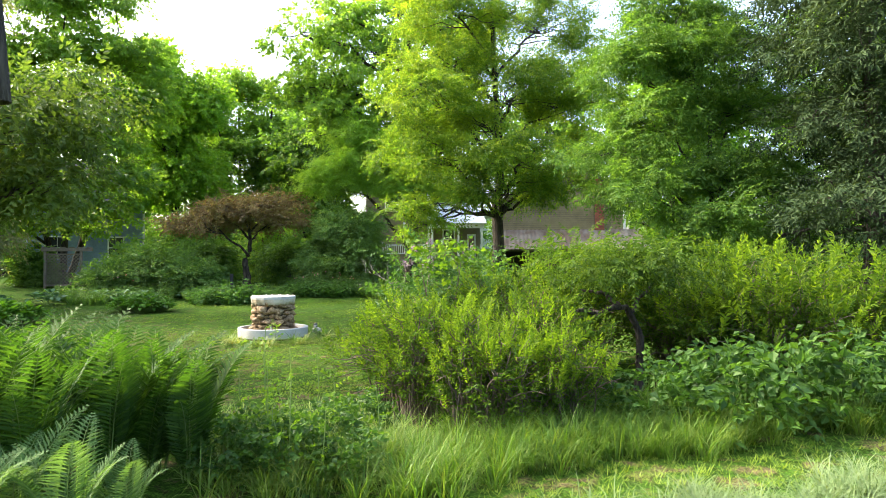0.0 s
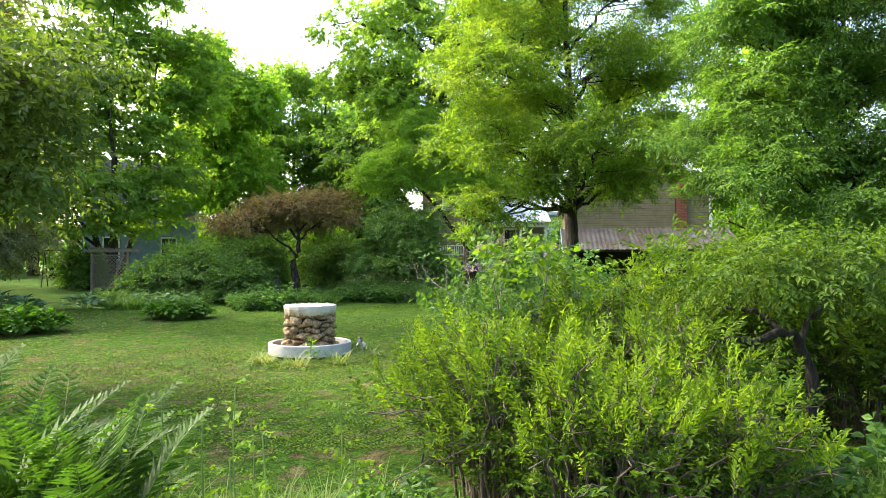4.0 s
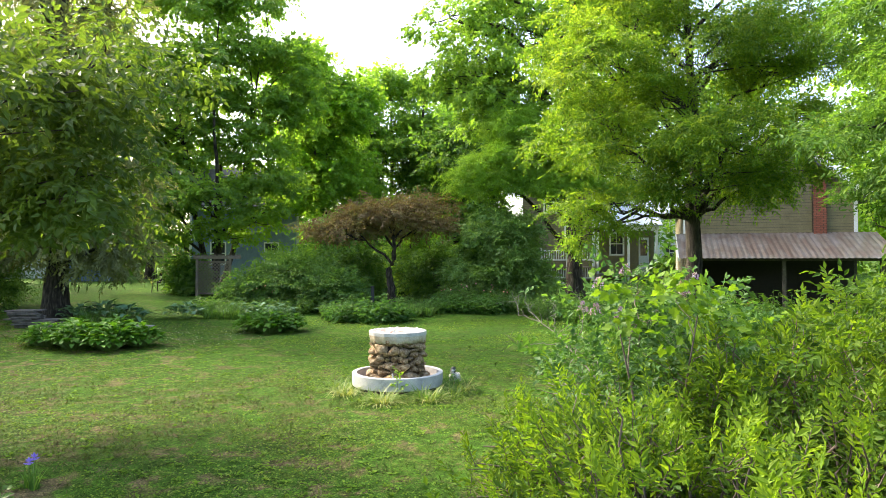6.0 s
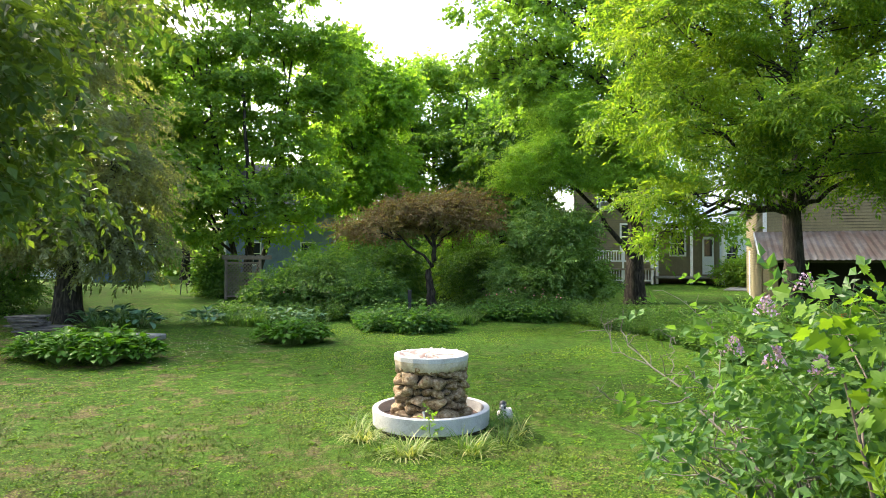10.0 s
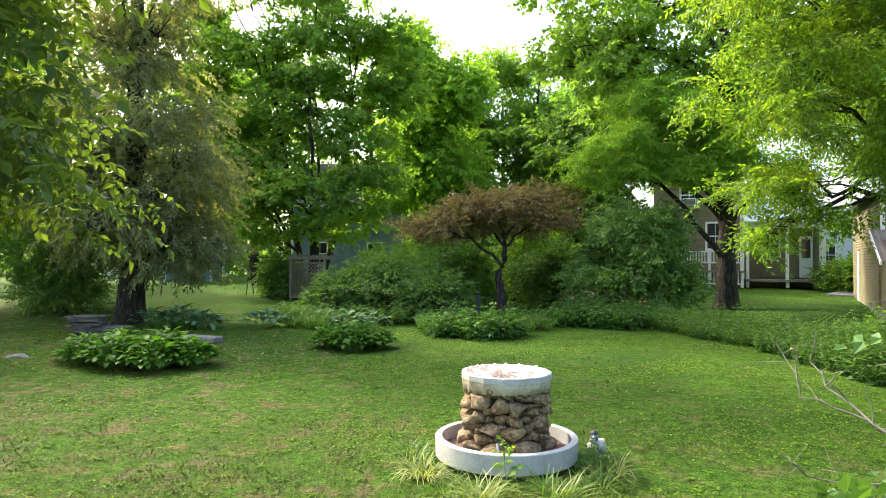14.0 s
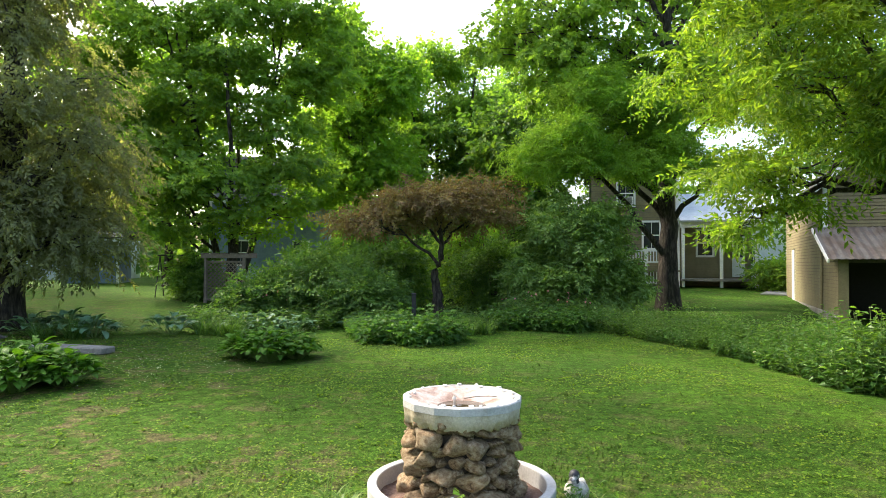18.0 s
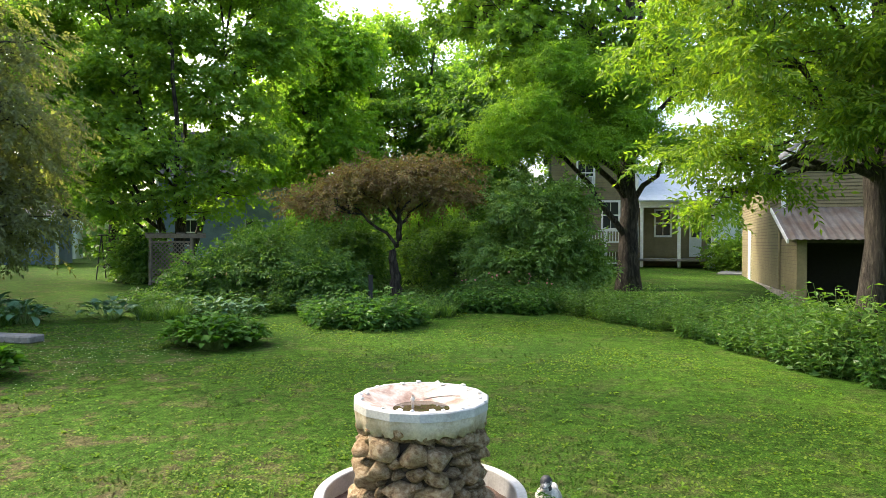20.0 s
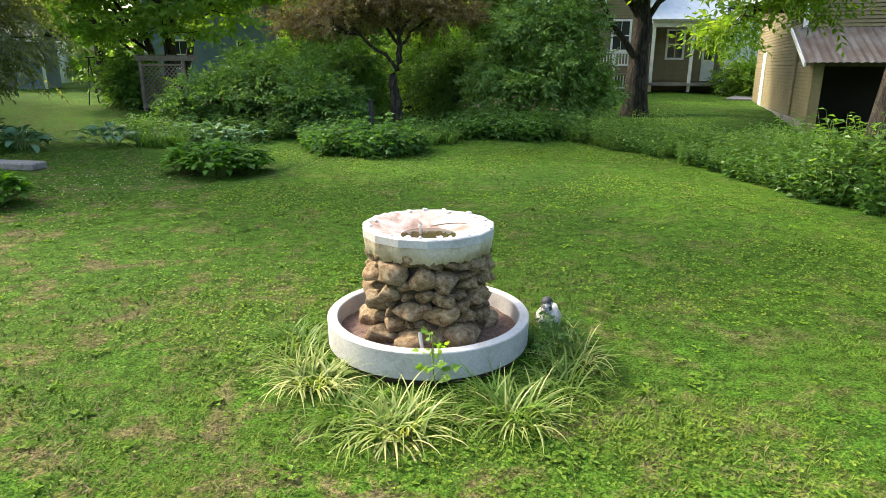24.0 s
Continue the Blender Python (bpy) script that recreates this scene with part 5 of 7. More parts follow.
# ---- flower beds ----
def perennial(name, leaf, kind, seed, rad, height, n, label, group, flower=None, flowers=0, size=1.15):
    """A leafy plant of many stems."""
    r = np.random.default_rng(seed)
    a, q = r.uniform(0, 2 * math.pi, n), np.sqrt(r.random(n)) * rad
    h = height * np.sqrt(np.clip(1 - (q / rad) ** 2 * 0.75, 0.05, 1)) * r.uniform(0.35, 1.05, n)
    pos = np.stack([q * np.cos(a), q * np.sin(a), h], 1)
    way = np.stack([np.cos(a) * 0.8 + r.normal(0, 0.5, n), np.sin(a) * 0.8 + r.normal(0, 0.5, n), r.uniform(-0.2, 0.9, n)], 1)
    v, f = scattered(sprays(kind, seed), pos, way, r.uniform(0.75, 1.2, n) * size, r)
    root = thing(name, (0, 0, -20), label, "plant", group)
    part("foliage", mesh_np("foliage", v, f), leaf, root)
    pieces = [tube_np(bend((pos[i, 0] * 0.5, pos[i, 1] * 0.5, -0.03), pos[i], 0, 4, 0.01), [0.006, 0.005, 0.004, 0.003], 4) for i in range(0, n, 4)]
    v, f = join_np(pieces)
    part("stem", mesh_np("stem", v, f, True), STEM, root, "", "stuff")
    for k in range(flowers):
        i = int(r.integers(0, n))
        m = 14
        al = unit(r.normal(0, 1, (m, 3)) + [0, 0, 0.6])
        wd = unit(np.cross(al, r.normal(0, 1, (m, 3))))
        v, f = leaf_set(np.tile(pos[i] + [0, 0, 0.06], (m, 1)), al, wd, np.full(m, 0.045), np.full(m, 0.016), 0.2, 0.1)
        part("flower", mesh_np("flower", v, f), flower, root)
    return root


def leafy(name, leaf, seed, rad, height, stems, leaves, L, W, label, group, flower=None, flowers=0, fan=1, low=0.12, lean=0.35):
    """A clump of upright stems with pointed leaves all the way up; fan > 1: leaves divided into that many leaflets."""
    r = np.random.default_rng(seed)
    root = thing(name, (0, 0, -20), label, "plant", group)
    B, A, S, T, tubes = [], [], [], [], []
    for k in range(stems):
        a, q = r.uniform(0, 6.28), math.sqrt(r.random()) * rad
        h = height * math.sqrt(max(0.1, 1 - 0.6 * (q / rad) ** 2)) * r.uniform(0.6, 1.12)
        top = np.array([math.cos(a) * (q + lean * h * q / rad), math.sin(a) * (q + lean * h * q / rad), h])
        p = bend((math.cos(a) * q * 0.7, math.sin(a) * q * 0.7, -0.03), top, 0, 6, 0.012)
        tubes.append(tube_np(p, np.linspace(0.006, 0.003, 6), 3))
        s = np.clip(np.linspace(low, 1.0, leaves) + r.normal(0, 0.03, leaves), 0.05, 1)
        pos = np.stack([np.interp(s, np.linspace(0, 1, 6), p[:, i]) for i in range(3)], 1)
        az = np.arange(leaves) * 2.4 + r.uniform(0, 6) + r.normal(0, 0.3, leaves)
        for g in range(fan):
            z2 = az + (g - (fan - 1) / 2) * 0.75
            B.append(pos + np.stack([np.cos(az), np.sin(az), np.full(leaves, 0.3)], 1) * (L * 0.45 if fan > 1 else 0.01))
            A.append(unit(np.stack([np.cos(z2), np.sin(z2), r.uniform(-0.45, 0.5, leaves)], 1)))
            S.append(L * r.uniform(0.7, 1.2, leaves) * (1 - 0.4 * s ** 4))
    B, A, S = np.concatenate(B), np.concatenate(A), np.concatenate(S)
    w = unit(np.cross(np.tile([0.0, 0.0, 1.0], (len(A), 1)) + r.normal(0, 0.3, A.shape), A))
    v, f = leaf_set(B, A, w, S, S * W, 0.3, 0.2)
    part("foliage", mesh_np("foliage", v, f), leaf, root)
    v, f = join_np(tubes)
    part("stem", mesh_np("stem", v, f, True), STEM, root, "", "stuff")
    for k in range(flowers):
        i = int(r.integers(0, len(tubes)))
        m = 14
        al = unit(r.normal(0, 1, (m, 3)) + [0, 0, 0.6])
        wd = unit(np.cross(al, r.normal(0, 1, (m, 3))))
        v, f = leaf_set(np.tile(tubes[i][0][-1] + [0, 0, 0.01], (m, 1)), al, wd, np.full(m, 0.04), np.full(m, 0.015), 0.2, 0.1)
        part("flower", mesh_np("flower", v, f), flower, root)
    return root


r = np.random.default_rng(62)
settle(leafy("peony_bush", PEONY, 1, 0.6, 0.74, 50, 9, 0.17, 0.26, "dense dark green peony bush at the edge of the bed", "peony bushes", fan=3),
       [(1.0, 25.6, 1.05), (1.9, 25.3, 1.15), (2.5, 25.9, 0.95), (1.5, 26.2, 1.1), (0.6, 26.4, 0.9), (4.3, 28.4, 1.0), (5.2, 28.2, 1.05), (6.0, 27.9, 1.0)], r)
spots, spots2, spots3 = [], [], []
edge = [(4.9, 28.4), (6.8, 27.4), (7.6, 25.3), (8.0, 23.2), (8.15, 21.3), (8.4, 19.9), (8.7, 18.8), (9.0, 17.4), (9.6, 15.6)]
for (xa, ya), (xb, yb) in zip(edge, edge[1:]):
    for k in range(4):
        for row in range(5 if ya < 23.5 else 3):
            u = (k + r.uniform(0, 1)) / 4
            d = row * 0.62 + r.uniform(0, 0.3)
            x, y = xa + (xb - xa) * u + 0.25 + d * 0.95, ya + (yb - ya) * u + d * 0.25 + 0.1
            if math.hypot(x - 9.95, y - 20.3) < 0.4 or (y > 25.5 and x > 12):
                continue
            (spots, spots2, spots3)[int(r.integers(0, 3))].append((x, y, r.uniform(0.8, 1.35) * (0.8 if row == 0 else 1.0) * (1.08 if y < 21.5 else 0.78)))
settle(leafy("perennial", PERENNIAL, 3, 0.45, 0.85, 34, 14, 0.15, 0.26, "leafy green perennial in the long flower bed", "bed perennials"), spots, r)
settle(leafy("perennial", DARK_BUSH, 4, 0.45, 0.98, 32, 15, 0.15, 0.25, "tall dark green perennial in the long flower bed", "bed perennials"), spots2, r)
settle(leafy("perennial", PEONY, 5, 0.45, 0.8, 36, 15, 0.13, 0.28, "fine-leaved perennial with small pale flowers in the bed", "bed perennials", WHITE_FLOWER, 1), spots3, r)
settle(leafy("perennial", PERENNIAL, 6, 0.48, 0.66, 42, 12, 0.15, 0.27, "leafy green plant in the back bed", "back bed plants"),
       [(-2.9, 27.8, 1.0), (-2.0, 28.5, 1.05), (-1.0, 28.4, 1.1), (-0.2, 28.8, 1.0), (0.3, 27.4, 0.95), (2.4, 27.5, 0.9), (3.3, 28.0, 0.9), (3.0, 28.9, 1.0), (-3.7, 28.4, 1.1), (-4.4, 28.9, 1.1), (-0.6, 29.6, 1.2), (1.4, 28.4, 0.9), (-1.5, 25.0, 0.75)], r)
settle(leafy("flowering_plant", PERENNIAL, 7, 0.45, 0.95, 50, 18, 0.115, 0.27, "tall plant with pink flowers in front of the dark bush", "pink flowered plants", PINK_FLOWER, 6),
       [(4.9, 29.2, 1.0), (5.8, 29.0, 1.05), (6.6, 28.8, 1.0), (-2.4, 29.4, 1.0)], r)
for k, (x, y) in enumerate([(-3.9, 27.3), (-3.4, 27.2), (-3.0, 27.1), (-6.5, 25.9), (-7.2, 25.7), (3.2, 27.3), (2.8, 27.2), (3.7, 27.4)]):
    tuft("daylily", x, y, 130, 400 + k, 0.2, 0.62, 0.010, 0.4, PERENNIAL, "clump of narrow arching daylily leaves", "daylilies", 0.55)
settle(leafy("leafy_plant", PEONY, 9, 0.5, 0.85, 54, 16, 0.11, 0.27, "tall leafy green stems growing out of the hosta clump", "stems in the hostas"), [(-1.4, 23.35, 1.0), (-0.95, 23.4, 0.9), (-5.2, 21.1, 0.8)], r)


# ---- ferns ----
def fern(name, material, seed, length, n, label, group):
    """A shuttlecock of fronds, each with tapering pairs of pinnae."""
    r = np.random.default_rng(seed)
    root = thing(name, (0, 0, -20), label, "fern", group)
    for k in range(n):
        az = 2 * math.pi * k / n + r.normal(0, 0.25)
        L = length * r.uniform(0.8, 1.12)
        s = np.linspace(0, 1, 66)
        th = 1.42 - r.uniform(0.6, 1.15) * s ** 1.9
        hx = np.concatenate([[0], np.cumsum(np.cos(th[1:]))]) * L / 65
        hz = np.concatenate([[0], np.cumsum(np.sin(th[1:]))]) * L / 65
        out = np.array([math.cos(az), math.sin(az), 0])
        p = out * hx[:, None] + np.array([0, 0, 1.0]) * hz[:, None] + out * 0.05
        d = unit(np.gradient(p, axis=0))
        side = np.array([-math.sin(az), math.cos(az), 0])
        q = np.arange(8, 66, 2)
        w = L * 0.19 * np.sin(np.clip((s[q] - 0.1) / 0.9, 0, 1) ** 0.75 * math.pi) ** 0.8 + 0.006
        pieces = []
        for sg in (1, -1):
            al = unit(side * sg + d[q] * 0.45 + [0, 0, 0.12] + r.normal(0, 0.05, (len(q), 3)))
            wd = unit(d[q] - al * np.sum(d[q] * al, 1)[:, None])
            # three toothed lobes to a pinna
            pieces.append(leaf_set(p[q], al, wd, w, np.full(len(q), 0.0105 * L / 1.1), 0.15, 0.15))
            for u in (0.25, 0.55):
                b = p[q] + al * (w * u)[:, None]
                pieces.append(leaf_set(b, unit(al + wd * 0.9), wd, w * (1 - u) * 0.3 + 0.008, np.full(len(q), 0.005), 0.1, 0))
                pieces.append(leaf_set(b, unit(al - wd * 0.9), wd, w * (1 - u) * 0.28 + 0.006, np.full(len(q), 0.0035), 0.1, 0))
        v, f = join_np(pieces)
        fr = part("frond", mesh_np("frond", v, f), material, root)
        v, f = tube_np(p[::3], np.linspace(0.006, 0.0015, len(p[::3])), 4)
        part("rachis", mesh_np("rachis", v, f, True), STEM, fr)
    return root


r = np.random.default_rng(71)
settle(fern("fern", FERN, 1, 1.25, 12, "tall green ostrich fern with arching fronds", "ferns"),
       [(0.0, 6.35, 1.0), (0.25, 6.05, 0.95), (-0.35, 6.0, 1.1), (-0.75, 6.4, 1.15), (-0.35, 6.7, 1.0), (-1.2, 6.0, 1.2), (-1.5, 6.7, 1.1), (-1.9, 6.0, 1.2), (-2.3, 6.6, 1.1), (-1.6, 5.4, 1.1), (-2.5, 5.4, 1.15), (-0.1, 6.1, 0.9), (-0.85, 5.7, 1.0), (-1.0, 6.8, 1.1)], r)
settle(fern("fern", PALE_FERN, 2, 0.95, 8, "pale silvery fern with spreading fronds", "pale ferns"), [(-0.45, 4.75, 0.95), (-0.8, 5.0, 0.95), (-1.0, 4.6, 1.0), (-0.15, 4.95, 0.7), (-1.4, 4.9, 1.0), (-1.1, 7.6, 0.85), (-1.7, 7.4, 0.9), (0.02, 7.05, 1.0), (-0.35, 7.3, 1.05), (0.3, 7.3, 0.7)], r)


def old_bough():
    """A thick old tree beside the ferns; a broken bough of it hangs over the start of the way."""
    root = thing("old_tree", (-3.6, 4.4, 0), "old dark trunk with a broken hanging bough", "tree")
    for name, pts, a, b in (("trunk", [(0, 0, -0.2), (0.05, 0, 1.5), (0.1, 0, 3.2), (0.3, 0, 4.6), (0.5, 0.1, 6.5)], 0.24, 0.15), ("bough", [(0.25, 0, 4.2), (1.2, -0.1, 5.2), (2.2, -0.2, 5.1), (2.72, -0.2, 4.2), (2.86, -0.2, 3.3), (2.92, -0.2, 2.7)], 0.11, 0.06)):
        pts = np.array(pts, float)
        ss = np.linspace(0, 1, 24)
        q = np.stack([np.interp(ss, np.linspace(0, 1, len(pts)), pts[:, k]) for k in range(3)], 1)
        q[1:-1] = (q[:-2] + q[1:-1] * 2 + q[2:]) / 4
        v, f = tube_np(q, np.linspace(a, b, 24), 12)
        part(name, mesh_np(name, v, f, True), BARK, root)
    rr = np.random.default_rng(15)
    v, f, _ = foliage([(0.4, 0.2, 7.2, 1.6, 1.4, 1.0), (2.0, -0.2, 6.2, 1.2, 1.0, 0.7)], "bush", rr, 40, 800, 0.3)
    part("crown", mesh_np("crown", v, f), CRAB, root)


old_bough()


# ---- tall grass and weeds in front of the hedge ----
def meadow(name, n, x0, x1, y0, y1, length, width, material, label, seed, lean=0.35, droop=0.6):
    """Uncut grass in tufts over a strip."""
    r = np.random.default_rng(seed)
    tem = [blades(14 if length > 0.2 else 9, np.random.default_rng(seed + k), 0.05, length, width, lean, 3 if length > 0.2 else 1, droop) for k in range(6)]
    x, y = (x0 + x1) / 2 + (x1 - x0) * 0.62 * (r.beta(1.6, 1.6, n) - 0.5) * 1.6, (y0 + y1) / 2 + (y1 - y0) * 0.62 * (r.beta(1.7, 1.7, n) - 0.5) * 1.6
    y = y + 0.12 * np.sin(x * 2.3) + 0.1 * np.sin(x * 5.1)
    a = r.uniform(0, 6.28, n)
    v, f = scattered(tem, np.stack([x, y, gz(x, y) - 0.01], 1), np.stack([np.cos(a), np.sin(a), np.zeros(n)], 1), r.uniform(0.6, 1.25, n), r, 0.1)
    ob = part(name, mesh_np(name, v, f), material, None)
    tagged(ob, label, "grass", "", "stuff")


meadow("tall_grass", 1500, 1.2, 8.5, 4.9, 6.5, 0.46, 0.0045, TALL_GRASS, "uncut green grass along the foot of the hedge", 500)
meadow("pale_grass", 420, 2.2, 6.6, 3.3, 4.2, 0.3, 0.0035, SILVER_GRASS, "pale silvery grass beside the path", 501, 0.5, 0.9)
meadow("weedy_grass", 700, 0.3, 2.3, 5.2, 7.4, 0.42, 0.0045, PALE_GRASS, "mixed weeds and grass beside the ferns", 502)
meadow("rough_grass", 1500, -1.5, 8.0, 3.4, 5.4, 0.1, 0.004, BLADE, "rough short grass beside the path", 504, 0.4, 0.5)


def weed(name, x, y, h, seed, leaf, kind, n, label, size=1.0, group="tall weeds"):
    """A single upright stem with leaves up its length."""
    r = np.random.default_rng(seed)
    root = thing(name, (x, y, gzf(x, y)), label, "plant", group)
    top = np.array([r.normal(0, 0.06), r.normal(0, 0.06), h])
    p = bend((0, 0, -0.03), top, 0, 6, 0.012)
    v, f = tube_np(p, np.linspace(0.007, 0.003, 6), 5)
    part("stem", mesh_np("stem", v, f, True), STEM, root)
    s = np.linspace(0.3, 1.0, n)
    pos = np.stack([np.interp(s, np.linspace(0, 1, 6), p[:, i]) for i in range(3)], 1)
    a = np.arange(n) * 2.4
    way = np.stack([np.cos(a), np.sin(a), r.uniform(0.1, 0.8, n)], 1)
    v, f = scattered(sprays(kind, seed, 3), pos, way, r.uniform(0.5, 0.9, n) * size * (1.15 - 0.5 * s), r)
    part("foliage", mesh_np("foliage", v, f), leaf, root)
    return root


for k, (x, y, h) in enumerate([(1.0, 5.6, 1.15), (0.85, 5.9, 0.95), (1.5, 6.2, 0.8), (1.25, 5.4, 0.7), (0.7, 6.6, 1.05), (1.9, 5.8, 0.75), (0.5, 6.9, 1.1), (0.95, 7.1, 0.9), (1.6, 7.6, 0.8), (0.3, 6.4, 1.1)]):
    weed("tall_weed", x, y, h, 520 + k, SAPLING, "lilac", 11, "tall thin weed with light green leaves", 0.75)
for k, (x, y, h, n) in enumerate([(0.88, 6.2, 1.25, 9), (1.1, 6.0, 0.75, 9), (1.02, 5.75, 0.5, 9), (0.95, 5.9, 0.6, 7)]):
    weed("maple_seedling", x, y, h, 540 + k, SAPLING, "big_maple", n, "thin maple seedling with light green lobed leaves", 0.75, "maple seedlings")
settle(perennial("leafy_weed", WEED, "lilac", 31, 0.38, 0.8, 90, "bushy broad-leaved weed in front of the hedge", "bushy weeds"), [(5.6, 5.4, 1.0), (6.4, 5.6, 1.1), (7.1, 5.3, 1.0), (4.9, 5.9, 0.85), (7.8, 5.6, 1.1), (6.0, 6.1, 1.0), (1.9, 6.7, 0.6), (1.0, 5.7, 0.6), (1.4, 6.1, 0.65), (0.8, 6.4, 0.6), (0.6, 5.9, 0.55), (1.5, 5.5, 0.5)], r)


# ---- the crooked old tree and the bushes beside the lawn ----
def crooked_tree():
    root = thing("crooked_tree", (6.15, 7.75, gzf(6.15, 7.75)), "gnarled old fruit tree with a bent dark trunk in the hedge", "tree")
    lines = [([(0, 0, -0.1), (0.04, 0, 0.4), (0.05, 0, 0.75), (-0.05, 0, 1.0), (-0.22, -0.05, 1.2), (-0.5, -0.1, 1.22), (-0.75, -0.1, 1.1)], 0.062, 0.032),
             ([(-0.1, 0, 1.08), (0.05, 0.05, 1.3), (0.2, 0.05, 1.4), (0.45, 0.1, 1.6)], 0.036, 0.015), ([(-0.35, -0.06, 1.22), (-0.5, 0.1, 1.4), (-0.8, 0.2, 1.45)], 0.04, 0.015),
             ([(-0.7, -0.1, 1.12), (-1.0, -0.2, 1.2), (-1.4, -0.2, 1.15)], 0.04, 0.012)]
    for i, (pts, a, b) in enumerate(lines):
        pts = np.array(pts, float)
        s = np.linspace(0, 1, len(pts))
        ss = np.linspace(0, 1, 16)
        q = np.stack([np.interp(ss, s, pts[:, k]) for k in range(3)], 1) + rng.normal(0, 0.008, (16, 3))
        v, f = tube_np(q, np.linspace(a, b, 16) * (1 + 0.12 * np.sin(ss * 25)), 9)
        part("trunk" if i == 0 else "limb", mesh_np("limb", v, f, True), BARK, root)
    rr = np.random.default_rng(5)
    v, f, _ = foliage([(0.4, 0.1, 1.85, 0.9, 0.9, 0.35), (-0.9, 0, 1.75, 0.9, 0.8, 0.35)], "small", rr, 40, 900, 0.2)
    part("crown", mesh_np("crown", v, f), SHRUB, root)


crooked_tree()
tree("maple_sapling", (3.6, 8.9), [(0, 0, 0.6), (0.02, 0, 1.2), (0, 0, 1.8)], 0.022,
     [(3.5, 8.75, 1.8, 0.2, 0.2, 0.12), (3.85, 9.2, 1.95, 0.26, 0.26, 0.14), (3.55, 8.95, 2.03, 0.2, 0.2, 0.13), (4.1, 8.8, 1.72, 0.28, 0.28, 0.16), (3.88, 9.8, 1.98, 0.12, 0.12, 0.16)],
     "big_maple", SAPLING, "young maple with broad yellow-green leaves", 22, 66, 0.1, 0.72, 0.05, 0.7, TWIG, 700, 2, thick=0.7, limb_r=0.6, twigs=3)


def lilac():
    x, y = 4.35, 10.6
    g = gzf(x, y)
    rr = np.random.default_rng(77)
    blobs = [(3.6, 9.8, 1.15, 0.55, 0.6, 0.5), (3.8, 10.0, 1.6, 0.4, 0.4, 0.4), (4.4, 10.2, 1.35, 0.7, 0.7, 0.5), (5.0, 10.8, 1.4, 0.8, 0.8, 0.55), (4.2, 9.6, 0.7, 0.7, 0.6, 0.5), (5.2, 10.0, 0.8, 0.9, 0.8, 0.6), (4.6, 11.2, 0.8, 0.7, 0.7, 0.5)]
    root = tree("lilac_bush", (x, y), [(0, 0, 0.4), (0, 0, 0.9)], 0.05, blobs, "lilac", LILAC, "loose lilac bush with fading purple flowers and dead twigs", 80, 1500, 0.2, 0.82, 0.05, 0.8, GREY_TWIG, 78, 4, "bush", thick=0.8)
    for dx, dy, dz in ((-0.9, -0.47, 1.68), (-0.97, -1.0, 1.7), (-0.45, -0.43, 2.04), (-0.8, -0.62, 1.92), (0.45, -0.1, 1.95), (-0.75, -1.02, 1.66), (0.1, -0.6, 1.85)):
        n = 90
        h = rr.random(n)
        a = rr.uniform(0, 6.28, n)
        q = 0.05 * (1 - h) + 0.012
        p = np.stack([dx + q * np.cos(a), dy + q * np.sin(a), dz + 0.1 * h], 1)
        al = unit(rr.normal(0, 1, (n, 3)))
        v, f = leaf_set(p, al, unit(np.cross(al, rr.normal(0, 1, (n, 3)))), np.full(n, 0.017), np.full(n, 0.008), 0.2, 0)
        part("flower", mesh_np("flower", v, f), LILAC_FLOWER, root, "faded purple flower cluster", "stuff")
    # the long bare branch that reaches over the lawn, with its forks
    for pts, w in (([(-0.6, -0.85, 0.75), (-0.8, -0.4, 1.1), (-0.97, -0.05, 1.36), (-1.1, 0.15, 1.5), (-1.21, 0.32, 1.62), (-1.24, 0.45, 1.72)], 0.009), ([(-0.97, -0.05, 1.36), (-1.15, 0.0, 1.3), (-1.42, 0.1, 1.31), (-1.52, 0.05, 1.4)], 0.005),
                   ([(-1.02, 0.05, 1.42), (-1.0, 0.15, 1.6), (-0.98, 0.2, 1.75)], 0.005), ([(-0.9, -0.2, 1.22), (-0.72, 0.05, 1.5), (-0.7, 0.2, 1.78), (-0.9, 0.3, 1.95)], 0.006), ([(-1.1, 0.15, 1.5), (-1.32, 0.3, 1.58), (-1.36, 0.5, 1.8)], 0.005)):
        p = np.array(pts)
        u, q = np.linspace(0, 1, len(p)), np.linspace(0, 1, 12)
        p = np.stack([np.interp(q, u, p[:, i]) for i in range(3)], 1) + rr.normal(0, 0.009, (12, 3))
        pieces = [tube_np(p, np.linspace(w, w * 0.35, 12), 6)]
        for j in range(4, 12):
            pieces.append(tube_np(bend(p[j], p[j] + rr.normal(0, 0.07, 3) + [-0.04, 0, 0.05], 0.01, 4, 0.008), np.linspace(w * 0.4, 0.0015, 4), 4))
        v, f = join_np(pieces)
        part("dead_branch", mesh_np("dead_branch", v, f, True), GREY_TWIG, root, "bare grey branch")
    # bare grey twigs among the leaves
    for k in range(5):
        e = np.array([-0.55 - rr.uniform(0, 0.5), 0.1 + rr.uniform(-0.5, 0.5), rr.uniform(0.75, 1.5)])
        p = bend((-0.2, 0.0, 0.25), e, 0.12, 9, 0.035)
        pieces = [tube_np(p, np.linspace(0.010, 0.003, 9), 5)]
        for j in range(3, 9):
            t = p[j] + rr.normal(0, 0.16, 3) + [-0.1, 0, 0.06]
            pieces.append(tube_np(bend(p[j], t, 0.02, 4, 0.015), np.linspace(0.006, 0.002, 4), 4))
        v, f = join_np(pieces)
        part("dead_branch", mesh_np("dead_branch", v, f, True), GREY_TWIG, root, "bare grey branch")
        m = 6
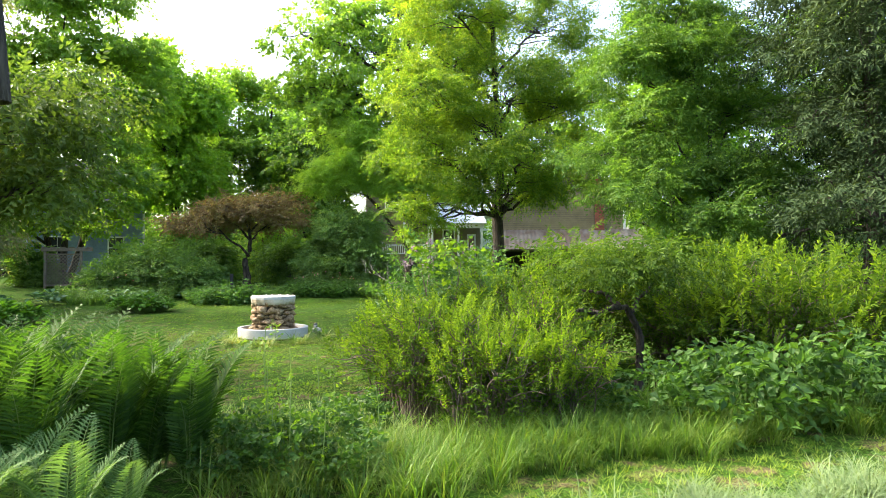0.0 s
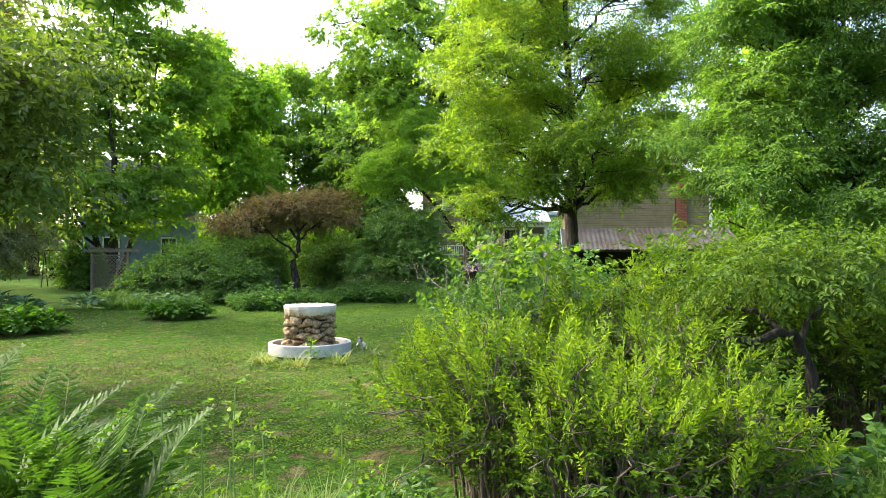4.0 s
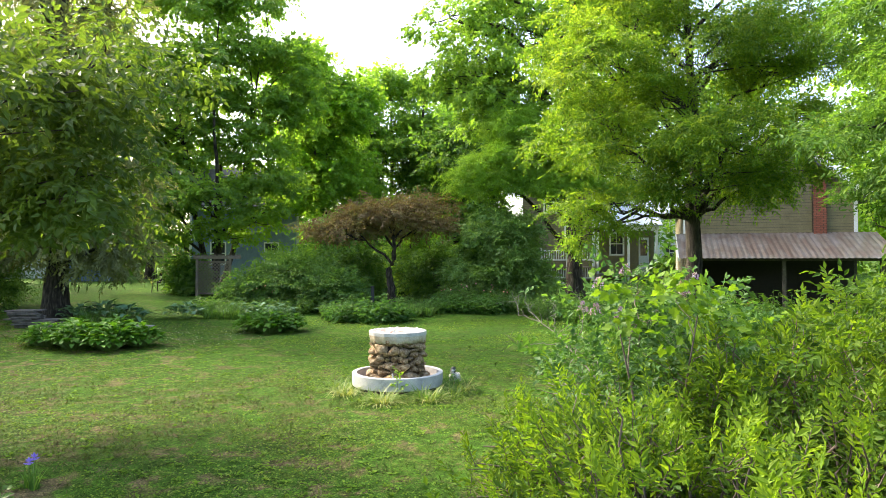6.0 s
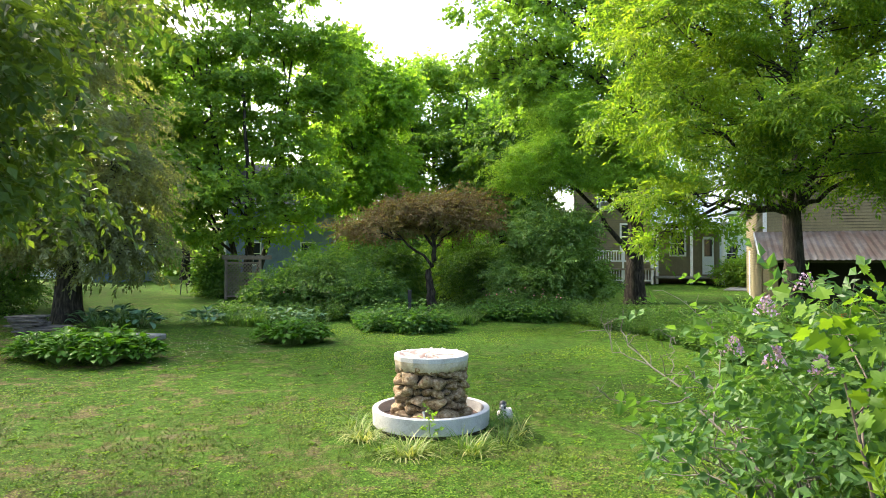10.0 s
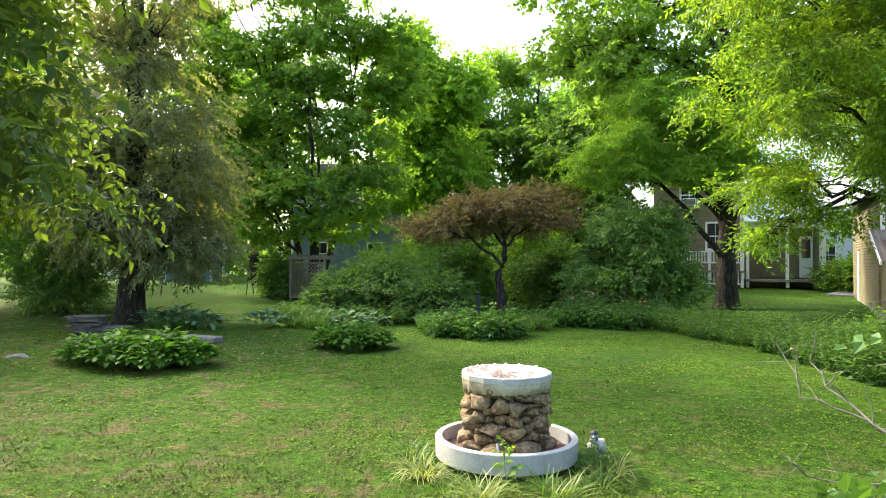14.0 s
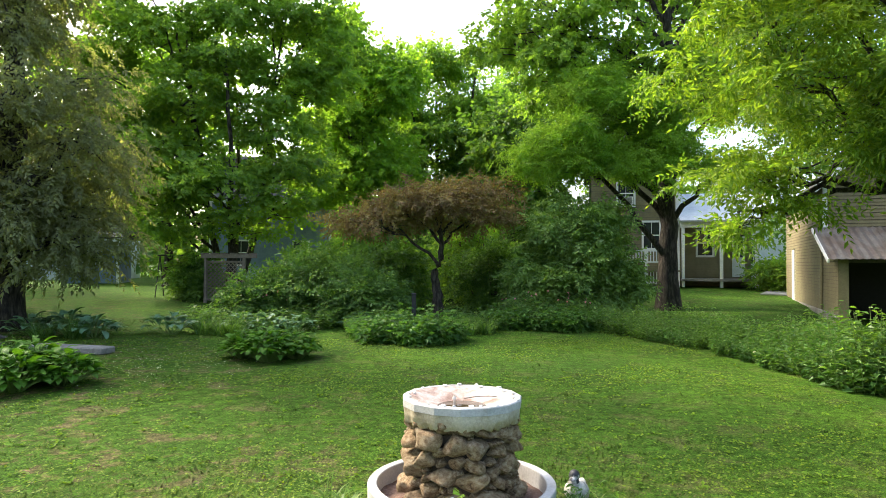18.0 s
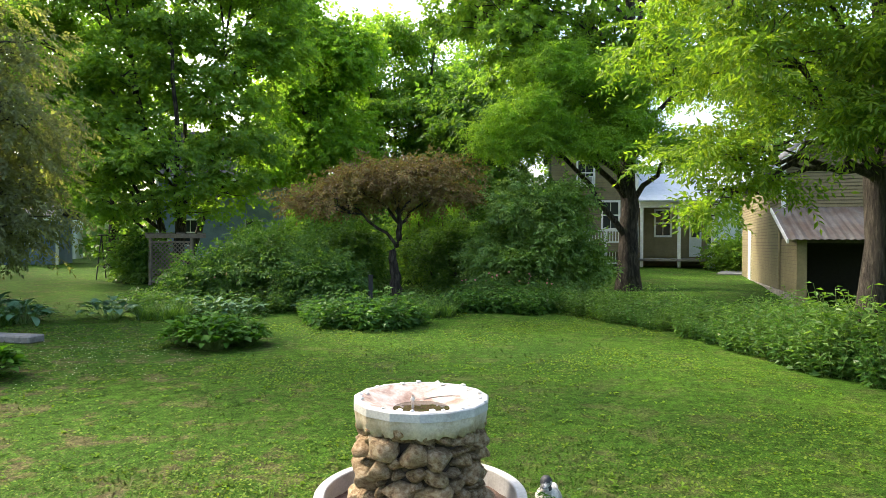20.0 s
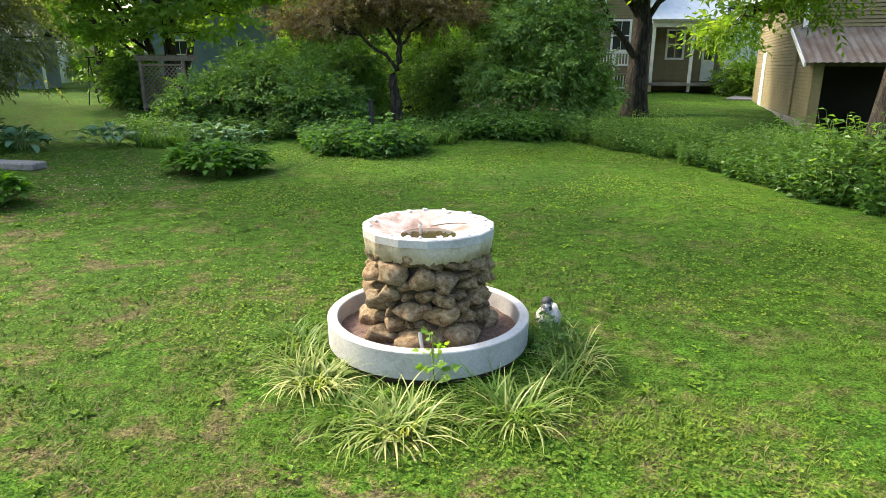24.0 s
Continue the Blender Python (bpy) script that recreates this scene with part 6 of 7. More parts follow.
        q = p[rr.integers(5, 9, m)] + rr.normal(0, 0.05, (m, 3))
        v, f = scattered(sprays("lilac", 9, 2), q, rr.normal(0, 1, (m, 3)), rr.uniform(0.2, 0.35, m), rr)
        part("foliage", mesh_np("foliage", v, f), LILAC, root)


lilac()


def iris(x, y, h, seed):
    r = np.random.default_rng(seed)
    root = thing("iris", (x, y, gzf(x, y)), "blue-purple iris flower on a thin stem", "flower", "irises")
    v, f = tube_np(bend((0, 0, -0.02), (0, 0, h), 0, 4, 0.006), [0.006, 0.005, 0.005, 0.004], 5)
    part("stem", mesh_np("stem", v, f, True), STEM, root)
    a = np.arange(6) * math.pi / 3
    al = unit(np.stack([np.cos(a), np.sin(a), np.where(np.arange(6) % 2 == 0, 0.9, -0.45)], 1))
    v, f = leaf_set(np.tile([0, 0, h], (6, 1)), al, unit(np.cross(al, [0, 0, 1.0])), np.full(6, 0.055), np.full(6, 0.022), 0.3, 0.25)
    part("petals", mesh_np("petals", v, f), IRIS_FLOWER, root)
    v, f = blades(14, r, 0.04, h * 0.85, 0.012, 0.2, 4, 0.25)
    part("foliage", mesh_np("foliage", v, f), PERENNIAL, root)


iris(-1.75, 10.7, 0.3, 1)
iris(-1.82, 10.75, 0.24, 2)


# ---- things on the lawn ----
slab = thing("stone_slab", (-5.6, 23.9, gzf(-5.6, 23.9)), "long grey stone slab lying in the grass", "slab")
slab.rotation_euler = (0, 0, radians(-18))
part("slab", boxed(-0.95, 0.95, -0.2, 0.2, -0.03, 0.12, 0.025), SLAB, slab)
edging = thing("white_stone", (-7.6, 20.6, gzf(-7.6, 20.6)), "flat pale stone beside the hosta", "stone")
sm = part("stone", STONES[3].copy(), SLAB, edging)
sm.data.materials[0] = SLAB
sm.scale = (0.5, 0.25, 0.16)
pile = thing("wood_pile", (-8.1, 24.3, gzf(-8.1, 24.3)), "low stack of dark weathered boards under the cedar", "wood pile")
r = np.random.default_rng(81)
BOARD = bpy.data.meshes.new("board")
bm = boxed(-0.5, 0.5, -0.08, 0.08, 0.0, 0.045, 0.006)
bm.to_mesh(BOARD)
bm.free()
BOARD.materials.append(DARK_BOARD)
for lay in range(11):
    for k in range(4 if lay < 5 else 3):
        ob = new("board", BOARD)
        ob.parent = pile
        ob.matrix_basis = pose(r.normal(0.1 if lay < 5 else -0.25, 0.06), -0.35 + k * 0.2 + r.normal(0, 0.03), 0.01 + lay * 0.047, 0, 0, r.normal(0, 6)) @ Matrix.Diagonal(((1.15 if lay < 5 else 0.75) * r.uniform(0.9, 1.1), 1, 1, 1))
post = thing("post", (1.7, 28.3, gzf(1.7, 28.3)), "short dark square post in the flower bed", "post")
part("shaft", boxed(-0.06, 0.06, -0.06, 0.06, -0.1, 1.0, 0.008), BLACK_METAL, post)
part("cap", boxed(-0.075, 0.075, -0.075, 0.075, 1.0, 1.03, 0.006), BLACK_METAL, post)


def lattice_arbour():
    x, y = -5.55, 35.4
    root = thing("lattice_arbour", (x, y, gzf(x, y)), "weathered grey wooden lattice screen with a beam on top", "trellis")
    root.rotation_euler = (0, 0, radians(-12))
    for px in (-0.85, 0.75):
        part("post", boxed(px - 0.05, px + 0.05, -0.05, 0.05, -0.1, 1.78, 0.006), GREY_WOOD, root)
    for py in (-0.07, 0.07):
        part("beam", boxed(-1.0, 1.25, py - 0.02, py + 0.02, 1.78, 1.93, 0.005), GREY_WOOD, root)
    for k in range(6):
        part("cross_rail", boxed(-0.9 + k * 0.4, -0.86 + k * 0.4, -0.3, 0.3, 1.93, 1.98, 0.004), GREY_WOOD, root)
    for zz in (0.12, 1.6):
        part("rail", boxed(-0.8, 0.7, -0.03, 0.03, zz, zz + 0.07, 0.004), GREY_WOOD, root)
    for sg, off in ((1, -0.012), (-1, 0.012)):
        for k in range(18):
            c = -0.8 - 1.48 + k * 0.165 + (0 if sg > 0 else 0)
            # strips at 45 degrees, cut to the panel
            lo, hi = max(-0.8, c), min(0.7, c + 1.44)
            if hi - lo < 0.1:
                continue
            a0, b0 = (lo, 0.17 + (lo - c)), (hi, 0.17 + (hi - c))
            if sg < 0:
                a0, b0 = (-0.1 - a0[0], a0[1]), (-0.1 - b0[0], b0[1])
            L = math.hypot(b0[0] - a0[0], b0[1] - a0[1])
            ang = math.atan2(b0[1] - a0[1], b0[0] - a0[0])
            ob = part("slat", boxed(0, L, -0.005, 0.005, -0.016, 0.016), GREY_WOOD, root)
            ob.matrix_basis = Matrix.Translation((a0[0], off, a0[1])) @ Matrix.Rotation(-ang, 4, "Y")


lattice_arbour()


def garden_swing():
    x, y = -8.1, 37.5
    root = thing("garden_swing", (x, y, gzf(x, y)), "dark metal frame swing seat under the trees", "swing")
    for px in (-0.75, 0.75):
        for py in (-0.5, 0.5):
            v, f = tube_np([(px, py, -0.05), (px, 0, 1.75)], [0.025, 0.025], 8)
            part("leg", mesh_np("leg", v, f, True), BLACK_METAL, root)
    v, f = tube_np([(-0.85, 0, 1.75), (0.85, 0, 1.75)], [0.03, 0.03], 8)
    part("top_bar", mesh_np("top_bar", v, f, True), BLACK_METAL, root)
    part("seat", boxed(-0.6, 0.6, -0.25, 0.2, 0.45, 0.52, 0.01), BLACK_METAL, root)
    part("backrest", boxed(-0.6, 0.6, 0.2, 0.25, 0.5, 0.95, 0.01), BLACK_METAL, root)
    for px in (-0.55, 0.55):
        v, f = tube_np([(px, 0, 0.52), (px, 0, 1.74)], [0.008, 0.008], 5)
        part("hanger", mesh_np("hanger", v, f, True), BLACK_METAL, root)


garden_swing()


# ---- buildings ----
def clapboards(parent, x0, x1, z0, z1, y, step, material, holes=(), gable=None, flip=False):
    """Lapped boards, each its own mesh, on a wall facing -y at y (in the parent's space); holes are (x0, x1, z0, z1).
    On a dark wall the gap under each board stands in for the lap's shadow.
    """
    k = 0
    zz = z0
    while zz < z1 - 0.02:
        a, b = x0, x1
        if gable:
            eave, ridge, half = gable
            if zz > eave:
                c = (x0 + x1) / 2
                w = half * (1 - (zz - eave) / (ridge - eave))
                a, b = c - w, c + w
        spans = [(a, b)]
        for h0, h1, g0, g1 in holes:
            if zz + step > g0 + 0.01 and zz < g1 - 0.01:
                spans = [s for p, q in spans for s in ((p, min(q, h0)), (max(p, h1), q)) if s[1] - s[0] > 0.02]
        for p, q in spans:
            bm = bmesh.new()
            vs = [bm.verts.new(c) for c in ((p, y - 0.03, zz + 0.012), (q, y - 0.03, zz + 0.012), (q, y - 0.012, zz + step), (p, y - 0.012, zz + step), (p, y - 0.002, zz + 0.012), (q, y - 0.002, zz + 0.012), (q, y - 0.002, zz + step), (p, y - 0.002, zz + step))]
            for f in ((0, 1, 2, 3), (5, 4, 7, 6), (4, 5, 1, 0), (3, 2, 6, 7), (4, 0, 3, 7), (1, 5, 6, 2)):
                bm.faces.new([vs[i] for i in f])
            part("clapboard", bm, material, parent)
        zz += step


def side(parent, name, m):
    """A wall frame of its own below a house, so that boards can be laid facing -y."""
    ob = new(name)
    ob.empty_display_size = 0.1
    ob.parent = parent
    ob.matrix_basis = m
    return ob


def sash_window(parent, x0, x1, z0, z1, y, trim=0.1, ac=False):
    win = part("window", boxed(x0, x1, y - 0.01, y + 0.02, z0, z1), GLASS, parent, "dark window panes")
    for a, b, c, d in ((x0 - trim, x0, z0 - trim, z1 + trim), (x1, x1 + trim, z0 - trim, z1 + trim), (x0, x1, z1, z1 + trim), (x0, x1, z0 - trim, z0)):
        part("frame", boxed(a, b, y - 0.05, y, c, d, 0.004), WHITE, win, "white painted frame")
    zm = (z0 + z1) / 2
    part("sash_bar", boxed(x0, x1, y - 0.035, y - 0.008, zm - 0.03, zm + 0.03), WHITE, win)
    part("sash_bar", boxed((x0 + x1) / 2 - 0.012, (x0 + x1) / 2 + 0.012, y - 0.03, y - 0.008, z0, z1), WHITE, win)
    if ac:
        unit_ob = part("air_conditioner", boxed(x0 + 0.05, x1 - 0.05, y - 0.4, y - 0.036, z0, z0 + 0.4, 0.02), WHITE, parent, "white window air conditioner")
        for k in range(8):
            part("vent_slat", boxed(x0 + 0.1, x1 - 0.1, y - 0.412, y - 0.4, z0 + 0.05 + k * 0.04, z0 + 0.07 + k * 0.04), BLACK_METAL, unit_ob)


def slab_roof(parent, name, pts, thick, material):
    """A roof sheet through four points, with thickness."""
    a = [Vector(p) for p in pts]
    n = (a[1] - a[0]).cross(a[3] - a[0]).normalized() * thick
    bm = bmesh.new()
    vs = [bm.verts.new(p) for p in a] + [bm.verts.new(p - n) for p in a]
    for f in ((0, 1, 2, 3), (7, 6, 5, 4), (0, 4, 5, 1), (1, 5, 6, 2), (2, 6, 7, 3), (3, 7, 4, 0)):
        bm.faces.new([vs[i] for i in f])
    return part(name, bm, material, parent)


TURNED = -25.0


def barn():
    """Tan barn, gable to the garden, with an open lean-to under a rusty metal roof."""
    bx, by = 13.3, 26.75
    W, D, LEAN_D = 6.1, 9.0, 2.3
    root = thing("barn", (bx, by, gzf(14, 28) + 0.02), "tan clapboard barn with a rusty metal lean-to roof and brick chimney", "barn")
    root.rotation_euler = (0, 0, radians(TURNED))
    # local: x along the front, y away from the garden; the lean-to's front is y = 0, the main wall y = LEAN_D
    z_e, z_r, z_lo, z_hi = 4.2, 6.9, 1.78, 2.75
    bm = bmesh.new()
    for p in ((0.02, W - 0.02, LEAN_D + 0.02, LEAN_D + 0.14, z_lo, z_e), (0.0, 0.12, LEAN_D + 0.02, LEAN_D + D, 0, z_e), (W - 0.12, W, LEAN_D + 0.02, LEAN_D + D, 0, z_e), (0, W, LEAN_D + D - 0.12, LEAN_D + D, 0, z_e)):
        box(bm, *p)
    # walls behind the boards are dark, to draw the laps' shadow lines
    part("wall", bm, DARK_BOARD, root)
    # near-black wall: the shade inside the lean-to is put into its colour
    part("back_wall", boxed(0.1, W - 0.1, LEAN_D + 0.02, LEAN_D + 0.1, 0, z_lo + 0.02), SHADED_INSIDE, root, "inner wall of the lean-to, darkened for the shade inside")
    bm = bmesh.new()
    for yy in (LEAN_D + 0.1, LEAN_D + D - 0.1):
        vs = [bm.verts.new(c) for c in ((0, yy, z_e), (W, yy, z_e), (W / 2, yy, z_r))]
        bm.faces.new(vs)
    part("gable", bm, DARK_BOARD, root)
    clapboards(root, 0, W, z_hi, z_r - 0.1, LEAN_D, 0.105, TAN, [(W - 1.5, W - 1.0, 0, 9)], (z_e, z_r, W / 2))
    left = side(root, "side_wall", Matrix.Rotation(radians(-90), 4, "Z"))
    # on the left side: its -x runs away from the garden
    clapboards(left, -(LEAN_D + D), 0.0, 0.22, z_lo - 0.05, -0.005, 0.105, TAN, [(-9.3, -8.6, 0, 9)])
    clapboards(left, -(LEAN_D + D), -LEAN_D, z_lo - 0.05 + 0.1 * 0, z_e, -0.005, 0.105, TAN, [(-9.3, -8.6, 0, 2.2)])
    bm = bmesh.new()
    vs = [bm.verts.new(c) for c in ((0.0, 0.03, 0.1), (0.0, LEAN_D, 0.1), (0.0, LEAN_D, z_hi - 0.05), (0.0, 0.03, z_lo - 0.03), (0.08, 0.03, 0.1), (0.08, LEAN_D, 0.1), (0.08, LEAN_D, z_hi - 0.05), (0.08, 0.03, z_lo - 0.03))]
    for f in ((0, 1, 2, 3), (7, 6, 5, 4), (0, 3, 7, 4), (1, 5, 6, 2), (3, 2, 6, 7)):
        bm.faces.new([vs[i] for i in f])
    part("lean_to_side", bm, DARK_BOARD, root)
    part("corner_post", boxed(-0.03, 0.22, -0.03, 0.04, 0, z_lo), TAN, root, "tan corner post of the opening")
    part("post", boxed(W * 0.52, W * 0.52 + 0.12, 0, 0.12, -0.1, z_lo), DARK_BOARD, root)
    part("post", boxed(W + 0.1, W + 0.24, 0, 0.14, -0.1, z_lo), DARK_BOARD, root)
    part("header", boxed(0.1, W + 0.2, 0.0, 0.12, z_lo - 0.12, z_lo - 0.01), DARK_BOARD, root)
    part("foundation", boxed(-0.06, 0.1, 0.1, LEAN_D + D, -0.5, 0.21, 0.02), FOUNDATION, root, "rough stone foundation")
    part("door_frame", boxed(-0.05, 0.02, 8.6, 9.3, 0.2, 2.2, 0.004), WHITE, root, "white painted door frame in the side wall")
    v, f = tube_np([(-0.07, LEAN_D, 0.25), (-0.07, LEAN_D, z_hi)], [0.035, 0.035], 8)
    part("downspout", mesh_np("downspout", v, f, True), TAN, root, "tan downspout")
    # corrugated sheets of the lean-to
    n = 9
    for k in range(n):
        x0, x1 = -0.3 + (W + 0.9) * k / n, -0.3 + (W + 0.9) * (k + 1) / n + 0.03
        m = 9
        xs = np.linspace(x0, x1, m)
        wave = 0.012 * np.cos(np.arange(m) * math.pi)
        lo = np.stack([xs, np.full(m, -0.35), z_lo - 0.02 + wave + 0.003 * k % 0.006], 1)
        hi = np.stack([xs, np.full(m, LEAN_D - 0.03), z_hi + wave + 0.003 * k % 0.006], 1)
        v = np.concatenate([lo, hi, lo - [0, 0, 0.008], hi - [0, 0, 0.008]])
        i = np.arange(m - 1)
        f = np.concatenate([np.stack([i, i + 1, m + i + 1, m + i], 1), np.stack([2 * m + i, 3 * m + i, 3 * m + i + 1, 2 * m + i + 1], 1), np.stack([i, 2 * m + i, 2 * m + i + 1, i + 1], 1)])
        part("roof_sheet", mesh_np("roof_sheet", v, f), RUST, root, "rusty corrugated metal sheet")
    slab_roof(root, "rake_board", [(-0.33, -0.36, z_lo - 0.02), (-0.28, -0.36, z_lo - 0.02), (-0.28, LEAN_D, z_hi), (-0.33, LEAN_D, z_hi)], 0.12, WHITE)
    slab_roof(root, "roof", [(-0.35, LEAN_D - 0.35, z_e - 0.28), (-0.35, LEAN_D + D + 0.3, z_e - 0.28), (W / 2, LEAN_D + D + 0.3, z_r + 0.06), (W / 2, LEAN_D - 0.35, z_r + 0.06)], -0.1, SHINGLE)
    slab_roof(root, "roof", [(W / 2, LEAN_D - 0.35, z_r + 0.06), (W / 2, LEAN_D + D + 0.3, z_r + 0.06), (W + 0.35, LEAN_D + D + 0.3, z_e - 0.28), (W + 0.35, LEAN_D - 0.35, z_e - 0.28)], -0.1, SHINGLE)
    for s in (0, 1):
        x0, x1 = (W + 0.36, W / 2) if s else (-0.36, W / 2)
        slab_roof(root, "rake_board", [(x0, LEAN_D - 0.38, z_e - 0.27), (x1, LEAN_D - 0.38, z_r + 0.07), (x1, LEAN_D - 0.33, z_r + 0.07), (x0, LEAN_D - 0.33, z_e - 0.27)], 0.16, WHITE)
    part("corner_board", boxed(W - 0.1, W + 0.03, LEAN_D - 0.03, LEAN_D, z_hi, z_e, 0.003), WHITE, root)
    part("corner_board", boxed(-0.03, 0.1, LEAN_D - 0.035, LEAN_D - 0.024, z_hi, z_e, 0.003), WHITE, root)
    # brick chimney against the gable
    core = part("chimney", boxed(W - 1.48, W - 1.02, LEAN_D - 0.13, LEAN_D + 0.2, z_hi - 0.1, 7.4), MORTAR, root, "red brick chimney")
    BR = bpy.data.meshes.new("brick")
    b2 = boxed(-0.098, 0.098, -0.02, 0.02, 0, 0.057, 0.004)
    b2.to_mesh(BR)
    b2.free()
    BR.materials.append(BRICK)
    for row in range(62):
        for k in range(2 + row % 2):
            ob = new("brick", BR)
            ob.parent = core
            s = 1.05 if not (row % 2 and k in (0, 2)) else 0.5
            xx = W - 1.25 + ((k - 0.5) * 0.222 if row % 2 == 0 else (-0.172, 0, 0.172)[k])
            ob.matrix_basis = Matrix.Translation((xx, LEAN_D - 0.128, z_hi - 0.08 + row * 0.069)) @ Matrix.Diagonal((s, 1, 1, 1))


barn()
bucket = thing("bucket", (15.0, 25.6, gzf(15, 25.6)), "red bucket in the open lean-to", "bucket")
v, f = lathe([(0.001, 0), (0.14, 0), (0.19, 0.34), (0.18, 0.34), (0.13, 0.02)], 20)
part("body", mesh_np("body", v, f, True), RED_PAINT, bucket)


def house():
    """Tan two-storey house with white trim, a porch with a rail, and a lower wing."""
    hx, hy = 15.2, 41.5
    root = thing("house", (hx, hy, gzf(hx, hy)), "tan two-storey clapboard house with white trim and a porch", "house")
    root.rotation_euler = (0, 0, radians(TURNED * 0.6))
    W = 4.3
    # local: the main block spans x from -W to 0, its front is y = 0; the wing goes on to the right
    bm = bmesh.new()
    box(bm, -W, 0, 0.02, 7, 0, 6.2)
    # dark backing, bared in the gaps as the boards' shadow lines
    part("wall", bm, DARK_BOARD, root)
    holes = [(-1.7, -0.95, 1.95, 3.25), (-2.95, -2.2, 4.15, 5.35)]
    clapboards(root, -W, 0, 0.5, 6.2, 0, 0.125, TAN, [(a - 0.1, b + 0.1, c - 0.1, d + 0.1) for a, b, c, d in holes])
    for k, (a, b, c, d) in enumerate(holes):
        sash_window(root, a, b, c, d, 0, 0.1, k == 1)
    part("corner_board", boxed(-0.16, 0.03, -0.06, 0.0, 0, 6.2, 0.004), WHITE, root)
    part("foundation", boxed(-W, 0, -0.04, 0.02, -0.3, 0.5), FOUNDATION, root)
    slab_roof(root, "roof", [(-W - 0.3, -0.4, 6.1), (0.3, -0.4, 6.1), (0.3, 3.5, 8.6), (-W - 0.3, 3.5, 8.6)], -0.12, SHINGLE)
    slab_roof(root, "roof", [(-W - 0.3, 3.5, 8.6), (0.3, 3.5, 8.6), (0.3, 7.4, 6.1), (-W - 0.3, 7.4, 6.1)], -0.12, SHINGLE)
    part("fascia", boxed(-W - 0.3, 0.3, -0.44, -0.4, 5.92, 6.12, 0.004), WHITE, root)
    # wing
    part("wing_wall", boxed(0.05, 3.6, 0.9, 6, 0, 3.2), TAN, root)
    clapboards(root, 0.05, 3.6, 0.5, 3.0, 0.88, 0.125, TAN, [(0.95, 1.85, 1.5, 2.95), (2.6, 3.4, 0.4, 2.75)])
    sash_window(root, 1.05, 1.75, 1.6, 2.85, 0.88)
    door = part("door", boxed(2.7, 3.3, 0.85, 0.88, 0.5, 2.6), WHITE, root, "white door of the porch")
    part("door_pane", boxed(2.8, 3.2, 0.84, 0.85, 1.5, 2.45), GLASS, door)
    for px in (0.12, 1.9, 3.5):
        part("porch_post", boxed(px - 0.07, px + 0.07, -0.6, -0.46, 0, 3.0, 0.008), WHITE, root)
    part("porch_beam", boxed(0.0, 3.65, -0.62, -0.42, 2.95, 3.25, 0.006), WHITE, root)
    part("porch_floor", boxed(0.0, 3.65, -0.7, 0.84, 0.3, 0.42, 0.006), SLAB, root)
    slab_roof(root, "wing_roof", [(-0.05, -0.8, 3.2), (3.8, -0.8, 3.2), (3.8, 3.0, 4.9), (-0.05, 3.0, 4.9)], -0.1, PALE_ROOF)
    # rail in front of the main block
    for zz in (0.15, 0.75, 1.2, 1.75):
        part("rail", boxed(-3.2, -0.2, -1.25, -1.19, zz, zz + 0.07, 0.004), WHITE, root)
    BAL = bpy.data.meshes.new("baluster")
    b2 = boxed(-0.022, 0.022, -0.022, 0.022, 0, 0.55)
    b2.to_mesh(BAL)
    b2.free()
    BAL.materials.append(WHITE)
    for base in (0.2, 1.22):
        for k in range(22):
            ob = new("baluster", BAL)
            ob.parent = root
            ob.location = (-3.15 + k * 0.138, -1.22, base)
    for px in (-3.2, -1.7, -0.2):
        part("rail_post", boxed(px - 0.05, px + 0.05, -1.28, -1.16, 0, 1.95, 0.006), WHITE, root)
    part("porch_deck", boxed(-3.3, -0.1, -1.3, -0.05, 0.75, 0.85), GREY_WOOD, root)


house()


def plain_house(name, x, y, w, d, h, ridge, turn, wall, roof, label, windows=1, step=0.16):
    root = thing(name, (x, y, gzf(x, y)), label, "house")
    root.rotation_euler = (0, 0, radians(turn))
    part("wall", boxed(-w / 2, w / 2, 0.02, d, -0.2, h), wall, root)
    holes = [(-w / 2 + (k + 0.5) * w / windows - 0.4, -w / 2 + (k + 0.5) * w / windows + 0.4, 1.1, 2.4) for k in range(windows)]
    clapboards(root, -w / 2, w / 2, 0.0, h, 0, step, wall, [(a - 0.09, b + 0.09, c - 0.09, e + 0.09) for a, b, c, e in holes])
    for a, b, c, e in holes:
        sash_window(root, a, b, c, e, 0, 0.09)
    slab_roof(root, "roof", [(-w / 2 - 0.3, -0.45, h - 0.12), (w / 2 + 0.3, -0.45, h - 0.12), (w / 2 + 0.3, d / 2, ridge), (-w / 2 - 0.3, d / 2, ridge)], -0.1, roof)
    slab_roof(root, "roof", [(-w / 2 - 0.3, d / 2, ridge), (w / 2 + 0.3, d / 2, ridge), (w / 2 + 0.3, d + 0.4, h - 0.12), (-w / 2 - 0.3, d + 0.4, h - 0.12)], -0.1, roof)
    part("fascia", boxed(-w / 2 - 0.3, w / 2 + 0.3, -0.48, -0.45, h - 0.3, h - 0.08, 0.004), WHITE, root)
    for sx in (-1, 1):
        part("corner_board", boxed(sx * w / 2 - 0.07, sx * w / 2 + 0.07, -0.03, 0.0, 0, h, 0.004), WHITE, root)
    return root


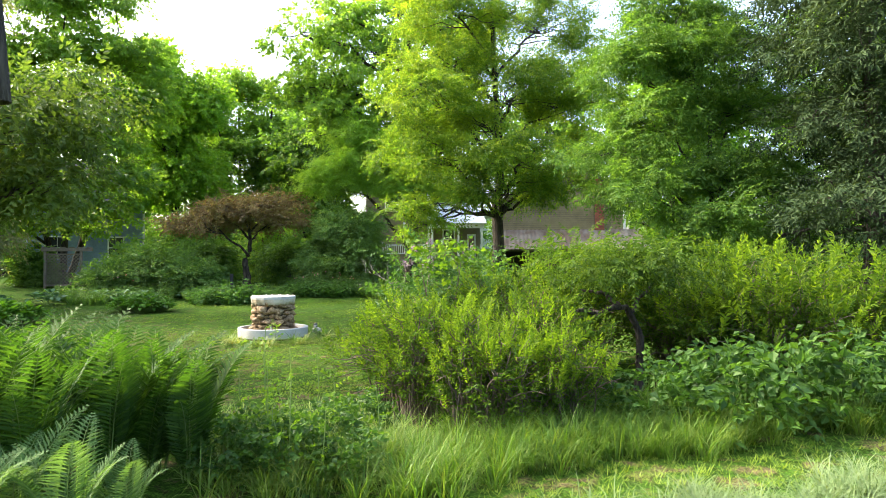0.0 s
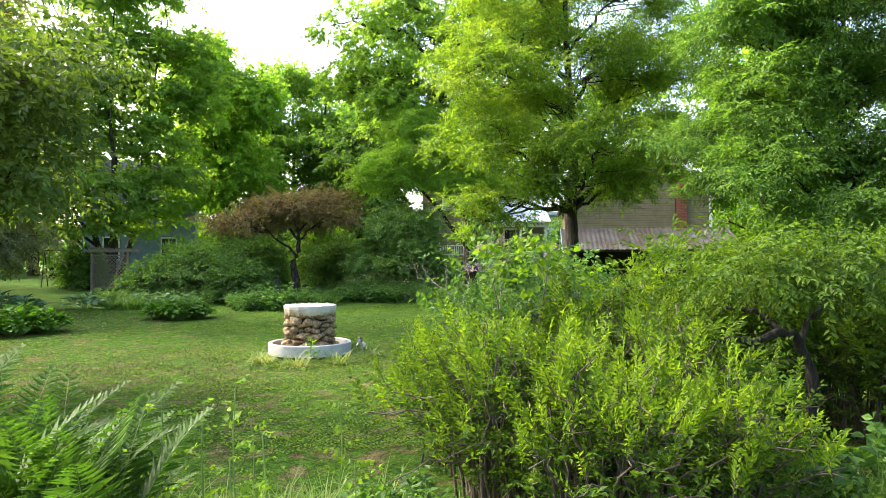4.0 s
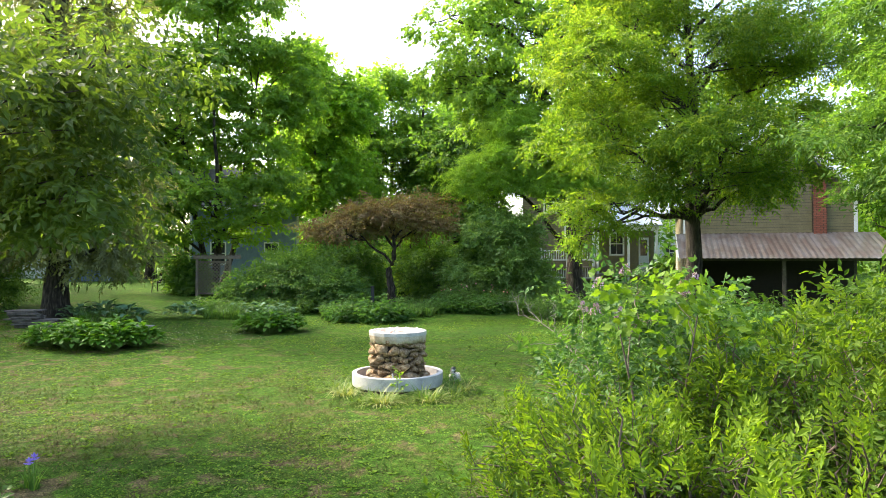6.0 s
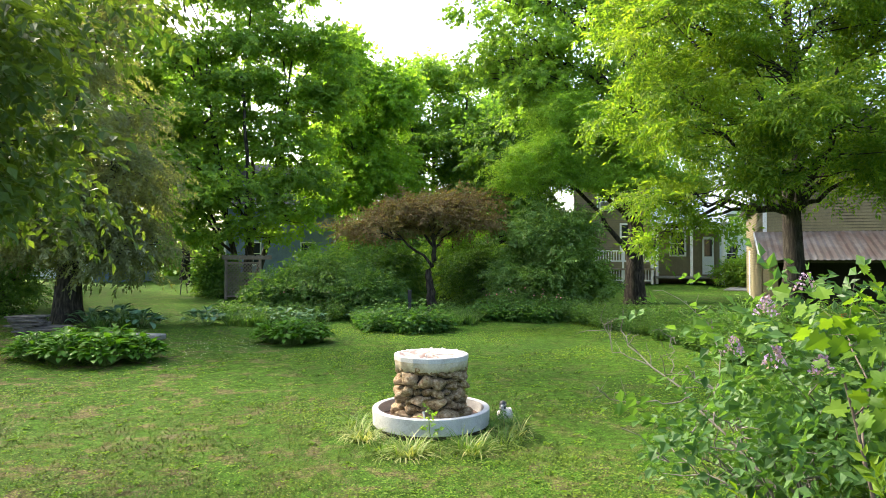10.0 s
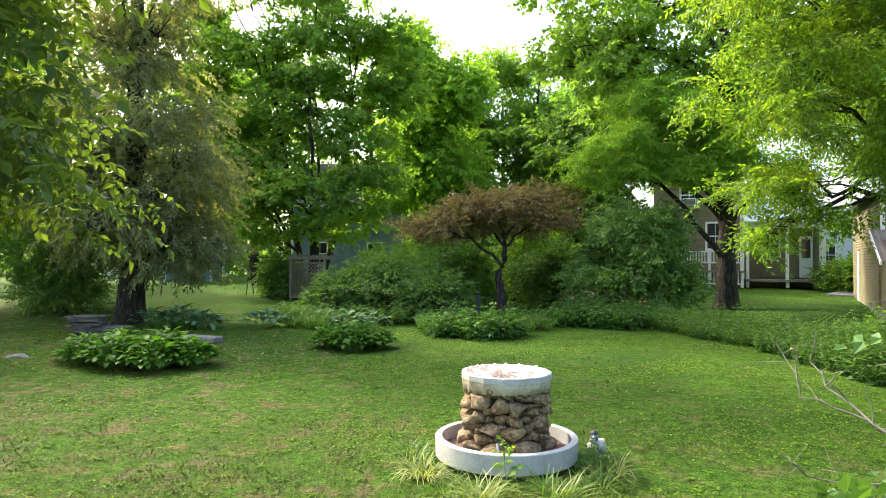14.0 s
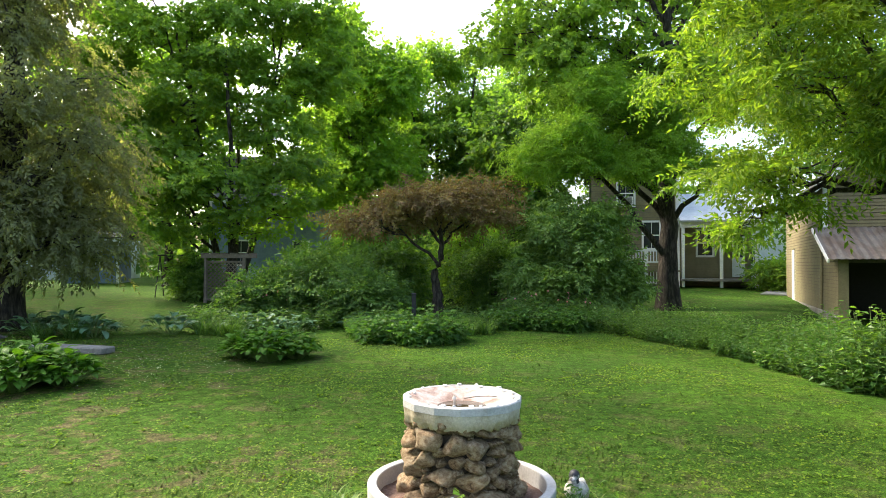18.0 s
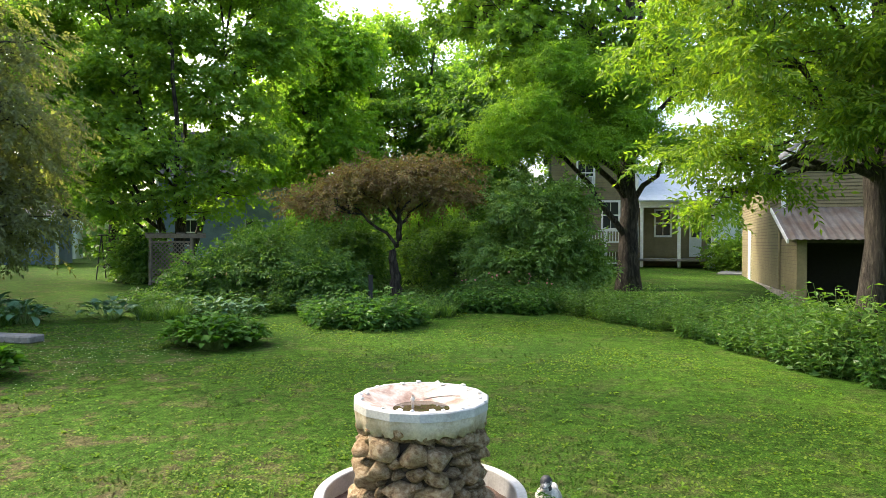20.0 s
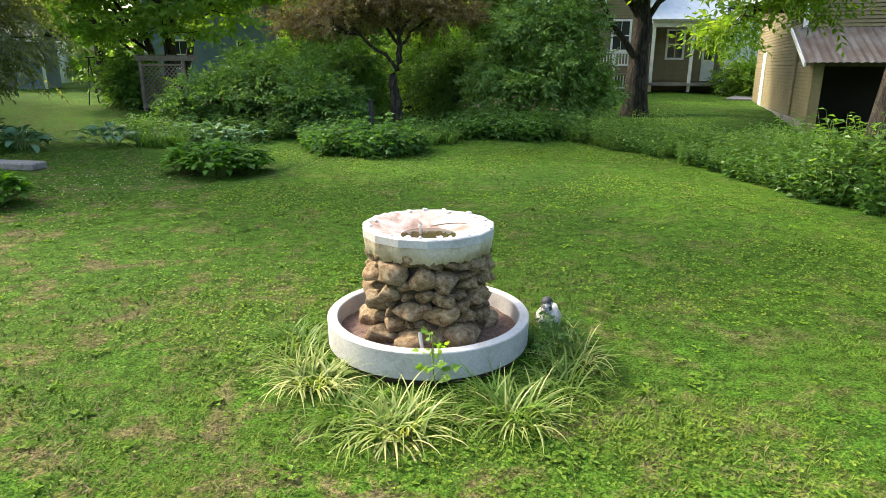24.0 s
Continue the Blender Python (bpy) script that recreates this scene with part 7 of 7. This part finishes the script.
plain_house("house", -6.2, 47.0, 6.6, 7, 4.8, 7.7, 8, BLUE_GREY, SHINGLE, "blue-grey clapboard house half hidden by the trees", 2)
plain_house("shed", -15.2, 45.0, 2.6, 3.0, 2.5, 3.6, 10, BLUE_GREY, SHINGLE, "blue-grey garden shed beyond the lawn", 1)
plain_house("house", -20.5, 52.0, 7.0, 7, 4.2, 6.8, 12, PALE_SIDING, SHINGLE, "pale house seen between the trees", 3)
plain_house("house", 30.5, 56.0, 9.0, 7, 5.2, 8.0, -20, PALE_SIDING, PALE_ROOF, "white house across the drive", 3)

# ---- drive and car ----
bm = bmesh.new()
n = 14
prev = None
for k in range(n):
    u = k / (n - 1)
    x, y = 18.4 + 9 * u + 3 * u * u, 36.6 + 11 * u
    pair = [bm.verts.new((x + dx, y + dy, gzf(x + dx, y + dy) + 0.05)) for dx, dy in ((-1.2, 1.0), (1.2, -1.0))]
    if prev:
        bm.faces.new((prev[0], prev[1], pair[1], pair[0]))
    prev = pair
drive = part("drive", bm, ASPHALT, None)
sol = drive.modifiers.new("thick", "SOLIDIFY")
sol.thickness = 0.06
tagged(drive, "pale asphalt drive beside the barn", "drive", "", "structure")


def car():
    x, y = 25.2, 44.0
    root = thing("car", (x, y, gzf(x, y) + 0.03), "dark parked car beside the white house", "car")
    root.rotation_euler = (0, 0, radians(60))
    bm = bmesh.new()
    prof = [(-2.1, 0.3), (-2.15, 0.75), (-1.5, 0.9), (-0.9, 1.38), (0.6, 1.4), (1.25, 0.95), (2.0, 0.8), (2.1, 0.35)]
    rows = [[bm.verts.new((px, yy * (0.86 if pz > 1 else 1), pz)) for px, pz in prof] for yy in (-0.85, 0.85)]
    for i in range(len(prof)):
        j = (i + 1) % len(prof)
        bm.faces.new((rows[0][i], rows[0][j], rows[1][j], rows[1][i]))
    bm.faces.new(rows[0][::-1])
    bm.faces.new(rows[1])
    bmesh.ops.bevel(bm, geom=list(bm.edges), offset=0.06, segments=2, affect="EDGES", profile=0.5)
    part("body", bm, CAR_PAINT, root)
    for sy in (-0.80, 0.80):
        part("side_window", boxed(-0.85, 0.7, sy - 0.03, sy + 0.03, 0.95, 1.28, 0.01), GLASS, root)
        for px in (-1.3, 1.3):
            v, f = lathe([(0.001, -0.1), (0.3, -0.1), (0.32, -0.06), (0.32, 0.06), (0.3, 0.1), (0.001, 0.1)], 24)
            wheel = part("wheel", mesh_np("wheel", v, f, True), BLACK_METAL, root)
            wheel.matrix_basis = pose(px, sy * 1.03, 0.3, 90, 0, 0)


car()

# sapling in front of the basin
weed("vine_sapling", FX - 0.04, FY - 0.82, 0.42, 600, YOUNG_MAPLE, "big_maple", 8, "small broad-leaved sapling against the basin", 0.8, "saplings")
settle(perennial("low_weed", PERENNIAL, "perennial", 33, 0.2, 0.28, 40, "low weeds beside the duck statue", "low weeds", size=0.55), [(2.95, 14.9, 0.8), (2.72, 14.75, 0.7)], np.random.default_rng(8))
